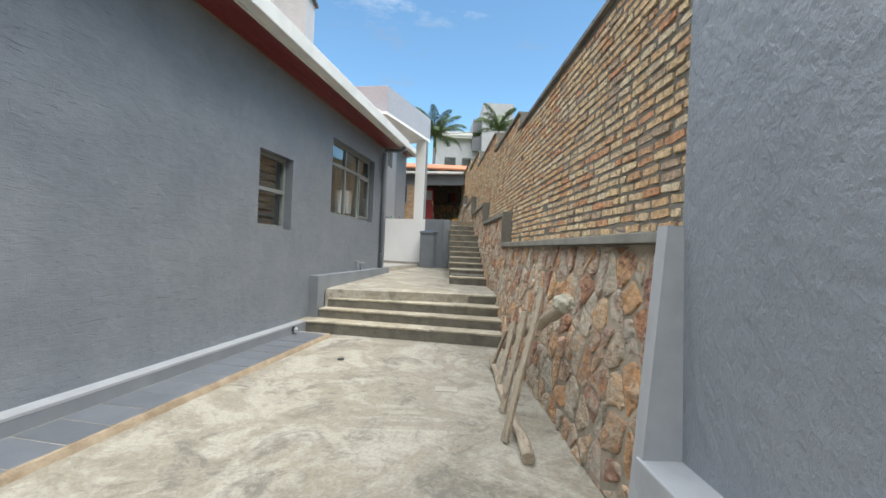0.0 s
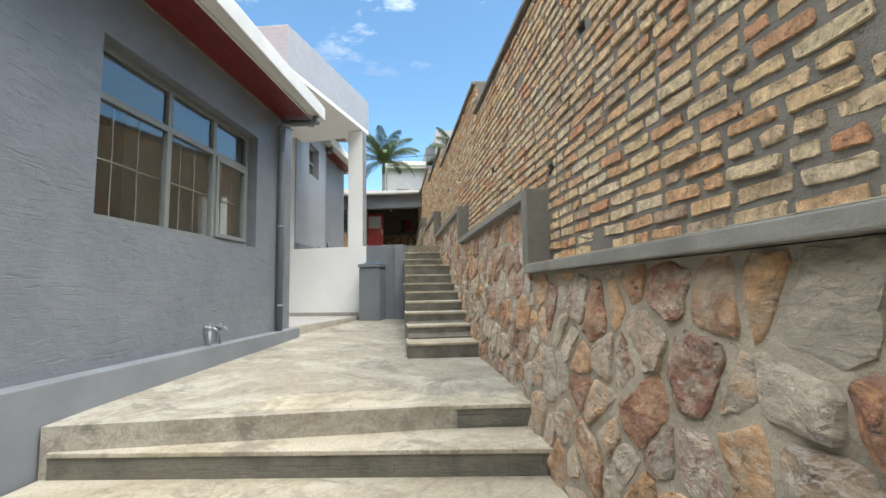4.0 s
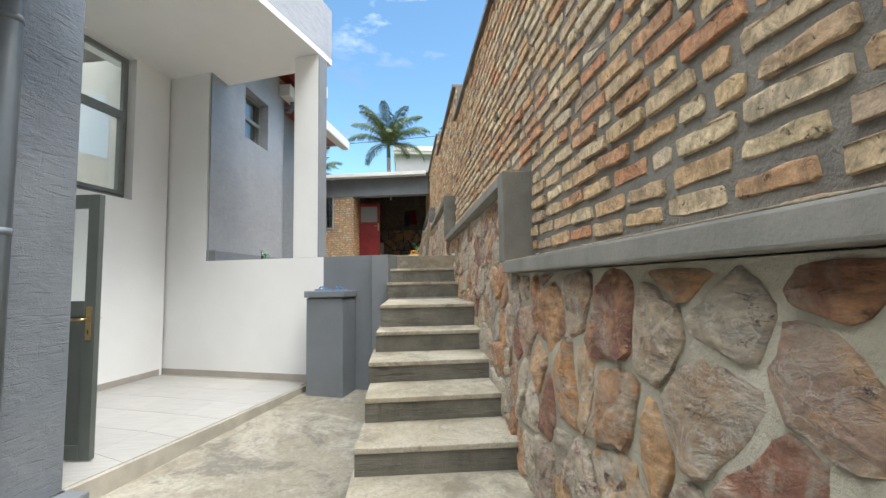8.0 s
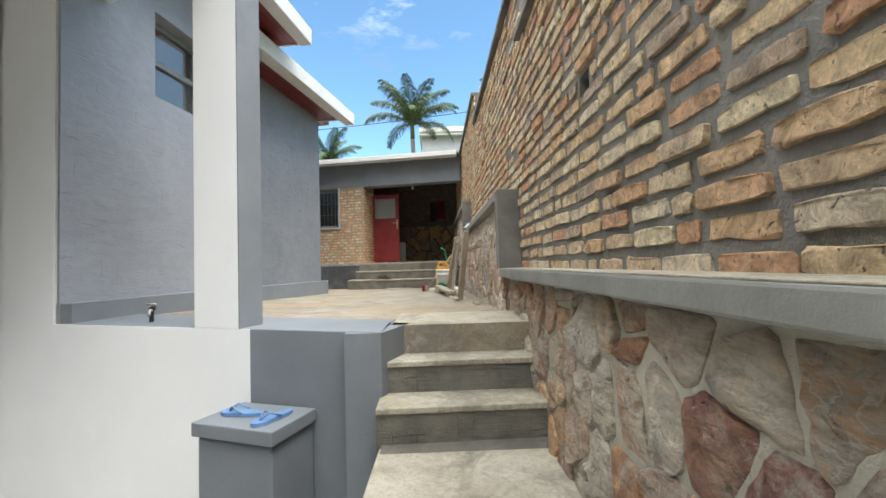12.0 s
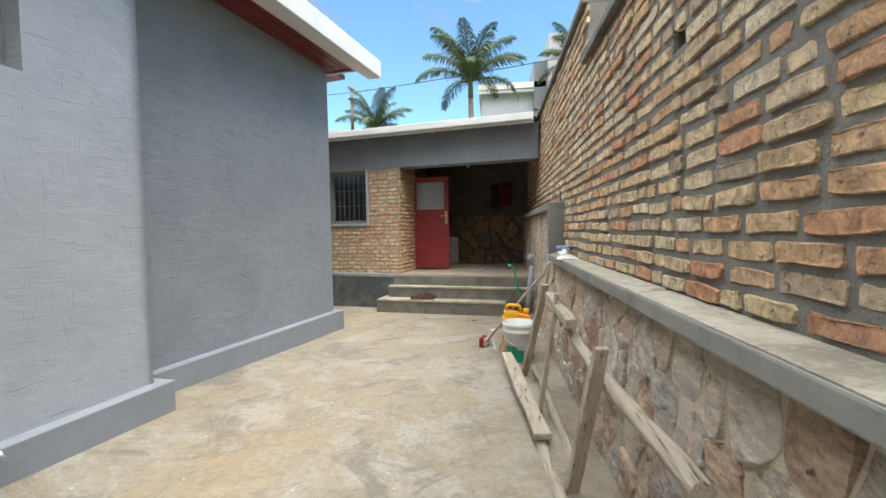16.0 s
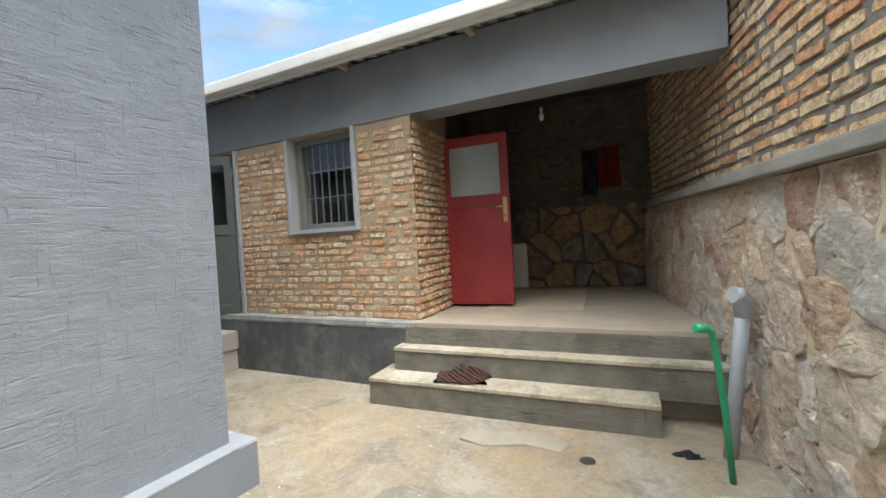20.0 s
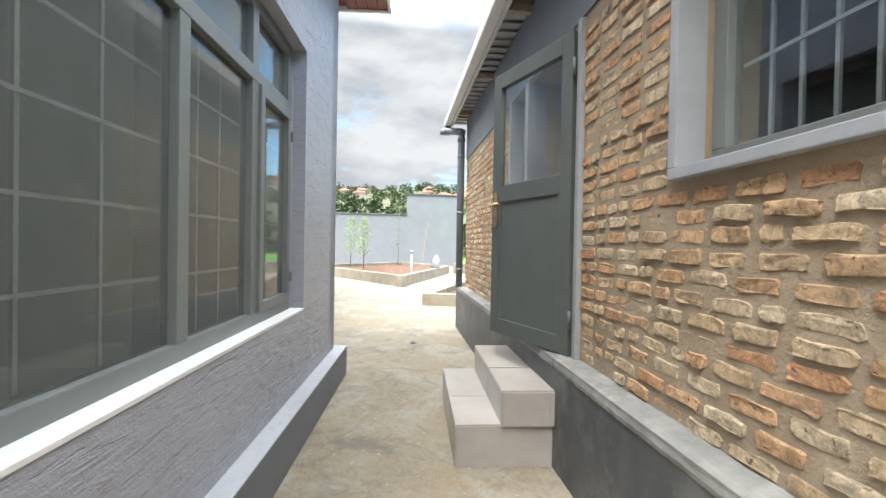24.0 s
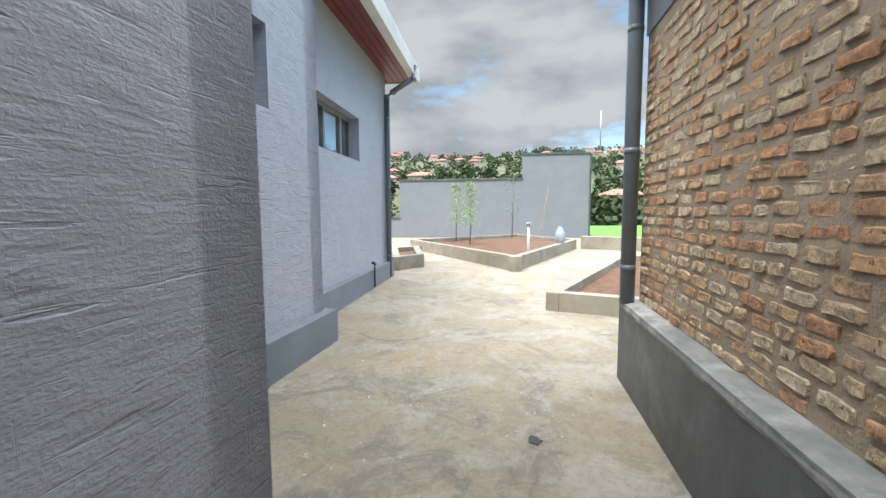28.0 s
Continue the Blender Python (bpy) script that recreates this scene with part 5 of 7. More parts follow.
tap("black bent pipe over the plinth", *along(D2a, D2b, d2(-10.1), 0.13), 2.78, 1.3, 2.40, M_BLACK)

# ---------- kitchen ----------
k_of_x = lambda x: a_of_x(KF, KN, x)
# frames stand proud of the brick; outside is to the right of the way from the far end
WK = (k_of_x(-1.68), k_of_x(-0.88), 3.85, 4.79)
WK2 = (2.50, 2.905, 3.905, 4.79)
DK = (k_of_x(-3.34), k_of_x(-2.50), 2.97, 4.78)
kw = structure("wall_kitchen", wall_bm(KF, KN, 2.90, 4.80, 0.28, [WK, WK2, DK]), M_MORTARK, "kitchen wall of orange and cream bricks", "wall")
kpl = structure("plinth_kitchen", slab_on(KF, KN, -0.08, K_LEN + 0.0, 2.1, 2.95, -0.1, 0.12, 0.012), M_DARK, "dark painted plinth with worn cement edges", "plinth")
structure("trim_plinth_kitchen", slab_on(KF, KN, -0.08, K_LEN + 0.0, 2.95, 2.962, -0.1, 0.124), M_KTOP, "bare cement top of the plinth", "trim")
broken_edge(kpl, KF, KN, K_LEN, ((-0.09, 2.964, 0), (0.02, 2.970, 0.004), (0.09, 2.968, 0.006), (0.122, 2.955, 0.004), (0.127, 2.93, 0.005), (0.1245, 2.912, 0.007), (0.114, 2.905, 0.006)), M_KTOP, "worn bare cement edge of the plinth", 12, 0.03)
structure("beam_kitchen", slab_on(KF, KN, -0.02, K_LEN + 2.36, 4.80, 5.36, -0.28, 0.012, 0.006), M_GREY2, "smooth grey lintel beam over the kitchen wall", "beam")
structure("wall_kitchen_end", wall_bm(along(KF, KN, 0, -2.6), KF, 2.1, 5.4, 0.2), M_MORTARK, "brick kitchen end wall", "wall")
structure("fascia_kitchen", slab_on(KF, KN, -0.35, K_LEN + 2.3, 5.30, 5.45, 0.20, 0.225), M_FASCIA, "white roof edge board", "fascia")
gutter("gutter_kitchen", KF, KN, -0.38, K_LEN + 2.3, 0.227, 5.33, "white metal gutter of the kitchen roof")
roofk = structure("roof_kitchen", prism_bm(strip_poly(KF, KN, -0.35, K_LEN + 2.34, 0.20, -3.4), [5.40, 5.40, 5.52, 5.52], [5.44, 5.44, 5.56, 5.56]), M_LEDGE, "corrugated metal roof", "roof")
for k in range(7):
    a = k_of_x(-5.9 + k * 1.25)
    part("rafter", slab_on(KF, KN, a, a + 0.05, 5.31, 5.37, 0.013, 0.198, 0.004), M_WOODOLD, roofk, "rough brown rafter end")
for k in range(60):
    a = -0.3 + k * 0.144
    part("corrugation", slab_on(KF, KN, a, a + 0.07, 5.378, 5.396, -0.1, 0.198, 0.006), M_PVCL, roofk)
q = along(KF, KN, 0.06, 0.10)
downpipe("grey pipe at the kitchen corner", [(*along(KF, KN, -0.25, 0.28), 5.34), (*along(KF, KN, -0.25, 0.28), 5.26), (*along(KF, KN, -0.10, 0.34), 5.22), (*q, 5.18), (*q, 5.08), (*q, 2.96)], 0.05)
vt = structure("roof_vent", prism_bm(strip_poly(KF, KN, 0.30, 0.55, -0.35, -0.10), 5.40, 5.82, 0.01), M_GREYL, "small grey rendered vent on the kitchen roof", "chimney")
part("vent_cap", prism_bm(strip_poly(KF, KN, 0.25, 0.60, -0.40, -0.05), 5.82, 5.87, 0.008), M_GREYL, vt)
for x in (-2.2, -0.1, 0.9):
    cp = structure("chimney_pot", box_bm(x - 0.16, x + 0.16, 22.9, 23.2, 5.45, 5.95, 0.01), M_TERRA, "small brick chimney pot on the roof", "chimney")
window("window_8", KF, KN, *WK, 0.10, (1,), 1.0, "grey framed kitchen window with white burglar bars", bars=(6, 2), fw=0.06)
window("window_9", KF, KN, *WK2, 0.10, (1,), 1.0, "narrow grey framed window beside the kitchen door", fw=0.05)
for q in [(w_[0] - 0.04, w_[1] + 0.04, w_[2] - 0.04, w_[2]) for w_ in (WK, WK2)] + [(w_[0] - 0.04, w_[0], w_[2], w_[3] + 0.008) for w_ in (WK, WK2)] + [(WK[1], WK[1] + 0.04, WK[2], WK[3] + 0.008), (WK2[1], DK[0] - 0.046, WK2[2], WK2[3] + 0.008)]:
    structure("trim_kitchen_window", slab_on(KF, KN, q[0], q[1], q[2], q[3], -0.08, 0.035, 0.004), M_GREYL, "light grey cement window surround", "trim")
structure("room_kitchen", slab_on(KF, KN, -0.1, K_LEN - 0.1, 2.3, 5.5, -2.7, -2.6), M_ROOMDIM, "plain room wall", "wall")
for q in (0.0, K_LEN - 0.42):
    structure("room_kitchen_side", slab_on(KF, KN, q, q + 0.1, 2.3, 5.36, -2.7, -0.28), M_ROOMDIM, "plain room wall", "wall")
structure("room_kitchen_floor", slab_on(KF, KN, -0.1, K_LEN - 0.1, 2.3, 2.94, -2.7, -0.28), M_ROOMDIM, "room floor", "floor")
for q in ((DK[0] - 0.045, DK[0], 2.97, 4.79), (DK[1], DK[1] + 0.045, 2.97, 4.79)):
    structure("trim_kitchen_door", slab_on(KF, KN, q[0], q[1], q[2], q[3], -0.12, 0.03, 0.004), M_GREYL, "grey metal door frame", "trim")
door_leaf("door_kitchen", along(KF, KN, DK[1] - 0.01, 0.03), (-3.26, 21.26), 2.972, 4.74, M_DOORG, "dark grey-green half-glazed door standing ajar", 3.915)
# tiled steps at the grey door
ts = empty("doorstep", "two grey tiled steps below the kitchen door", "steps")
TS0, TS1 = (-3.66, 21.03), (-2.66, 20.79)
tsd = (Vector(TS1) - Vector(TS0)).normalized()
part("lower_step", prism_bm(strip_poly(TS0, TS1, 0, 1.03, 0, -0.60), 2.2, 2.592, 0.004), M_TILEG, ts)
part("upper_step", prism_bm(strip_poly(TS0, TS1, 0.03, 1.05, -0.245, -0.62), 2.593, 2.782, 0.004), M_TILEG, ts)
for a0, a1 in ((0.004, 0.60), (0.604, 1.026)):
    part("tile", prism_bm(strip_poly(TS0, TS1, a0, a1, 0.004, -0.24), 2.593, 2.60), M_TILEG, ts)
    part("tile", prism_bm(strip_poly(TS0, TS1, a0, a1, 0.006, 0.0), 2.38, 2.59), M_TILEG, ts)
    part("tile", prism_bm(strip_poly(TS0, TS1, a0 + 0.03, a1 + 0.02, -0.24, -0.615), 2.783, 2.79), M_TILEG, ts)
    part("tile", prism_bm(strip_poly(TS0, TS1, a0 + 0.03, a1 + 0.02, -0.238, -0.245), 2.602, 2.78), M_TILEG, ts)
for o0, o1 in ((-0.246, -0.50), (-0.504, -0.612)):
    part("tile", prism_bm(strip_poly(TS0, TS1, 1.05, 1.056, o0, o1), 2.60, 2.78), M_TILEG, ts)
part("threshold", prism_bm(strip_poly(TS0, TS1, 0.10, 1.08, -0.622, -0.70), 2.2, 2.966, 0.003), M_TILEG, ts, "grey tiled threshold under the door")
# porch
porch = structure("floor_porch", prism_bm([(-0.36, 20.88), (2.05, 20.50), (2.05, 23.4), (0.0, 23.5), (-0.25, 21.0)], 2.1, Z_PORCH, 0.006), M_PORCH, "tan cement porch floor with a paler tiled square", "floor")
part("tile", prism_bm([(0.25, 21.5), (1.15, 21.35), (1.3, 22.8), (0.4, 22.95)], Z_PORCH - 0.01, Z_PORCH + 0.004), M_PORCHT, porch, "pale tiled square")
st = empty("staircase", "two wide cement steps up to the porch", "stairs")
for l, r, z0, z, dp in (((-0.58, 20.52), (1.52, 20.19), 2.2, 2.59, 0.6), ((-0.43, 20.73), (1.97, 20.35), 2.54, 2.785, 0.5)):
    step_parts(st, l, r, z0, z, dp)
structure("porch_face", prism_bm([(-0.365, 20.862), (2.0, 20.488), (2.0, 20.7), (-0.35, 21.0)], 2.7, Z_PORCH - 0.035), M_CONCD, "cement porch edge partly darkened for shade", "step")
door_leaf("door_red", (-0.16, 21.67), (0.53, 21.60), 3.0, 4.70, M_RED, "red painted half-glazed metal door standing open in the porch", 4.04, glass=M_GLASSF)
wpb = structure("wall_porch_back", wall_bm((-0.4, 23.28), (2.2, 22.92), 2.5, 5.4, 0.2), M_SOOTDIM, "sooty porch wall of stone below and brick above, darkened for its shade", "wall")
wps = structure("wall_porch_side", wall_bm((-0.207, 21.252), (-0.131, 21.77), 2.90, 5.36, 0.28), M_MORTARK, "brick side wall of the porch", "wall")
structure("wall_porch_side_back", wall_bm((-0.16, 22.62), (-0.14, 23.2), 2.90, 5.36, 0.28), M_SOOTDIM, "sooty side wall of the porch, darkened for its shade", "wall")
structure("wall_porch_side_over", wall_bm((-0.11, 21.772), (-0.16, 22.618), 4.78, 5.36, 0.28), M_SOOTDIM, "sooty wall over the porch door, darkened for its shade", "wall")
structure("ceiling_porch", slab_on(KF, KN, K_LEN - 0.4, K_LEN + 2.4, 5.38, 5.42, -2.6, -0.28), M_SOOTDIM, "porch ceiling darkened for its shade", "ceiling")
bulb = empty("light_bulb", "white bulb hanging unlit in the porch", "lamp")
part("flex", tube_bm([(0.86, 22.3, 5.39), (0.86, 22.3, 5.08)], 0.004, 6), M_BLACK, bulb)
part("holder", tube_bm([(0.86, 22.3, 5.09), (0.86, 22.3, 5.04)], 0.018, 8), M_BULB, bulb)
part("bulb", tube_bm([(0.86, 22.3, 5.04), (0.86, 22.3, 5.01), (0.86, 22.3, 4.97), (0.86, 22.3, 4.94)], [0.012, 0.026, 0.03, 0.012], 10), M_BULB, bulb)
part("sheet", bar_bm((0.34, 23.05, 3.27), (0.58, 23.02, 3.27), 0.015, 0.58, 0.002), M_BUCKET, empty("board", "white board leaning on the porch wall", "board"))


def cloth(name, label, cx, cy, z, sx, sy, material, seed, hang=False, category="cloth"):
    """A crumpled cloth that lies on a surface or hangs from a wall."""
    n = 18
    bm = bmesh.new()
    g = []
    for i in range(n):
        for j in range(n):
            u, v = i / (n - 1) - 0.5, j / (n - 1) - 0.5
            e = Vector((u * 3 + seed, v * 3, seed * 0.7))
            r = 0.85 + 0.3 * noise.noise(e)
            if hang:
                g.append(bm.verts.new((cx + u * sx * r, cy - 0.04 - 0.05 * noise.noise(e * 1.7), z + v * sy)))
            else:
                g.append(bm.verts.new((cx + u * sx * r, cy + v * sy * r, z + 0.006 + (0.05 if sx < 0.45 else 0.14) * max(0, 0.5 - (u * u + v * v) * 2) * (1 + 1.2 * noise.noise(e * 2.2)))))
    for i in range(n - 1):
        for j in range(n - 1):
            bm.faces.new((g[i * n + j], g[(i + 1) * n + j], g[(i + 1) * n + j + 1], g[i * n + j + 1]))
    ret = bmesh.ops.solidify(bm, geom=list(bm.faces), thickness=0.006)
    for f in bm.faces:
        f.smooth = True
    return tagged(part(name, bm, material), label, category)


cloth("jacket", "red jacket hanging on the dark porch wall", 1.62, 22.98, 4.45, 0.30, 0.50, M_JACKET, 1.3, True, "jacket")
cloth("shirt", "dark shirt hanging on the porch wall", 1.40, 23.0, 4.40, 0.22, 0.55, M_CLOTHD, 4.3, True, "shirt")
cloth("rag", "striped red and green rag lying on the step", 0.20, 20.60, 2.592, 0.46, 0.36, M_RAG, 2.2)
cloth("rag", "dark rag on the yard floor", 1.61, 20.0, 2.376, 0.2, 0.14, M_CLOTHD, 7.7)
cloth("glove", "white work glove lying on the ledge", 2.0, 18.33, 3.436, 0.12, 0.22, M_BUCKET, 5.1, category="glove")

# ---------- yard end ----------
YW0, YW1 = (-24.05, 18.2), (-22.6, 27.95)
for a0, a1, z1 in ((-3.0, 0.96, 3.27), (0.96, 6.83, 5.08), (6.83, 9.86, 6.21)):
    structure("wall_yard_end", slab_on(YW0, YW1, a0, a1, 1.8, z1, -0.2, 0.0), M_YARDWALL, "smooth blue-grey yard wall with a dark coping", "wall")
    structure("trim_yard_coping", slab_on(YW0, YW1, a0 - 0.03, a1 + 0.03, z1, z1 + 0.09, -0.24, 0.04, 0.01), M_DARK, "dark coping of the yard wall", "trim")
structure("trim_yard_wall_end", slab_on(YW0, YW1, 9.86, 9.94, 1.8, 6.21, -0.22, 0.03), M_DARK, "dark edge of the yard wall", "trim")


def kerb_bed(label, poly, z1, w=0.16, soil=-0.12):
    """A planting bed: a kerb along each side and soil inside."""
    bed = empty("planting_bed", label, "planter")
    cx, cy = sum(p[0] for p in poly) / len(poly), sum(p[1] for p in poly) / len(poly)
    for i, p in enumerate(poly):
        q = poly[(i + 1) % len(poly)]
        L = math.hypot(q[0] - p[0], q[1] - p[1])
        side = 1 if (q[0] - p[0]) * (cy - p[1]) - (q[1] - p[1]) * (cx - p[0]) < 0 else -1
        part("kerb", prism_bm(strip_poly(p, q, 0 if i % 2 else -0.0, L, 0, side * w), 2.1, z1 + 0.001 * i, 0.008), M_CONC, bed)
    part("soil", prism_bm([((p[0] - cx) * 0.97 + cx, (p[1] - cy) * 0.97 + cy) for p in poly], 2.1, z1 + soil), M_SOIL, bed, "dug brown soil")
    return bed


kerb_bed("diamond-shaped bed of dug brown soil in a cement kerb", [(-11.86, 22.41), (-17.05, 25.48), (-20.5, 24.2), (-17.6, 19.95)], 2.68)
kerb_bed("bed of stony soil in a cement kerb by the kitchen", [(-8.48, 22.10), (-12.9, 25.05), (-12.4, 26.0), (-7.7, 23.6)], 2.60)
kerb_bed("small bed in a cement kerb at the house corner", [(-12.15, 19.85), (-12.80, 20.50), (-15.2, 20.3), (-14.6, 19.6)], 2.66)
structure("kerb_yard", prism_bm([(-17.0, 25.6), (-14.2, 29.6), (-14.5, 29.8), (-17.3, 25.75)], 2.1, 2.78, 0.01), M_CONC, "cement kerb at the edge of the lawn", "kerb")
structure("ground_lawn", prism_bm([(-17.2, 25.7), (-14.3, 29.7), (-12, 60), (-60, 60), (-60, 30), (-22.5, 28.2)], 1.6, [2.72, 2.72, 2.0, 1.5, 1.5, 2.5]), M_GRASS, "bright green grass beyond the yard", "ground")
pp = empty("stand_pipe", "white pipe with a cap standing in the soil bed", "pipe")
part("pipe", tube_bm([(-13.1, 22.95, 2.5), (-13.08, 22.95, 3.28)], 0.03, 8), M_BUCKET, pp)
part("cap", tube_bm([(-13.08, 22.95, 3.28), (-13.08, 22.95, 3.36)], 0.06, 8), M_PVCL, pp)
bt = empty("water_bottle", "clear blue plastic bottle standing on the kerb", "bottle")
part("body", tube_bm([(-15.5, 24.45, 2.684), (-15.5, 24.45, 2.70), (-15.5, 24.45, 3.0), (-15.5, 24.45, 3.1), (-15.5, 24.45, 3.16)], [0.12, 0.14, 0.14, 0.07, 0.05], 12), M_PVCL, bt)
part("cap", tube_bm([(-15.5, 24.45, 3.16), (-15.5, 24.45, 3.2)], 0.055, 10), M_BLUE, bt)
part("handle", bar_bm((-20.6, 25.2, 2.6), (-20.2, 25.4, 4.6), 0.04, 0.04), M_WOODOLD, empty("pole", "thin wooden pole leaning on the yard wall", "pole"))
structure("manhole", tube_bm([(-7.72, 20.33, 2.36), (-7.72, 20.33, 2.373)], 0.42, 24), M_PASSC, "round cement cover in the floor", "cover")
dh = [(-5.48 + (0.040 + 0.012 * math.sin(k * 2.1) + 0.007 * math.cos(k * 3.3)) * math.cos(k * math.tau / 18), 21.22 + (0.034 + 0.009 * math.cos(k * 1.7)) * math.sin(k * math.tau / 18)) for k in range(18)]
tagged(part("drain_hole", prism_bm(dh, 2.3, 2.374), M_BLACK), "small ragged dark hole in the floor", "drain")
for x, y, z in ((1.06, 19.87, 2.375), (-0.55, 4.76, 0.003), (0.82, 3.72, -0.05)):
    tagged(part("drain_pipe", tube_bm([(x, y, z - 0.1), (x, y, z + 0.012)], 0.045, 14), M_BLACK), "black pipe end set flush in the floor", "drain")
gr = tagged(part("drain_cover", box_bm(0.70, 0.94, 3.64, 3.80, -0.02, 0.008, 0.003), M_LEDGE), "small cement drain cover", "drain")


def sapling(x, y, z, h, seed, label, leaves=240, colour=None):
    rng = random.Random(seed)
    t = empty("sapling", label, "sapling")
    part("stem", tube_bm([(x, y, z), (x + 0.03, y + 0.02, z + h * 0.4), (x - 0.02, y + 0.05, z + h)], [0.02, 0.015, 0.006], 6), M_TRUNK, t)
    vs, fs = [], []
    for k in range(leaves):
        u = rng.uniform(0.28, 1.0)
        rad = 0.42 * math.sin(min(1, (1.05 - u) * 2.2 + 0.15)) * rng.uniform(0.2, 1)
        a = rng.uniform(0, 6.28)
        c = Vector((x + rad * math.cos(a), y + rad * math.sin(a), z + h * u))
        d = Vector((math.cos(a), math.sin(a), rng.uniform(-0.6, 0.5))).normalized() * rng.uniform(0.07, 0.13)
        s = d.cross(Vector((0, 0, 1))).normalized() * 0.022
        i = len(vs)
        vs += [c, c + d * 0.5 + s, c + d, c + d * 0.5 - s]
        fs.append((i, i + 1, i + 2, i + 3))
    mesh_ob("crown", vs, fs, colour or M_SAPL, t)
    return t


M_SAPL = mat("young_leaf", (0.17, 0.30, 0.03), (0.24, 0.38, 0.05), 0.5, 3, 30, 0.1)
M_SAPD = mat("thin_leaf", (0.10, 0.15, 0.07), (0.14, 0.19, 0.09), 0.6, 3, 30, 0.1)
sapling(-18.2, 21.55, 2.56, 2.1, 3, "young yellow-green sapling in the soil bed", 650)
sapling(-16.6, 21.9, 2.56, 2.0, 5, "young yellow-green sapling in the soil bed", 750)
sapling(-19.5, 23.8, 2.56, 3.0, 8, "thin grey-green sapling before the yard wall", 300, M_SAPD)

# ---------- boundary wall ----------
M_PITTED = mat("pitted_grey_render", (0.20, 0.22, 0.25), (0.225, 0.245, 0.275), 0.45, 2.0, 16, 1.0, 0.02, c3=(0.26, 0.28, 0.305), stain=0.6, stretch=(1, 1, 0.7))
# y0, y1, foot z, foot x, ledge z, face x at the ledge
STONE = [(-4.0, 7.12, 0.0, 1.72, 1.62, 1.95), (7.12, 10.5, 0.69, 1.86, 2.22, 1.98), (10.5, 14.18, 0.9, 1.90, 2.76, 1.99), (14.18, 18.32, 2.4, 1.90, 3.37, 1.99), (18.32, 23.2, 2.3, 1.95, 3.91, 2.0)]
TOPS = [(-4.0, 6.7, 1.6, 3.73), (6.7, 9.7, 1.6, 4.02), (9.7, 13.9, 2.2, 4.47), (13.9, 17.2, 2.7, 4.97), (17.2, 23.4, 3.3, 5.42)]
BRICK_X = 2.09
stone_walls, brick_walls = [], []
for y0, y1, zf, xf, zl, xl in STONE:
    bm = bmesh.new()
    pr = [(xf + 0.04, zf - 0.3), (2.6, zf - 0.3), (2.6, zl), (xl + 0.04, zl)]
    a = [bm.verts.new((x, y0, z)) for x, z in pr]
    b = [bm.verts.new((x, y1, z)) for x, z in pr]
    bm.faces.new(a); bm.faces.new(b)
    for i in range(4):
        bm.faces.new((a[i], a[(i + 1) % 4], b[(i + 1) % 4], b[i]))
    bmesh.ops.recalc_face_normals(bm, faces=bm.faces)
    stone_walls.append(structure("wall_stone", bm, M_STONEMORTAR, "retaining wall of rough brown and grey stones in pale mortar", "wall"))
    # Front kept darker, top paler: dust, and light from above put into the colours.
    structure("ledge", box_bm(xl - 0.07, 2.2, y0 + 0.001, y1 - 0.001, zl, zl + 0.065, 0.008), M_LEDGEF, "grey cement ledge on the stone wall", "ledge")
    structure("trim_ledge", box_bm(xl - 0.064, 2.2, y0 + 0.004, y1 - 0.034, zl + 0.0655, zl + 0.070, 0.002), M_TREAD, "dusty pale top of the ledge, lightened for the light on it", "trim")
# small square holes left by the scaffold: y, z
HOLES = [(7.0, 2.42), (8.82, 2.95), (6.4, 3.18), (11.3, 3.45), (12.7, 3.62), (18.58, 4.06), (15.6, 4.45)]
for y0, y1, z0, z1 in TOPS:
    hs = [(y1 - y - 0.055, y1 - y + 0.055, z - 0.045, z + 0.045) for y, z in HOLES if y0 + 0.2 < y < y1 - 0.2]
    brick_walls.append(structure("wall_brick", wall_bm((BRICK_X, y1 - 0.001), (BRICK_X, y0 + 0.001), z0, z1, 0.18, hs), M_MORTAR, "boundary wall of orange, ochre and cream bricks", "wall"))
    structure("wall_brick_back", box_bm(BRICK_X + 0.181, 2.34, y0 + 0.001, y1 - 0.001, z0, z1), M_MORTAR, "back of the boundary wall", "wall")
    structure("trim_coping", box_bm(BRICK_X - 0.05, 2.39, y0, y1 + 0.02, z1, z1 + 0.05, 0.006), M_CONCD, "dark cement coping", "trim")
PIERS = [(STONE[k][1], STONE[k][4] + 0.066, STONE[k + 1][4] + 0.067, STONE[k + 1][5] - 0.072) for k in range(4)]
for y, z0, z1, x0 in PIERS:
    structure("pier", box_bm(x0, 2.2, y - 0.03, y + 0.11, z0, z1, 0.008), M_PIER, "grey cement step between ledges", "pier")
# wall beside the start, of grey render with a pale edge round the stonework
structure("wall_gate_pier", box_bm(1.80, 2.6, -4.0, 1.14, 0.55, 4.5, 0.01), M_PITTED, "smooth blue-grey rendered wall", "wall")
structure("wall_gate_base", prism_bm([(1.60, -4.0), (2.6, -4.0), (2.6, 1.10), (1.60, 1.10)], -0.2, 0.60, 0.01), M_GREYL, "grey rendered base", "wall")
bm = bmesh.new()
pr = [(1.585, 1.04, 0.3), (1.585, 1.13, 0.3), (1.72, 1.21, 1.69), (1.72, 1.12, 1.69)]
a = [bm.verts.new(p) for p in pr]
b = [bm.verts.new((2.2, p[1], p[2])) for p in pr]
bm.faces.new(a); bm.faces.new(b)
for i in range(4):
    bm.faces.new((a[i], a[(i + 1) % 4], b[(i + 1) % 4], b[i]))
bmesh.ops.recalc_face_normals(bm, faces=bm.faces)
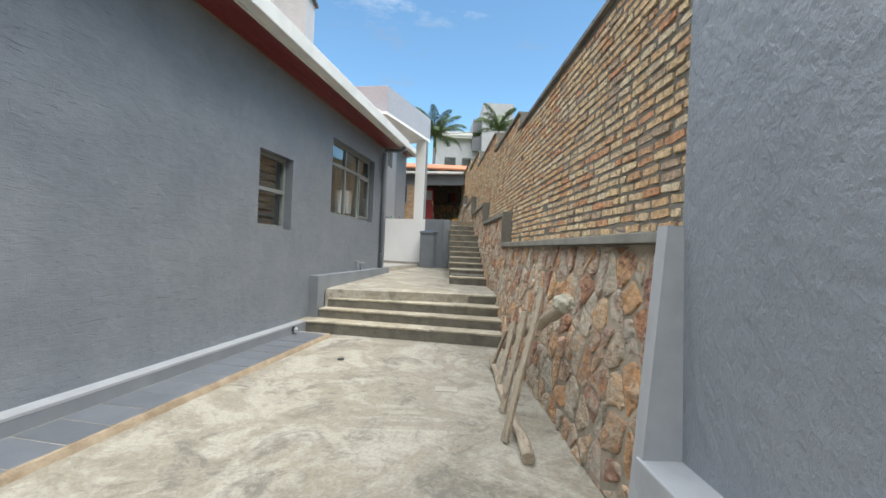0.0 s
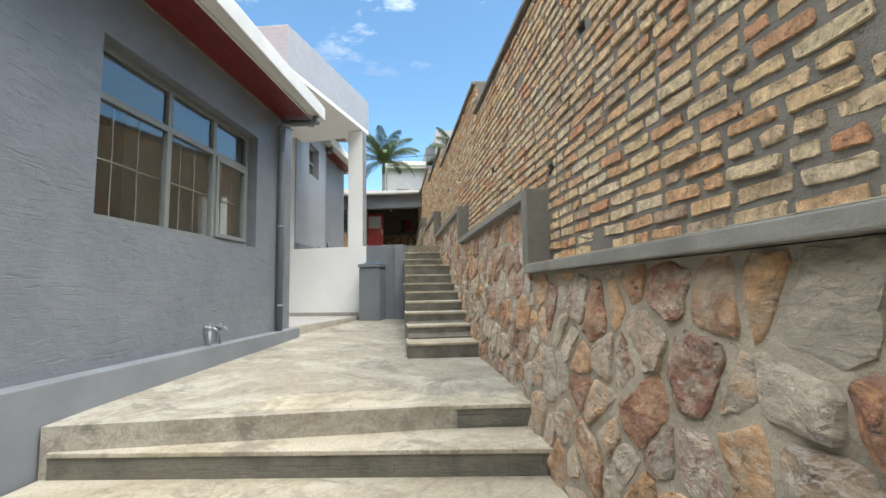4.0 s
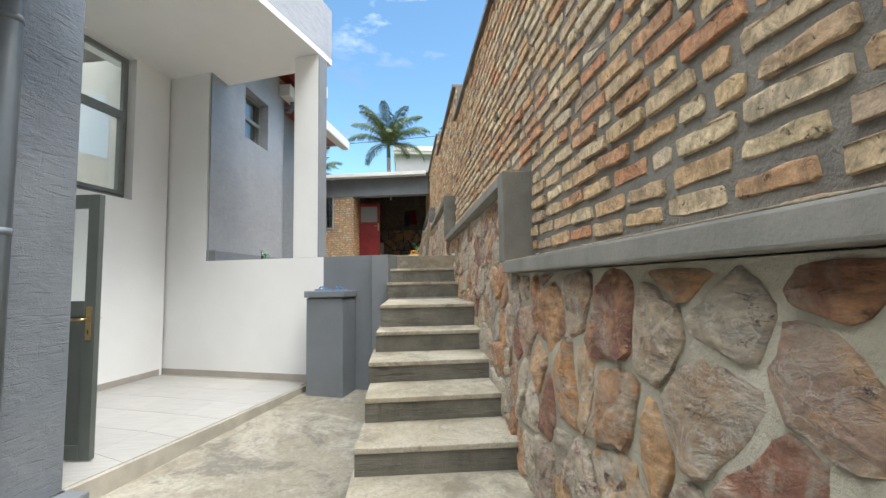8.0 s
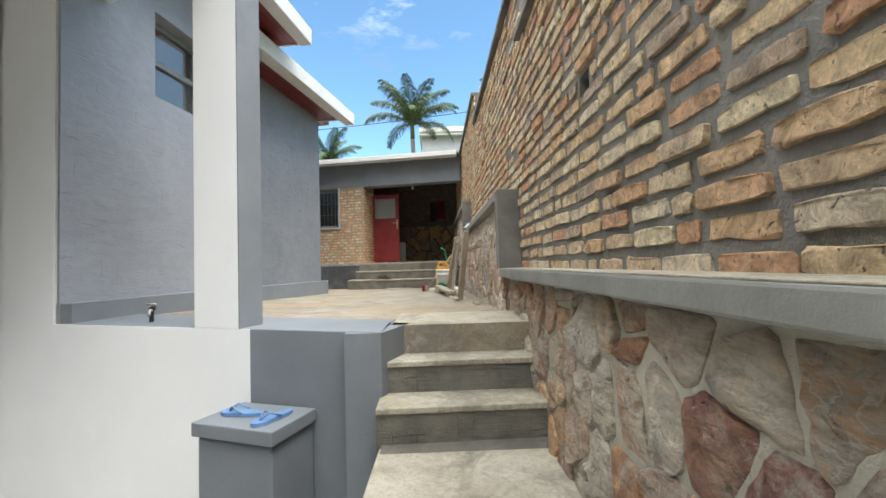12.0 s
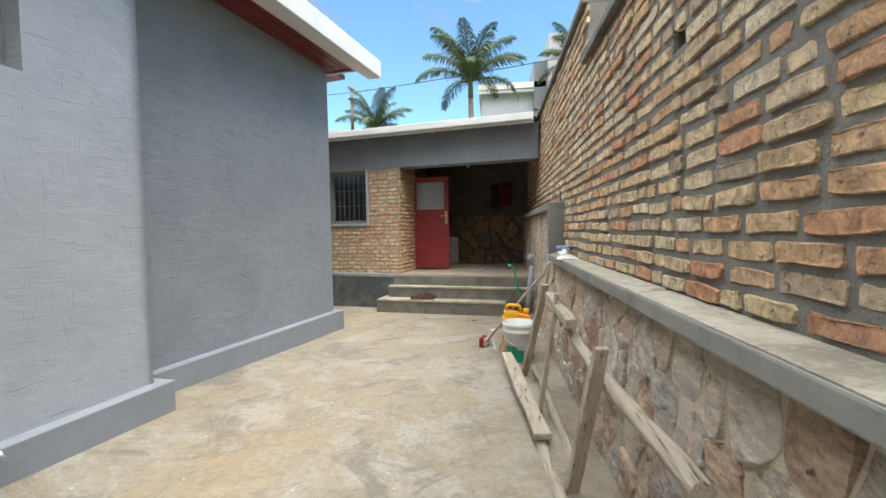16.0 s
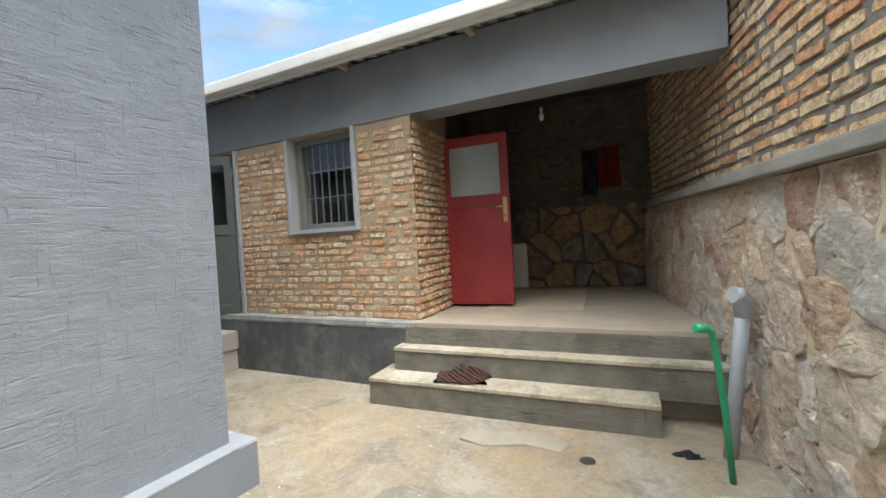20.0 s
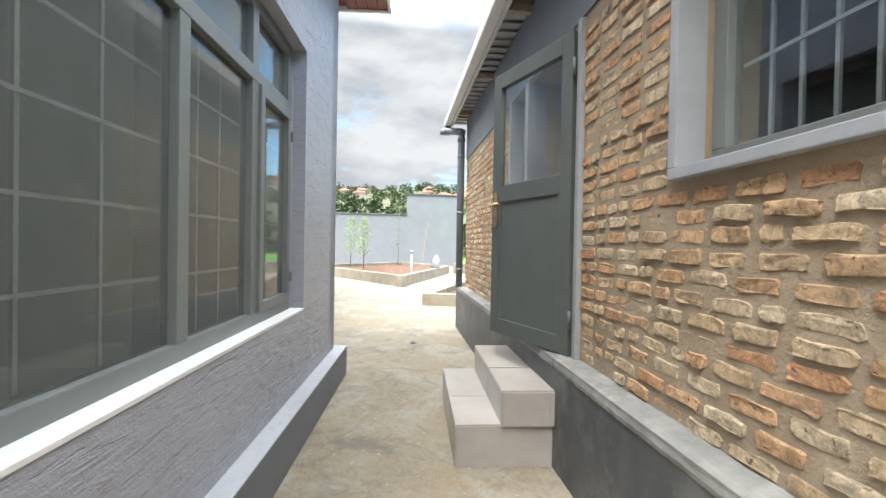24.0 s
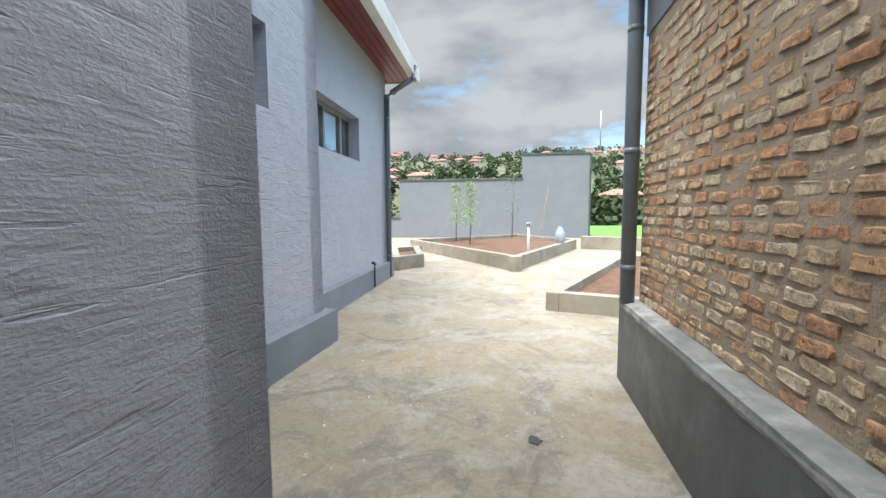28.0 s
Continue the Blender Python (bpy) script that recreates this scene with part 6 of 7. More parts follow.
structure("trim_stone_edge", bm, M_GREYL, "grey rendered edge of the stonework", "trim")



def brick_shapes(n, L, H, seed, lo=0.005, hi=0.016):
    """Worn bricks: an uneven rounded outline, a back in the joint and a proud face with broken edges."""
    r = random.Random(seed)
    out = []
    for _ in range(n):
        l, h = L * r.uniform(0.86, 1.04), H * r.uniform(0.86, 1.06)
        c = 0.008
        base = [(-l / 2 + c, -h / 2), (-l / 6, -h / 2), (l / 6, -h / 2), (l / 2 - c, -h / 2), (l / 2, -h / 2 + c), (l / 2, h / 2 - c), (l / 2 - c, h / 2), (l / 6, h / 2), (-l / 6, h / 2), (-l / 2 + c, h / 2), (-l / 2, h / 2 - c), (-l / 2, -h / 2 + c)]
        base = [(u + r.uniform(-0.006, 0.006), v + r.uniform(-0.0045, 0.0045)) for u, v in base]
        d = r.uniform(lo, hi)
        vs = [(u, v, -0.012) for u, v in base] + [(u, v, d - 0.004) for u, v in base] + [(u * 0.975 + r.uniform(-0.003, 0.003), v * 0.90, d + r.uniform(-0.003, 0.003)) for u, v in base]
        n2 = len(base)
        fs = [(i, (i + 1) % n2, n2 + (i + 1) % n2, n2 + i) for i in range(n2)] + [(n2 + i, n2 + (i + 1) % n2, 2 * n2 + (i + 1) % n2, 2 * n2 + i) for i in range(n2)] + [tuple(2 * n2 + i for i in range(n2))]
        out.append((vs, fs))
    return out


BRICKS = brick_shapes(14, 0.212, 0.053, 3)
KBRICKS = brick_shapes(14, 0.160, 0.046, 13, 0.003, 0.010)
KHALVES = brick_shapes(6, 0.078, 0.046, 15, 0.003, 0.010)
HALVES = brick_shapes(6, 0.098, 0.053, 5)
brick_data = {}


def lay_bricks(owners, name, org, ux, un, u0, u1, z0, z1, tops, near, course=0.079, pitch=0.236, holes=(), material=None, seed=1, sets=None, single=None, floor=None):
    """Bricks on a face: org + u*ux, out along un. tops(u): height of the wall there; near(u, z): laid as single parts; owners(u): the wall they sit in."""
    r = random.Random(seed)
    ux, un = Vector(ux), Vector(un)
    up = Vector((0, 0, 1))
    jv, jf = {}, {}
    rows = int((z1 - z0) / course)
    for k in range(rows):
        z = z0 + (k + 0.5) * course
        u, first = u0 + r.uniform(-0.012, 0.012), not k % 2
        while u < u1:
            fits = False
            for half, w, sx in ((False, pitch, 1.0) if r.random() > 0.2 and not first else (True, pitch * 0.53, 1.0), (True, pitch * 0.53, 1.0), (True, 0.066, 0.55)):
                c = u + w / 2
                hw = w / 2 - 0.012
                fits = c + hw < u1 and not any(c + hw > h[0] and c - hw < h[1] and h[2] - 0.03 < z < h[3] + 0.03 for h in holes)
                if fits:
                    break
            if not fits:
                u += 0.02
                continue
            u, first = u + w, False
            if sx < 1 and r.random() < 0.2:
                continue
            if z > tops(c) - 0.03 or z < z0 or (floor and z + 0.010 < floor(c)):
                continue
            if r.random() < 0.006:
                continue
            kind = r.randrange(6) if half else r.randrange(14)
            vs, fs = (sets or (BRICKS, HALVES))[1 if half else 0][kind]
            tilt = r.uniform(-0.04, 0.04)
            place = Vector(org) + ux * c + up * (z + r.uniform(-0.004, 0.004) + 0.009 * noise.noise(Vector((c * 0.9, k * 0.35, 3)))) + un * r.uniform(-0.004, 0.004)
            own = owners(c)
            if near(c, z):
                key = (half, kind, bool(sets))
                if key not in brick_data:
                    me = bpy.data.meshes.new("brick")
                    me.from_pydata(vs, [], fs)
                    me.materials.append(single or M_BRICK)
                    brick_data[key] = me
                o = new("brick", brick_data[key])
                m = Matrix((ux, up, un)).transposed().to_4x4()
                o.matrix_world = Matrix.Translation(place) @ m @ Matrix.Rotation(tilt, 4, 'Z') @ Matrix.Diagonal((sx, 1, 1, 1))
                o.parent = own
            else:
                V, Fc = jv.setdefault(own, []), jf.setdefault(own, [])
                i = len(V)
                ct, sn = math.cos(tilt), math.sin(tilt)
                V += [place + ux * (x * sx * ct - y * sn) + up * (x * sx * sn + y * ct) + un * d for x, y, d in vs]
                Fc += [tuple(i + q for q in f) for f in fs]
    for own in jv:
        tagged(mesh_ob("brickwork", jv[own], jf[own], material or M_BRICKJ, own), kind="stuff")


def own_brick(y):
    return brick_walls[next((i for i, t in enumerate(TOPS) if t[0] <= y < t[1]), len(TOPS) - 1)]


def top_brick(y):
    return next((t[3] for t in TOPS if t[0] <= y < t[1]), 5.4)


def ledge_z(y):
    return next((s[4] for s in STONE if s[0] <= y < s[1]), 3.9) + 0.07


lay_bricks(own_brick, "brick", (BRICK_X, 0, 0), (0, 1, 0), (-1, 0, 0), 1.16, 23.2, 1.70, 5.42, top_brick,
           lambda u, z: 5.0 < u < 19.0 and z < ledge_z(u) + 0.9, seed=20,
           holes=[(y - 0.03, y + 0.11, 0, z1 + 0.01) for y, z0, z1, x0 in PIERS] + [(y - 0.05, y + 0.05, z - 0.02, z + 0.02) for y, z in HOLES], floor=ledge_z)
# kitchen wall
lay_bricks(lambda u: kw, "brick", (*KF, 0), ((KN[0] - KF[0]) / K_LEN, (KN[1] - KF[1]) / K_LEN, 0), ((KN[1] - KF[1]) / K_LEN, -(KN[0] - KF[0]) / K_LEN, 0), 0.02, K_LEN + 0.02, 2.965, 4.80,
           lambda u: 4.80, lambda u, z: u > K_LEN - 2.9 and z < 4.5, course=0.068, pitch=0.184, material=M_BRICKKJ, sets=(KBRICKS, KHALVES), single=M_BRICKK, holes=[(WK[0] - 0.035, WK[1] + 0.035, WK[2] - 0.04, WK[3] + 0.1), (WK2[0] - 0.035, DK[0], WK2[2] - 0.04, WK2[3] + 0.1), (DK[0] - 0.03, DK[1] + 0.03, DK[2], DK[3] + 0.1)], seed=40)
lay_bricks(lambda u: wps, "brick", (-0.232, 20.969, 0), (0.148, 0.989, 0), (0.989, -0.148, 0), 0.0, 0.80, 2.975, 4.78, lambda u: 4.78, lambda u, z: True, course=0.068, pitch=0.184, material=M_BRICKKJ, sets=(KBRICKS, KHALVES), single=M_BRICKK, seed=41)
bd = Vector((2.6, -0.36)).normalized()
lay_bricks(lambda u: wpb, "brick", (-0.4, 23.28, 0), (bd.x, bd.y, 0), (bd.y, -bd.x, 0), 0.3, 2.5, 4.05, 5.4, lambda u: 5.4, lambda u, z: False, course=0.076, material=M_SOOTDIMBR, sets=(KBRICKS, KHALVES), seed=42)


def stones(owner, face, u0, u1, zlo, zhi, size, near, seed, gap=0.02, single=None, joined=None, bulge=1.0, mixed=0.5):
    """Rough stones that fill a face without order: cells of unlike size round scattered seeds, drawn in from each other,
    with broken outlines and split faces; their rims sink under the mortar."""
    r = random.Random(seed)
    S = []
    nu = max(2, int((u1 - u0) / (size * 0.90)))
    nz = max(2, int((zhi - zlo) / (size * 1.08)))
    for i in range(-1, nu + 1):
        for j in range(-1, nz + 1):
            S.append((u0 + (i + 0.5 + r.uniform(-0.45, 0.45) + (0.25 if j % 2 else -0.25)) * (u1 - u0) / nu, zlo + (j + 0.5 + r.uniform(-0.42, 0.42)) * (zhi - zlo) / nz, r.uniform(0, 1) ** 1.5 * (mixed * size) ** 2))
    V, Fc = [], []
    for k, (su, sz, sw) in enumerate(S):
        if not (u0 - 1.2 * size < su < u1 + 1.2 * size and zlo - 1.2 * size < sz < zhi + 1.2 * size):
            continue
        poly = [(max(u0, su - size * 1.6), max(zlo, sz - size * 1.8)), (min(u1, su + size * 1.6), max(zlo, sz - size * 1.8)), (min(u1, su + size * 1.6), min(zhi, sz + size * 1.8)), (max(u0, su - size * 1.6), min(zhi, sz + size * 1.8))]
        for q, (tu, tz, tw) in enumerate(S):
            if q == k or abs(tu - su) > 3.4 * size or abs(tz - sz) > 3.8 * size:
                continue
            du, dz = tu - su, tz - sz
            L = math.hypot(du, dz)
            g = (tu * tu + tz * tz - su * su - sz * sz + sw - tw) / 2 - gap * L * r.uniform(0.35, 1.5)
            cut = []
            for a, b in zip(poly, poly[1:] + poly[:1]):
                da, db = a[0] * du + a[1] * dz - g, b[0] * du + b[1] * dz - g
                if da <= 0:
                    cut.append(a)
                if da * db < 0:
                    t = da / (da - db)
                    cut.append((a[0] + (b[0] - a[0]) * t, a[1] + (b[1] - a[1]) * t))
            poly = cut
            if len(poly) < 3:
                break
        if len(poly) < 3:
            continue
        area = abs(sum(a[0] * b[1] - b[0] * a[1] for a, b in zip(poly, poly[1:] + poly[:1]))) / 2
        if area < 0.003:
            continue
        # corners cut and sides cut up fine, then broken
        poly = [p for a, b in zip(poly, poly[1:] + poly[:1]) for p in ((a[0] * 0.86 + b[0] * 0.14, a[1] * 0.86 + b[1] * 0.14), (a[0] * 0.14 + b[0] * 0.86, a[1] * 0.14 + b[1] * 0.86))]
        fine = []
        for a, b in zip(poly, poly[1:] + poly[:1]):
            m = max(1, int(math.hypot(a[0] - b[0], a[1] - b[1]) / 0.028))
            fine += [(a[0] + (b[0] - a[0]) * q / m, a[1] + (b[1] - a[1]) * q / m) for q in range(m)]
        cu, cz = sum(p[0] for p in fine) / len(fine), sum(p[1] for p in fine) / len(fine)
        poly = []
        for a, b in fine:
            e = Vector((a * 8, b * 8, k * 3.7))
            f = 1.06 + 0.12 * noise.noise(e) + 0.10 * noise.noise(e * 2.7) + r.uniform(-0.02, 0.015)
            poly.append((cu + (a - cu) * min(f, 1.13), cz + (b - cz) * min(f, 1.13)))
        proud = r.choice((0.012, 0.015, 0.020, 0.027, 0.036)) * bulge
        tu, tz = r.uniform(-0.14, 0.14), r.uniform(-0.14, 0.14)
        rings = []
        for f, o in ((1.0, -0.022), (0.965, proud * 0.45), (0.89, proud * 0.9), (0.70, proud + 0.003), (0.48, proud + 0.005), (0.25, proud + 0.005)):
            ring = []
            for a, b in poly:
                pu, pz = cu + (a - cu) * f, cz + (b - cz) * f
                rough = 0.0
                if o > 0:
                    e = Vector((pu, pz, k * 1.7))
                    rough = (pu - cu) * tu + (pz - cz) * tz + bulge * (0.022 * noise.noise(e * 8) + 0.014 * (0.4 - abs(noise.noise(e * 17))) + 0.010 * noise.noise(e * 36) + 0.05 * (noise.voronoi(e * 6)[0][1] - noise.voronoi(e * 6)[0][0] - 0.3)) + r.uniform(-0.003, 0.003)
                    rough = max(rough, -0.003)
                ring.append(face(pu, pz, o + rough))
            rings.append(ring)
        n = len(poly)
        m_ = len(rings)
        vs = [p for ring in rings for p in ring] + [face(cu, cz, proud + 0.006 + 0.016 * noise.noise(Vector((cu * 9, cz * 9, k))))]
        fs = [(q * n + i, q * n + (i + 1) % n, (q + 1) * n + (i + 1) % n, (q + 1) * n + i) for q in range(m_ - 1) for i in range(n)]
        fs += [((m_ - 1) * n + i, (m_ - 1) * n + (i + 1) % n, m_ * n) for i in range(n)]
        if near(cu, cz):
            mesh_ob("stone", vs, fs, single or M_STONE, owner)
        else:
            i = len(V)
            V += vs
            Fc += [tuple(i + q for q in f) for f in fs]
    if V:
        tagged(mesh_ob("stonework", V, Fc, joined or M_STONEJ, owner), kind="stuff")


def mortar_face(owner, face, u0, u1, zlo, zhi, step, amp, seed, material):
    """The hand-smeared mortar bed between the stones: an uneven skin."""
    nu, nz = int((u1 - u0) / step), int((zhi - zlo) / step)
    vs, fs = [], []
    for i in range(nu + 1):
        for j in range(nz + 1):
            u, z = u0 + (u1 - u0) * i / nu, zlo + (zhi - zlo) * j / nz
            e = Vector((u, z, seed))
            vs.append(face(u, z, amp * (noise.noise(e * 3.5) + 0.6 * noise.noise(e * 9) + 0.35 * noise.noise(e * 22))))
    for i in range(nu):
        for j in range(nz):
            k = i * (nz + 1) + j
            fs.append((k, k + nz + 1, k + nz + 2, k + 1))
    ob = mesh_ob("mortar_bed", vs, fs, material, owner, "pale smeared mortar")
    for f in ob.data.polygons:
        f.use_smooth = True


for s, (y0, y1, zf, xf, zl, xl) in enumerate(STONE):
    def face(u, z, o, zf=zf, xf=xf, zl=zl, xl=xl):
        return (xf + (xl - xf) * (z - zf + 0.3) / (zl - zf + 0.3) - o + 0.012, u, z)
    ys, zs = 1.22 if s == 0 else y0 + 0.004, zf - (0.02 if s < 3 else 0.05)
    pale = s > 2
    stones(stone_walls[s], face, ys, y1 - 0.004, zs, zl - 0.02, (0.215, 0.215, 0.20, 0.215, 0.22)[s], lambda u, z: True, 70 + s, (0.020, 0.016, 0.012, 0.008, 0.008)[s], M_STONEPALE if pale else M_STONE, None, 0.32 if pale else 0.55, (0.5, 0.7, 0.6, 0.6, 0.6)[s])
    mortar_face(stone_walls[s], face, 1.22 if s == 0 else y0, y1, zs, zl - 0.005, 0.022, 0.006, 5 + s, M_STONEMORTARP if pale else M_STONEMORTAR if s else M_STONEMORTARB)
stones(wpb, lambda u, z, o: (-0.4 + bd.x * u + bd.y * o, 23.28 + bd.y * u - bd.x * o, z), 0.3, 2.45, 2.97, 4.0, 0.30, lambda u, z: False, 77, 0.02, None, M_SOOTDIMST)

# ---------- timber frames against the wall ----------
trng = random.Random(5)
def crate(label, rails, rungs):
    """A rough frame: crooked peeled poles with sawn slats nailed across."""
    f = empty("timber_frame", label, "timber frame")
    for p, q, w in rails:
        n = 15
        mid = [Vector(p).lerp(Vector(q), k / (n - 1)) + Vector((trng.uniform(-0.008, 0.008), 0, trng.uniform(-0.012, 0.012) + 0.025 * math.sin(k * 0.55 + w * 90))) * (0 < k < n - 1) for k in range(n)]
        part("rail", tube_bm(mid, [w * 0.5 * trng.uniform(0.78, 1.18) for _ in mid], 9), M_WOODOLD, f, "peeled pole with flaking bark")
    for p, q, w in rungs:
        part("slat", bar_bm(p, q, w, 0.028, 0.003, 0.005, trng), M_WOODOLD, f)
    return f
low_frame = crate("rough frame of grey timber leaning on the stone wall", [((1.36, 2.15, 0.05), (1.46, 4.75, 0.05), 0.085), ((1.60, 2.14, 1.19), (1.62, 4.75, 0.28), 0.10)],
      [((1.25, 2.50, 0.01), (1.53, 2.60, 1.25), 0.08), ((1.33, 3.12, 0.01), (1.54, 3.26, 0.95), 0.07), ((1.38, 3.72, 0.01), (1.56, 3.88, 0.74), 0.06), ((1.42, 4.50, 0.01), (1.57, 4.36, 0.55), 0.06)])
lump = bmesh.new()
bmesh.ops.create_icosphere(lump, subdivisions=3, radius=0.09)
for v in lump.verts:
    v.co = Vector((v.co.x * 0.8, v.co.y * 1.5, v.co.z * 0.75)) * (1 + 0.30 * noise.noise(v.co * 22)) + Vector((1.59, 2.22, 1.17))
part("cement_crust", lump, M_STONEMORTAR, low_frame, "pale cement crusted on the end of the rail")
up_frame = crate("rough frame of grey timber leaning on the upper stone wall", [((1.51, 17.75, 2.47), (1.66, 15.5, 2.47), 0.06), ((1.79, 17.52, 3.09), (1.85, 14.86, 3.06), 0.062), ((1.70, 17.6, 2.455), (1.82, 14.9, 2.46), 0.065)],
      [((1.60, 17.45, 2.43), (1.75, 17.15, 3.27), 0.06), ((1.64, 16.62, 2.43), (1.76, 16.62, 3.28), 0.06), ((1.70, 15.80, 2.43), (1.775, 15.52, 3.23), 0.06)])
part("batten", bar_bm((1.76, 17.0, 3.21), (1.78, 16.2, 3.17), 0.06, 0.05, 0.004, 0.004, trng), M_WOODOLD, up_frame, "short squared batten")
part("slat", bar_bm((1.46, 17.78, 2.53), (1.62, 16.2, 2.52), 0.10, 0.035, 0.003, 0.004, trng), M_WOODOLD, empty("plank", "split grey plank lying by the wall", "plank"))

# ---------- bucket, can, brush, pipes ----------
def lathe(profile, cx, cy, seg=28):
    bm = bmesh.new()
    rings = [[bm.verts.new((cx + r * math.cos(6.28319 * k / seg), cy + r * math.sin(6.28319 * k / seg), z)) for k in range(seg)] for r, z in profile]
    for a, b in zip(rings, rings[1:]):
        for k in range(seg):
            f = bm.faces.new((a[k], a[(k + 1) % seg], b[(k + 1) % seg], b[k]))
            f.smooth = True
    bm.faces.new(rings[0]); bm.faces.new(rings[-1])
    bmesh.ops.recalc_face_normals(bm, faces=bm.faces)
    return bm
BX, BY, BZ = 1.59, 17.95, 2.392
bk = empty("bucket", "white plastic paint bucket with a green label", "bucket")
part("body", lathe([(0.128, BZ), (0.134, BZ + 0.006), (0.150, BZ + 0.31), (0.158, BZ + 0.312), (0.158, BZ + 0.332), (0.153, BZ + 0.337), (0.154, BZ + 0.372), (0.162, BZ + 0.374), (0.162, BZ + 0.405), (0.152, BZ + 0.405), (0.132, BZ + 0.03), (0.0, BZ + 0.028)], BX, BY), M_BUCKET, bk)
lab = bmesh.new()
for k in range(11):
    a0 = 3.65 + k * 0.13
    for zz in (BZ + 0.04, BZ + (0.19 if k < 7 else 0.16)):
        rr = 0.1375 + (zz - BZ) * 0.052
        lab.verts.new((BX + rr * math.cos(a0), BY + rr * math.sin(a0), zz))
lab.verts.ensure_lookup_table()
for k in range(10):
    lab.faces.new((lab.verts[2 * k], lab.verts[2 * k + 2], lab.verts[2 * k + 3], lab.verts[2 * k + 1]))
part("label", lab, M_LABEL, bk, "green printed label")
part("handle", tube_bm([(BX + 0.164 * math.cos(a), BY + 0.164 * math.sin(a), BZ + 0.34 - 0.13 * math.sin(a - 3.1)) for a in [3.1 + 0.2618 * k for k in range(13)]], 0.004, 6), M_STEEL, bk)
jc = empty("jerrycan", "yellow plastic jerrycan with its handle up", "jerrycan")
part("body", box_bm(1.43, 1.73, 18.125, 18.32, 2.392, 2.80, 0.035), M_YELLOW, jc)
part("shoulder", prism_bm([(1.45, 18.14), (1.71, 18.14), (1.71, 18.305), (1.45, 18.305)], 2.79, [2.86, 2.82, 2.82, 2.86], 0.018), M_YELLOW, jc)
part("rib", bar_bm((1.47, 18.122, 2.46), (1.69, 18.122, 2.72), 0.016, 0.012, 0.004), M_YELLOW, jc, "moulded cross rib")
part("rib", bar_bm((1.69, 18.121, 2.46), (1.47, 18.121, 2.72), 0.016, 0.012, 0.004), M_YELLOW, jc, "moulded cross rib")
part("handle", tube_bm([(1.48, 18.22, 2.85), (1.48, 18.22, 2.90), (1.50, 18.22, 2.915), (1.60, 18.22, 2.91), (1.62, 18.22, 2.89), (1.62, 18.22, 2.83)], 0.017, 8), M_YELLOW, jc)
part("cap", tube_bm([(1.68, 18.22, 2.82), (1.68, 18.22, 2.875)], 0.032, 12), M_YELLOW, jc)
can2 = empty("jerrycan", "dirty white plastic can behind the yellow one", "jerrycan")
part("body", box_bm(1.52, 1.74, 18.72, 18.90, 2.385, 2.66, 0.04), M_BUCKET, can2)
part("neck", tube_bm([(1.60, 18.80, 2.655), (1.60, 18.80, 2.72)], [0.035, 0.03], 10), M_BUCKET, can2)
part("handle", tube_bm([(1.64, 18.80, 2.65), (1.67, 18.80, 2.71), (1.71, 18.80, 2.70), (1.72, 18.80, 2.64)], 0.012, 8), M_BUCKET, can2)
part("label", box_bm(1.58, 1.69, 18.714, 18.72, 2.44, 2.56), M_LABEL, can2)
br = empty("scrubbing_brush", "red scrubbing brush on a long wooden stick", "brush")
part("head", bar_bm((1.245, 18.37, 2.465), (1.285, 18.52, 2.465), 0.04, 0.085, 0.006), M_WOODOLD, br)
part("bristles", bar_bm((1.205, 18.38, 2.455), (1.245, 18.53, 2.455), 0.055, 0.12, 0.006, 0.004, random.Random(3)), M_JACKET, br, "red bristles")
part("stick", tube_bm([(1.265, 18.445, 2.47), (1.43, 18.42, 2.68), (1.73, 18.39, 3.06), (1.955, 18.375, 3.34)], [0.014, 0.013, 0.014, 0.013], 8), M_WOODOLD, br)
gp = empty("stand_pipe", "bent green plastic stand pipe", "pipe")
part("pipe", tube_bm([(1.74, 19.75, 2.37), (1.69, 19.68, 2.8), (1.63, 19.6, 3.14), (1.62, 19.59, 3.19), (1.57, 19.57, 3.21)], 0.016, 8), M_GREEN, gp)
part("spout", tube_bm([(1.60, 19.58, 3.205), (1.54, 19.56, 3.212)], 0.021, 8), M_GREEN, gp)
pv = empty("waste_pipe", "grey plastic waste pipe with an elbow leaning on the wall", "pipe")
part("pipe", tube_bm([(1.82, 20.02, 2.37), (1.88, 20.02, 2.95), (1.91, 20.02, 3.25)], 0.038, 12), M_PVCL, pv)
part("elbow", tube_bm([(1.905, 20.02, 3.17), (1.91, 20.02, 3.26), (1.885, 20.0, 3.295), (1.85, 19.985, 3.30)], 0.043, 12), M_PVCL, pv)
for pts, label in ((((1.36, 18.28, 2.41), (1.33, 18.75, 2.40)), "grey pipe offcut on the floor"), (((1.40, 18.30, 2.405), (1.44, 18.66, 2.40)), "thin dark pipe offcut on the floor")):
    part("tube", tube_bm(pts, 0.014, 8), M_PVCL if "grey" in label else M_BLACK, empty("pipe_offcut", label, "pipe"))


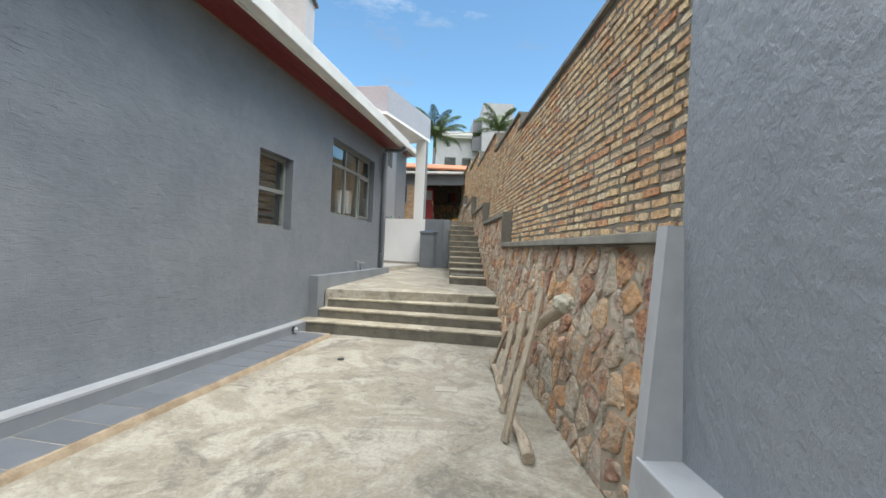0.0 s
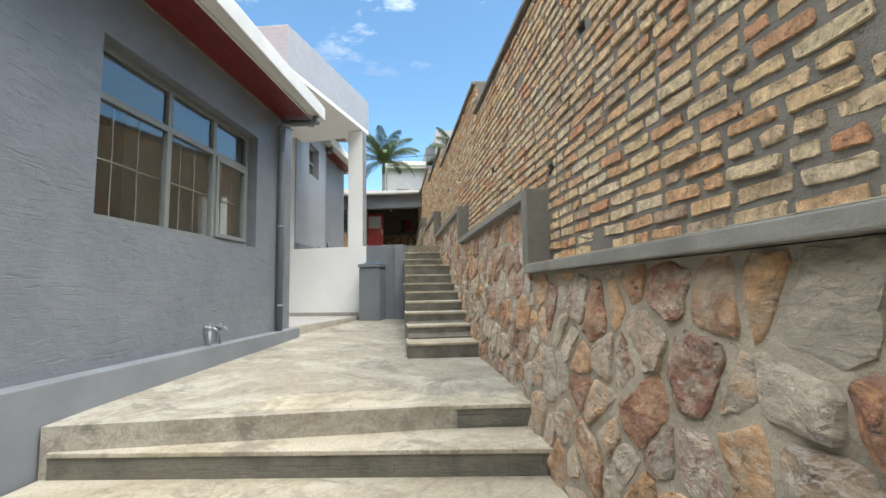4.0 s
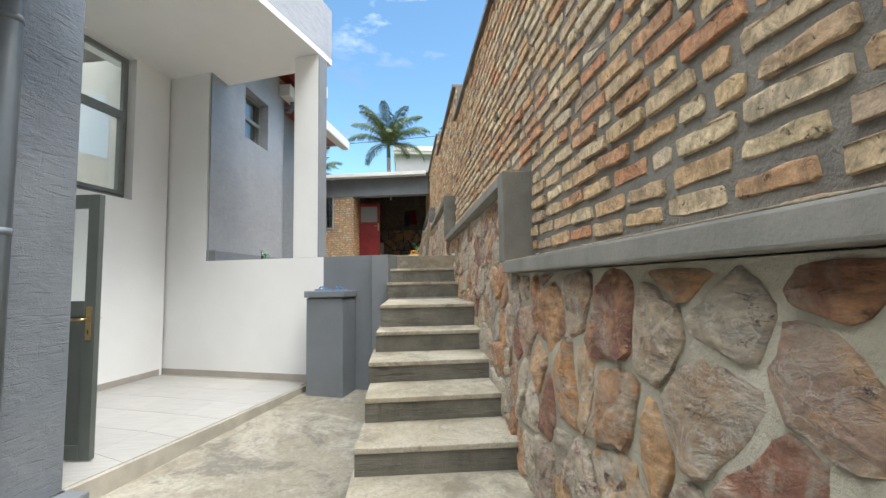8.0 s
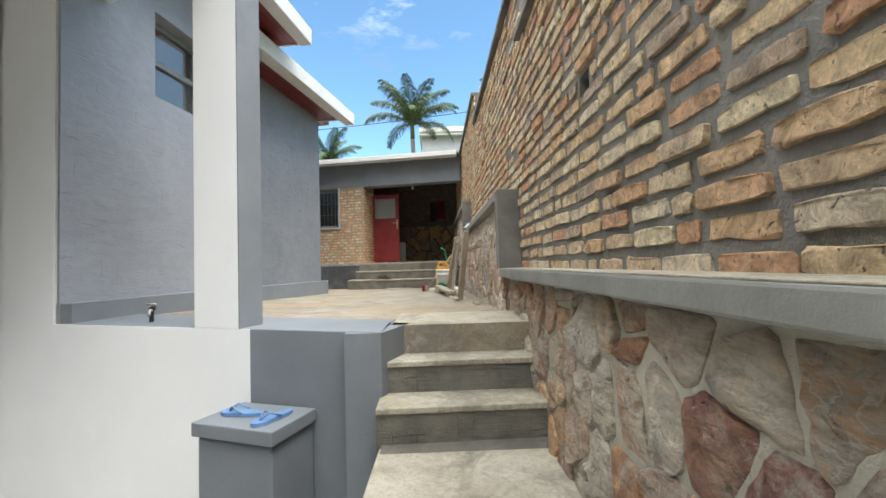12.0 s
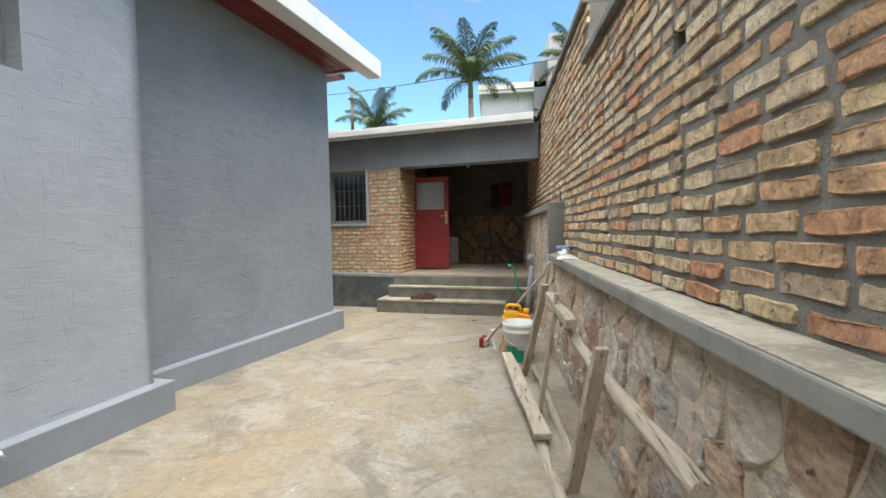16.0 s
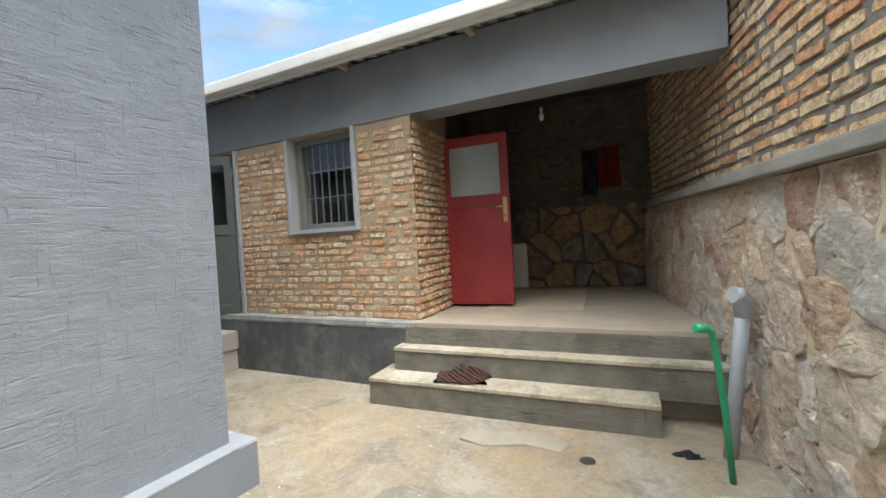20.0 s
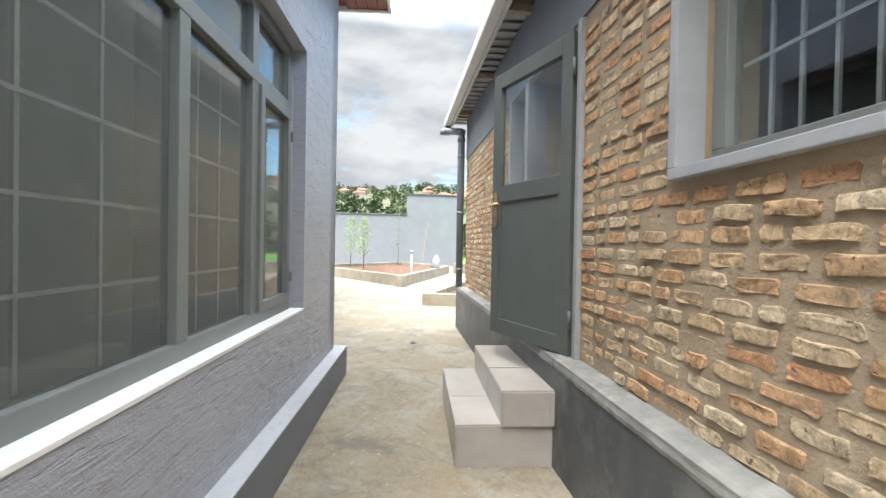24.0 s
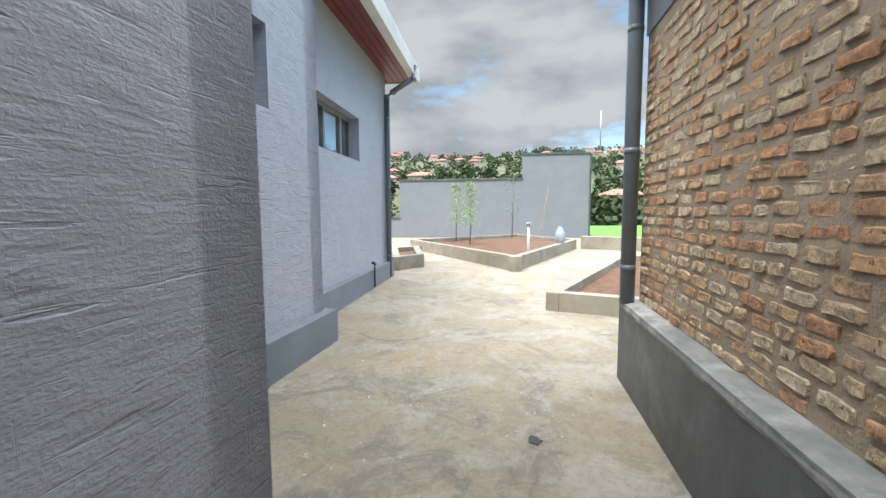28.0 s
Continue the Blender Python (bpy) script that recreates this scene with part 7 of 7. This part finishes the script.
def crumple(name, label, cx, cy, z, s, material, seed, category):
    """A crumpled scrap: a small sheet with folds."""
    n = 12
    bm = bmesh.new()
    g = []
    for i in range(n):
        for j in range(n):
            u, v = i / (n - 1) - 0.5, j / (n - 1) - 0.5
            e = Vector((u * 4 + seed, v * 4, seed * 1.3))
            k = 0.8 + 0.5 * noise.noise(e * 0.8)
            g.append(bm.verts.new((cx + u * s * k, cy + v * s * k, z + s * (0.04 + 0.35 * abs(noise.noise(e * 1.6)) * max(0, 1 - 3 * (u * u + v * v))))))
    for i in range(n - 1):
        for j in range(n - 1):
            bm.faces.new((g[i * n + j], g[(i + 1) * n + j], g[(i + 1) * n + j + 1], g[i * n + j + 1]))
    return tagged(part(name, bm, material), label, category)
crumple("plastic_bag", "crumpled dirty white plastic bag by the wall", 1.72, 19.15, 2.392, 0.42, M_BUCKET, 3.1, "bag")
crumple("paper_scrap", "torn white paper scrap on the floor", 1.36, 19.25, 2.388, 0.16, M_BUCKET, 5.2, "paper")
crumple("cement_sack", "empty pale cement sack on the floor by the wall", 1.62, 19.42, 2.392, 0.45, M_WOODOLD, 9.4, "sack")
crumple("paper_scrap", "white paper scrap on the floor", 1.16, 18.95, 2.39, 0.08, M_BUCKET, 6.2, "paper")


def shoe(label, x, y, z, ang, lean):
    """A low canvas shoe: sole, upper swept along its length, tongue and toe cap."""
    s = empty("canvas_shoe", label, "shoe")
    s.matrix_world = pose(x, y, z, 0, lean, ang)
    prof = [(-0.135, 0.030, 0.075, 0.0), (-0.12, 0.036, 0.085, 0.0), (-0.06, 0.038, 0.075, 0.0), (0.0, 0.040, 0.075, 0.0), (0.06, 0.046, 0.055, 0.0), (0.11, 0.043, 0.040, 0.0), (0.14, 0.024, 0.028, 0.0)]
    for nm, m, z0f, seg in (("sole", M_BUCKET, True, 12), ("upper", M_BUCKET, False, 12)):
        bm = bmesh.new()
        rings = []
        for u, w, h, _ in prof:
            ring = []
            for k in range(seg):
                a = 6.28319 * k / seg
                if z0f:
                    ring.append(bm.verts.new((u * 1.04, math.cos(a) * w * 1.06, 0.012 + 0.012 * math.sin(a))))
                else:
                    ring.append(bm.verts.new((u, math.cos(a) * w * (1 - 0.25 * max(0, math.sin(a))), 0.022 + max(0, math.sin(a)) * h)))
            rings.append(ring)
        for a, b in zip(rings, rings[1:]):
            for k in range(seg):
                bm.faces.new((a[k], a[(k + 1) % seg], b[(k + 1) % seg], b[k]))
        bm.faces.new(rings[0]); bm.faces.new(rings[-1])
        bmesh.ops.recalc_face_normals(bm, faces=bm.faces)
        for f in bm.faces:
            f.smooth = True
        part(nm, bm, m, s)
    part("tongue", bar_bm((-0.01, 0, 0.098), (0.05, 0, 0.088), 0.05, 0.014, 0.003), M_BLUE, s)
    part("heel", bar_bm((-0.138, 0, 0.065), (-0.10, 0, 0.085), 0.066, 0.06, 0.01), M_BLUE, s, "blue heel")
    part("collar", tube_bm([(-0.11, 0.028, 0.10), (-0.05, 0.036, 0.096), (0.0, 0.03, 0.097), (0.0, -0.03, 0.097), (-0.05, -0.036, 0.096), (-0.11, -0.028, 0.10)], 0.008, 6), M_BLUE, s, "blue collar")
    part("toe_cap", bar_bm((0.075, 0, 0.060), (0.135, 0, 0.042), 0.062, 0.012, 0.004), M_BUCKET, s, "white toe cap")
    for k in range(4):
        part("lace", bar_bm((0.0 + k * 0.016, -0.03, 0.094 - k * 0.004), (0.004 + k * 0.016, 0.03, 0.094 - k * 0.004), 0.006, 0.004, 0.001), M_BUCKET, s)
    return s
shoe("worn blue and white canvas shoe on the ledge", 2.0, 17.94, 3.436, 75, 0)
shoe("worn blue and white canvas shoe lying on the ledge", 1.995, 17.70, 3.440, -110, 0)
crumple("rag", "dirty white rag on the ledge", 1.97, 17.50, 3.439, 0.2, M_BUCKET, 2.2, "rag")
tagged(part("cement_lump", prism_bm([(0.28, 20.03), (0.45, 19.96), (0.70, 20.0), (0.92, 19.95), (0.98, 20.06), (0.8, 20.13), (0.5, 20.16), (0.33, 20.13)], 2.36, [2.392, 2.388, 2.395, 2.386, 2.39, 2.40, 2.402, 2.396], 0.006), M_CONC), "flat lump of spilt grey cement before the step", "cement")


def flip_flop(label, x, y, z, ang):
    """A rubber sandal: a waisted sole and a strap."""
    s = empty("flip_flop", label, "sandal")
    bm = bmesh.new()
    out = [(0.045 * (1 + 0.25 * math.sin(a)) * math.cos(a) * (0.8 if abs(math.sin(a)) < 0.5 else 1), 0.125 * math.sin(a)) for a in [6.28319 * k / 22 for k in range(22)]]
    c, sn = math.cos(ang), math.sin(ang)
    lo = [bm.verts.new((x + u * c - v * sn, y + u * sn + v * c, z)) for u, v in out]
    hi = [bm.verts.new((x + u * c - v * sn, y + u * sn + v * c, z + 0.018)) for u, v in out]
    bm.faces.new(lo); bm.faces.new(hi)
    for i in range(22):
        bm.faces.new((lo[i], lo[(i + 1) % 22], hi[(i + 1) % 22], hi[i]))
    bmesh.ops.recalc_face_normals(bm, faces=bm.faces)
    part("sole", bm, M_BLUE, s)
    for k in (-1, 1):
        pts = [(0.0, 0.075, 0.02), (k * 0.025, 0.04, 0.05), (k * 0.04, -0.02, 0.02)]
        part("strap", tube_bm([(x + u * c - v * sn, y + u * sn + v * c, z + w) for u, v, w in pts], 0.006, 6), M_BLUE, s)
    return s
flip_flop("worn blue rubber flip-flop on the post", 0.36, 13.28, 2.087, 1.35)
flip_flop("worn blue rubber flip-flop on the post", 0.56, 13.19, 2.087, 2.6)

# ---------- palms, wire, buildings behind ----------
def palm(label, x, y, z0, z1, size, seed, n=15):
    r = random.Random(seed)
    t = empty("palm_tree", label, "palm tree")
    part("trunk", tube_bm([(x, y, z0), (x + 0.05, y, z0 + (z1 - z0) * 0.5), (x, y, z1)], [0.24, 0.17, 0.12], 10), M_TRUNK, t)
    part("crownshaft", tube_bm([(x, y, z1), (x, y, z1 + size * 0.18), (x, y, z1 + size * 0.34)], [0.13, 0.13, 0.06], 8), M_PALM, t)
    top = Vector((x, y, z1 + size * 0.28))
    for k in range(n):
        a = 2.399 * k + r.uniform(-0.25, 0.25)
        lift = 0.25 + 1.2 * (k / n) ** 0.8 + r.uniform(-0.1, 0.1)
        L = size * r.uniform(0.88, 1.08)
        h = Vector((math.cos(a), math.sin(a), 0))
        vs, fs, spine = [], [], [top.copy()]
        steps = 16
        for i in range(steps):
            el = lift - 1.55 * (i / steps) ** 1.5 * (1.15 - 0.35 * lift)
            spine.append(spine[-1] + (h * math.cos(el) + Vector((0, 0, math.sin(el)))) * (L / steps))
        for i in range(2, steps + 1):
            d = (spine[i] - spine[i - 1]).normalized()
            side = h.cross(Vector((0, 0, 1))).normalized()
            for sg in (-1, 1):
                for q in range(6):
                    b = spine[i - 1].lerp(spine[i], q / 6)
                    s = (i - 1 + q / 6) / steps
                    ll = size * 0.27 * (math.sin(3.14 * min(1, 0.15 + s * 0.8))) ** 0.7 * r.uniform(0.75, 1.12)
                    way = (side * sg * r.uniform(0.5, 0.8) + d * 0.6 + Vector((0, 0, r.uniform(-0.15, 0.2)))).normalized()
                    mid = b + way * ll * 0.5
                    tip = mid + (way * 0.6 + Vector((0, 0, -0.75))).normalized() * ll * 0.5
                    w = d * (size * 0.0065)
                    j = len(vs)
                    vs += [b - w * 0.6, b + w * 0.6, mid + w, mid - w, tip]
                    fs += [(j, j + 1, j + 2, j + 3), (j + 3, j + 2, j + 4)]
        fr = mesh_ob("frond", vs, fs, M_PALM, t)
        part("midrib", tube_bm(spine[::2], [0.03 * size / 2 * (1 - q / 10) + 0.006 for q in range(9)], 5), M_PALM, fr)
    return t
palm("tall royal palm behind the kitchen roof", 0.35, 34.0, -2.0, 9.9, 2.9, 4, 17)
palm("smaller palm behind the kitchen roof", -4.3, 34.0, -2.0, 8.0, 2.3, 9, 14)
palm("palm behind the boundary wall", 6.5, 40.0, -1.7, 12.4, 2.9, 14, 14)
up_ = empty("utility_pole", "dark utility pole with a cable", "pole")
part("pole", tube_bm([(-5.55, 34, -1.7), (-5.45, 34, 10.7)], [0.11, 0.08], 8), M_TRUNK, up_)
part("cable", tube_bm([(-5.45 + 1.3 * k, 34 - 0.15 * k, 10.5 + 0.11 * k + 0.004 * (k - 8) ** 2 - 0.25) for k in range(17)], 0.018, 5), M_BLACK, up_)
part("cable", tube_bm([(-5.45 - 1.0 * k, 34 - 0.4 * k, 10.5 - 0.5 * math.sin(k / 9 * 3.14)) for k in range(10)], 0.014, 5), M_BLACK, up_)
hb = empty("apartment_house", "pale grey flat-roofed house on the slope behind", "house")
part("wall", box_bm(0.5, 14, 48, 58, -1.6, 14.4), M_PALEGREY, hb)
part("upper_floor", box_bm(4.6, 14, 47.5, 58, 13.0, 16.6), M_YARDWALL, hb)
part("roof", box_bm(0.3, 14.2, 47.6, 58.3, 14.4, 14.65), M_WHITE, hb)
part("tower", box_bm(5.6, 9, 46.5, 52, 12.0, 18.2), M_PALEGREY, hb)
for k in range(3):
    w_ = part("window", box_bm(1.5 + 2.0 * k, 2.8 + 2.0 * k, 47.96, 48.02, 10.8, 12.2), M_FRAME, hb)
    part("pane", box_bm(1.58 + 2.0 * k, 2.72 + 2.0 * k, 47.94, 47.965, 10.9, 12.1), M_GLASS, w_)
part("parapet", box_bm(0.3, 5.5, 47.5, 47.7, 14.66, 15.1), M_WHITE, hb)
tb = empty("house", "low house with a terracotta tiled roof behind the kitchen", "house")
part("wall", box_bm(-7, 3.0, 27, 33, -1.6, 6.9), M_YARDWALL, tb)
part("roof", prism_bm([(-7.4, 26.6), (3.4, 26.6), (3.4, 30), (-7.4, 30)], [6.7, 6.7, 7.6, 7.6], [6.8, 6.8, 7.7, 7.7]), M_TERRA, tb, "terracotta tiled roof slope")

# ---------- hillside in the distance ----------
def hill_z(x, y):
    d = math.hypot(x + 3, y - 20)
    base = -6 + max(0, d - 55) * 0.17 if d < 430 else 57
    return min(base, 57) + 6 * noise.noise(Vector((x * 0.011, y * 0.011, 0)))
NV, NR = 90, 40
hv, hf = [], []
for i in range(NV):
    a = radians(75 + 150 * i / (NV - 1))
    for j in range(NR):
        d = 42 + 620 * (j / (NR - 1)) ** 1.6
        x, y = -3 + d * math.cos(a), 20 + d * math.sin(a)
        hv.append((x, y, hill_z(x, y) - (3.0 if j == 0 else 0)))
for i in range(NV - 1):
    for j in range(NR - 1):
        k = i * NR + j
        hf.append((k, k + NR, k + NR + 1, k + 1))
tagged(mesh_ob("hill_ground", hv, hf, M_HILL), "green hillside with houses and trees far off", "hill", kind="structure")
hr = random.Random(21)
tv, tf = [], []
def clump(cx, cy, cz, s, n, leaf=0.13):
    for _ in range(n):
        v = Vector((hr.gauss(0, 1), hr.gauss(0, 1), hr.gauss(0, 1))).normalized() * hr.uniform(0.45, 1.0)
        c = Vector((cx + v.x * s, cy + v.y * s, cz + s * 0.9 + v.z * s * 0.85))
        a = Vector((hr.uniform(-1, 1), hr.uniform(-1, 1), hr.uniform(-1, 1))).normalized() * s * leaf
        b = a.orthogonal().normalized() * s * leaf * 0.75
        i = len(tv)
        tv.extend([c - a, c - b, c + a, c + b])
        tf.append((i, i + 1, i + 2, i + 3))
for _ in range(2100):
    a, d = radians(hr.uniform(78, 222)), 70 + 500 * hr.random() ** 1.5
    x, y = -3 + d * math.cos(a), 20 + d * math.sin(a)
    clump(x, y, hill_z(x, y) - 0.5, hr.uniform(1.2, 3.0) * (1 + d / 500), 90 if d < 180 else 50, 0.2)
for _ in range(44):
    a = radians(hr.uniform(161, 180))
    d = hr.uniform(32, 46)
    clump(-3 + d * math.cos(a), 20 + d * math.sin(a), 0.2, hr.uniform(1.2, 1.9), 420)
for _ in range(40):
    a = radians(hr.uniform(140, 158))
    d = hr.uniform(40, 70)
    clump(-3 + d * math.cos(a), 20 + d * math.sin(a), -1.0, hr.uniform(0.7, 1.3), 240)
tagged(mesh_ob("far_trees", tv, tf, M_TREE), "dark green trees and bushes on the hillside", "trees", kind="stuff")
M_ROOFR = mat("far_red_roof", (0.42, 0.12, 0.09), (0.34, 0.13, 0.09), 0.8, 0.3, 3, 0.2, vary=0.35)
M_WALLF = mat("far_house_wall", (0.42, 0.34, 0.28), (0.50, 0.43, 0.37), 0.85, 0.3, 3, 0.1, vary=0.2)
hdata = [(6.5, 6, 3.0), (8.5, 6, 2.8), (6, 5.5, 4.6)]
def far_house(x, y, z, ang, w, d, h):
    t = empty("house", "far house with a red hipped roof on the hill", "house", group="houses on the hill")
    t.matrix_world = pose(x, y, z, 0, 0, ang)
    part("wall", box_bm(-w / 2, w / 2, -d / 2, d / 2, -3, h), M_WALLF, t)
    bm = bmesh.new()
    e = [bm.verts.new(p) for p in ((-w / 2 - 0.6, -d / 2 - 0.6, h), (w / 2 + 0.6, -d / 2 - 0.6, h), (w / 2 + 0.6, d / 2 + 0.6, h), (-w / 2 - 0.6, d / 2 + 0.6, h), (-w / 4, 0, h + 1.5), (w / 4, 0, h + 1.5))]
    for f in ((0, 1, 5, 4), (1, 2, 5), (2, 3, 4, 5), (3, 0, 4), (3, 2, 1, 0)):
        bm.faces.new([e[i] for i in f])
    part("roof", bm, M_ROOFR, t)
    for q in range(3):
        part("window", box_bm(-w / 2 + 1.2 + q * w * 0.3, -w / 2 + 2.5 + q * w * 0.3, -d / 2 - 0.05, -d / 2 + 0.05, h - 2.1, h - 0.8), M_FRAME, t)
    return t
protos = [far_house(-60 - 12 * k, 60 + 14 * k, hill_z(-60 - 12 * k, 60 + 14 * k), 60 + 20 * k, *hdata[k]) for k in range(3)]
for k in range(115):
    a, d = radians(hr.uniform(120, 215)), 100 + 430 * hr.random() ** 0.7
    x, y = -3 + d * math.cos(a), 20 + d * math.sin(a)
    copy_thing(protos[k % 3], pose(x, y, hill_z(x, y) + 0.9, 0, 0, math.degrees(a) + 90 + hr.uniform(-40, 40)))
part("mast", tube_bm([(-350, 160, 50), (-350, 160, 85)], 0.5, 5), M_STEEL, empty("radio_mast", "thin radio mast on the ridge", "mast"))
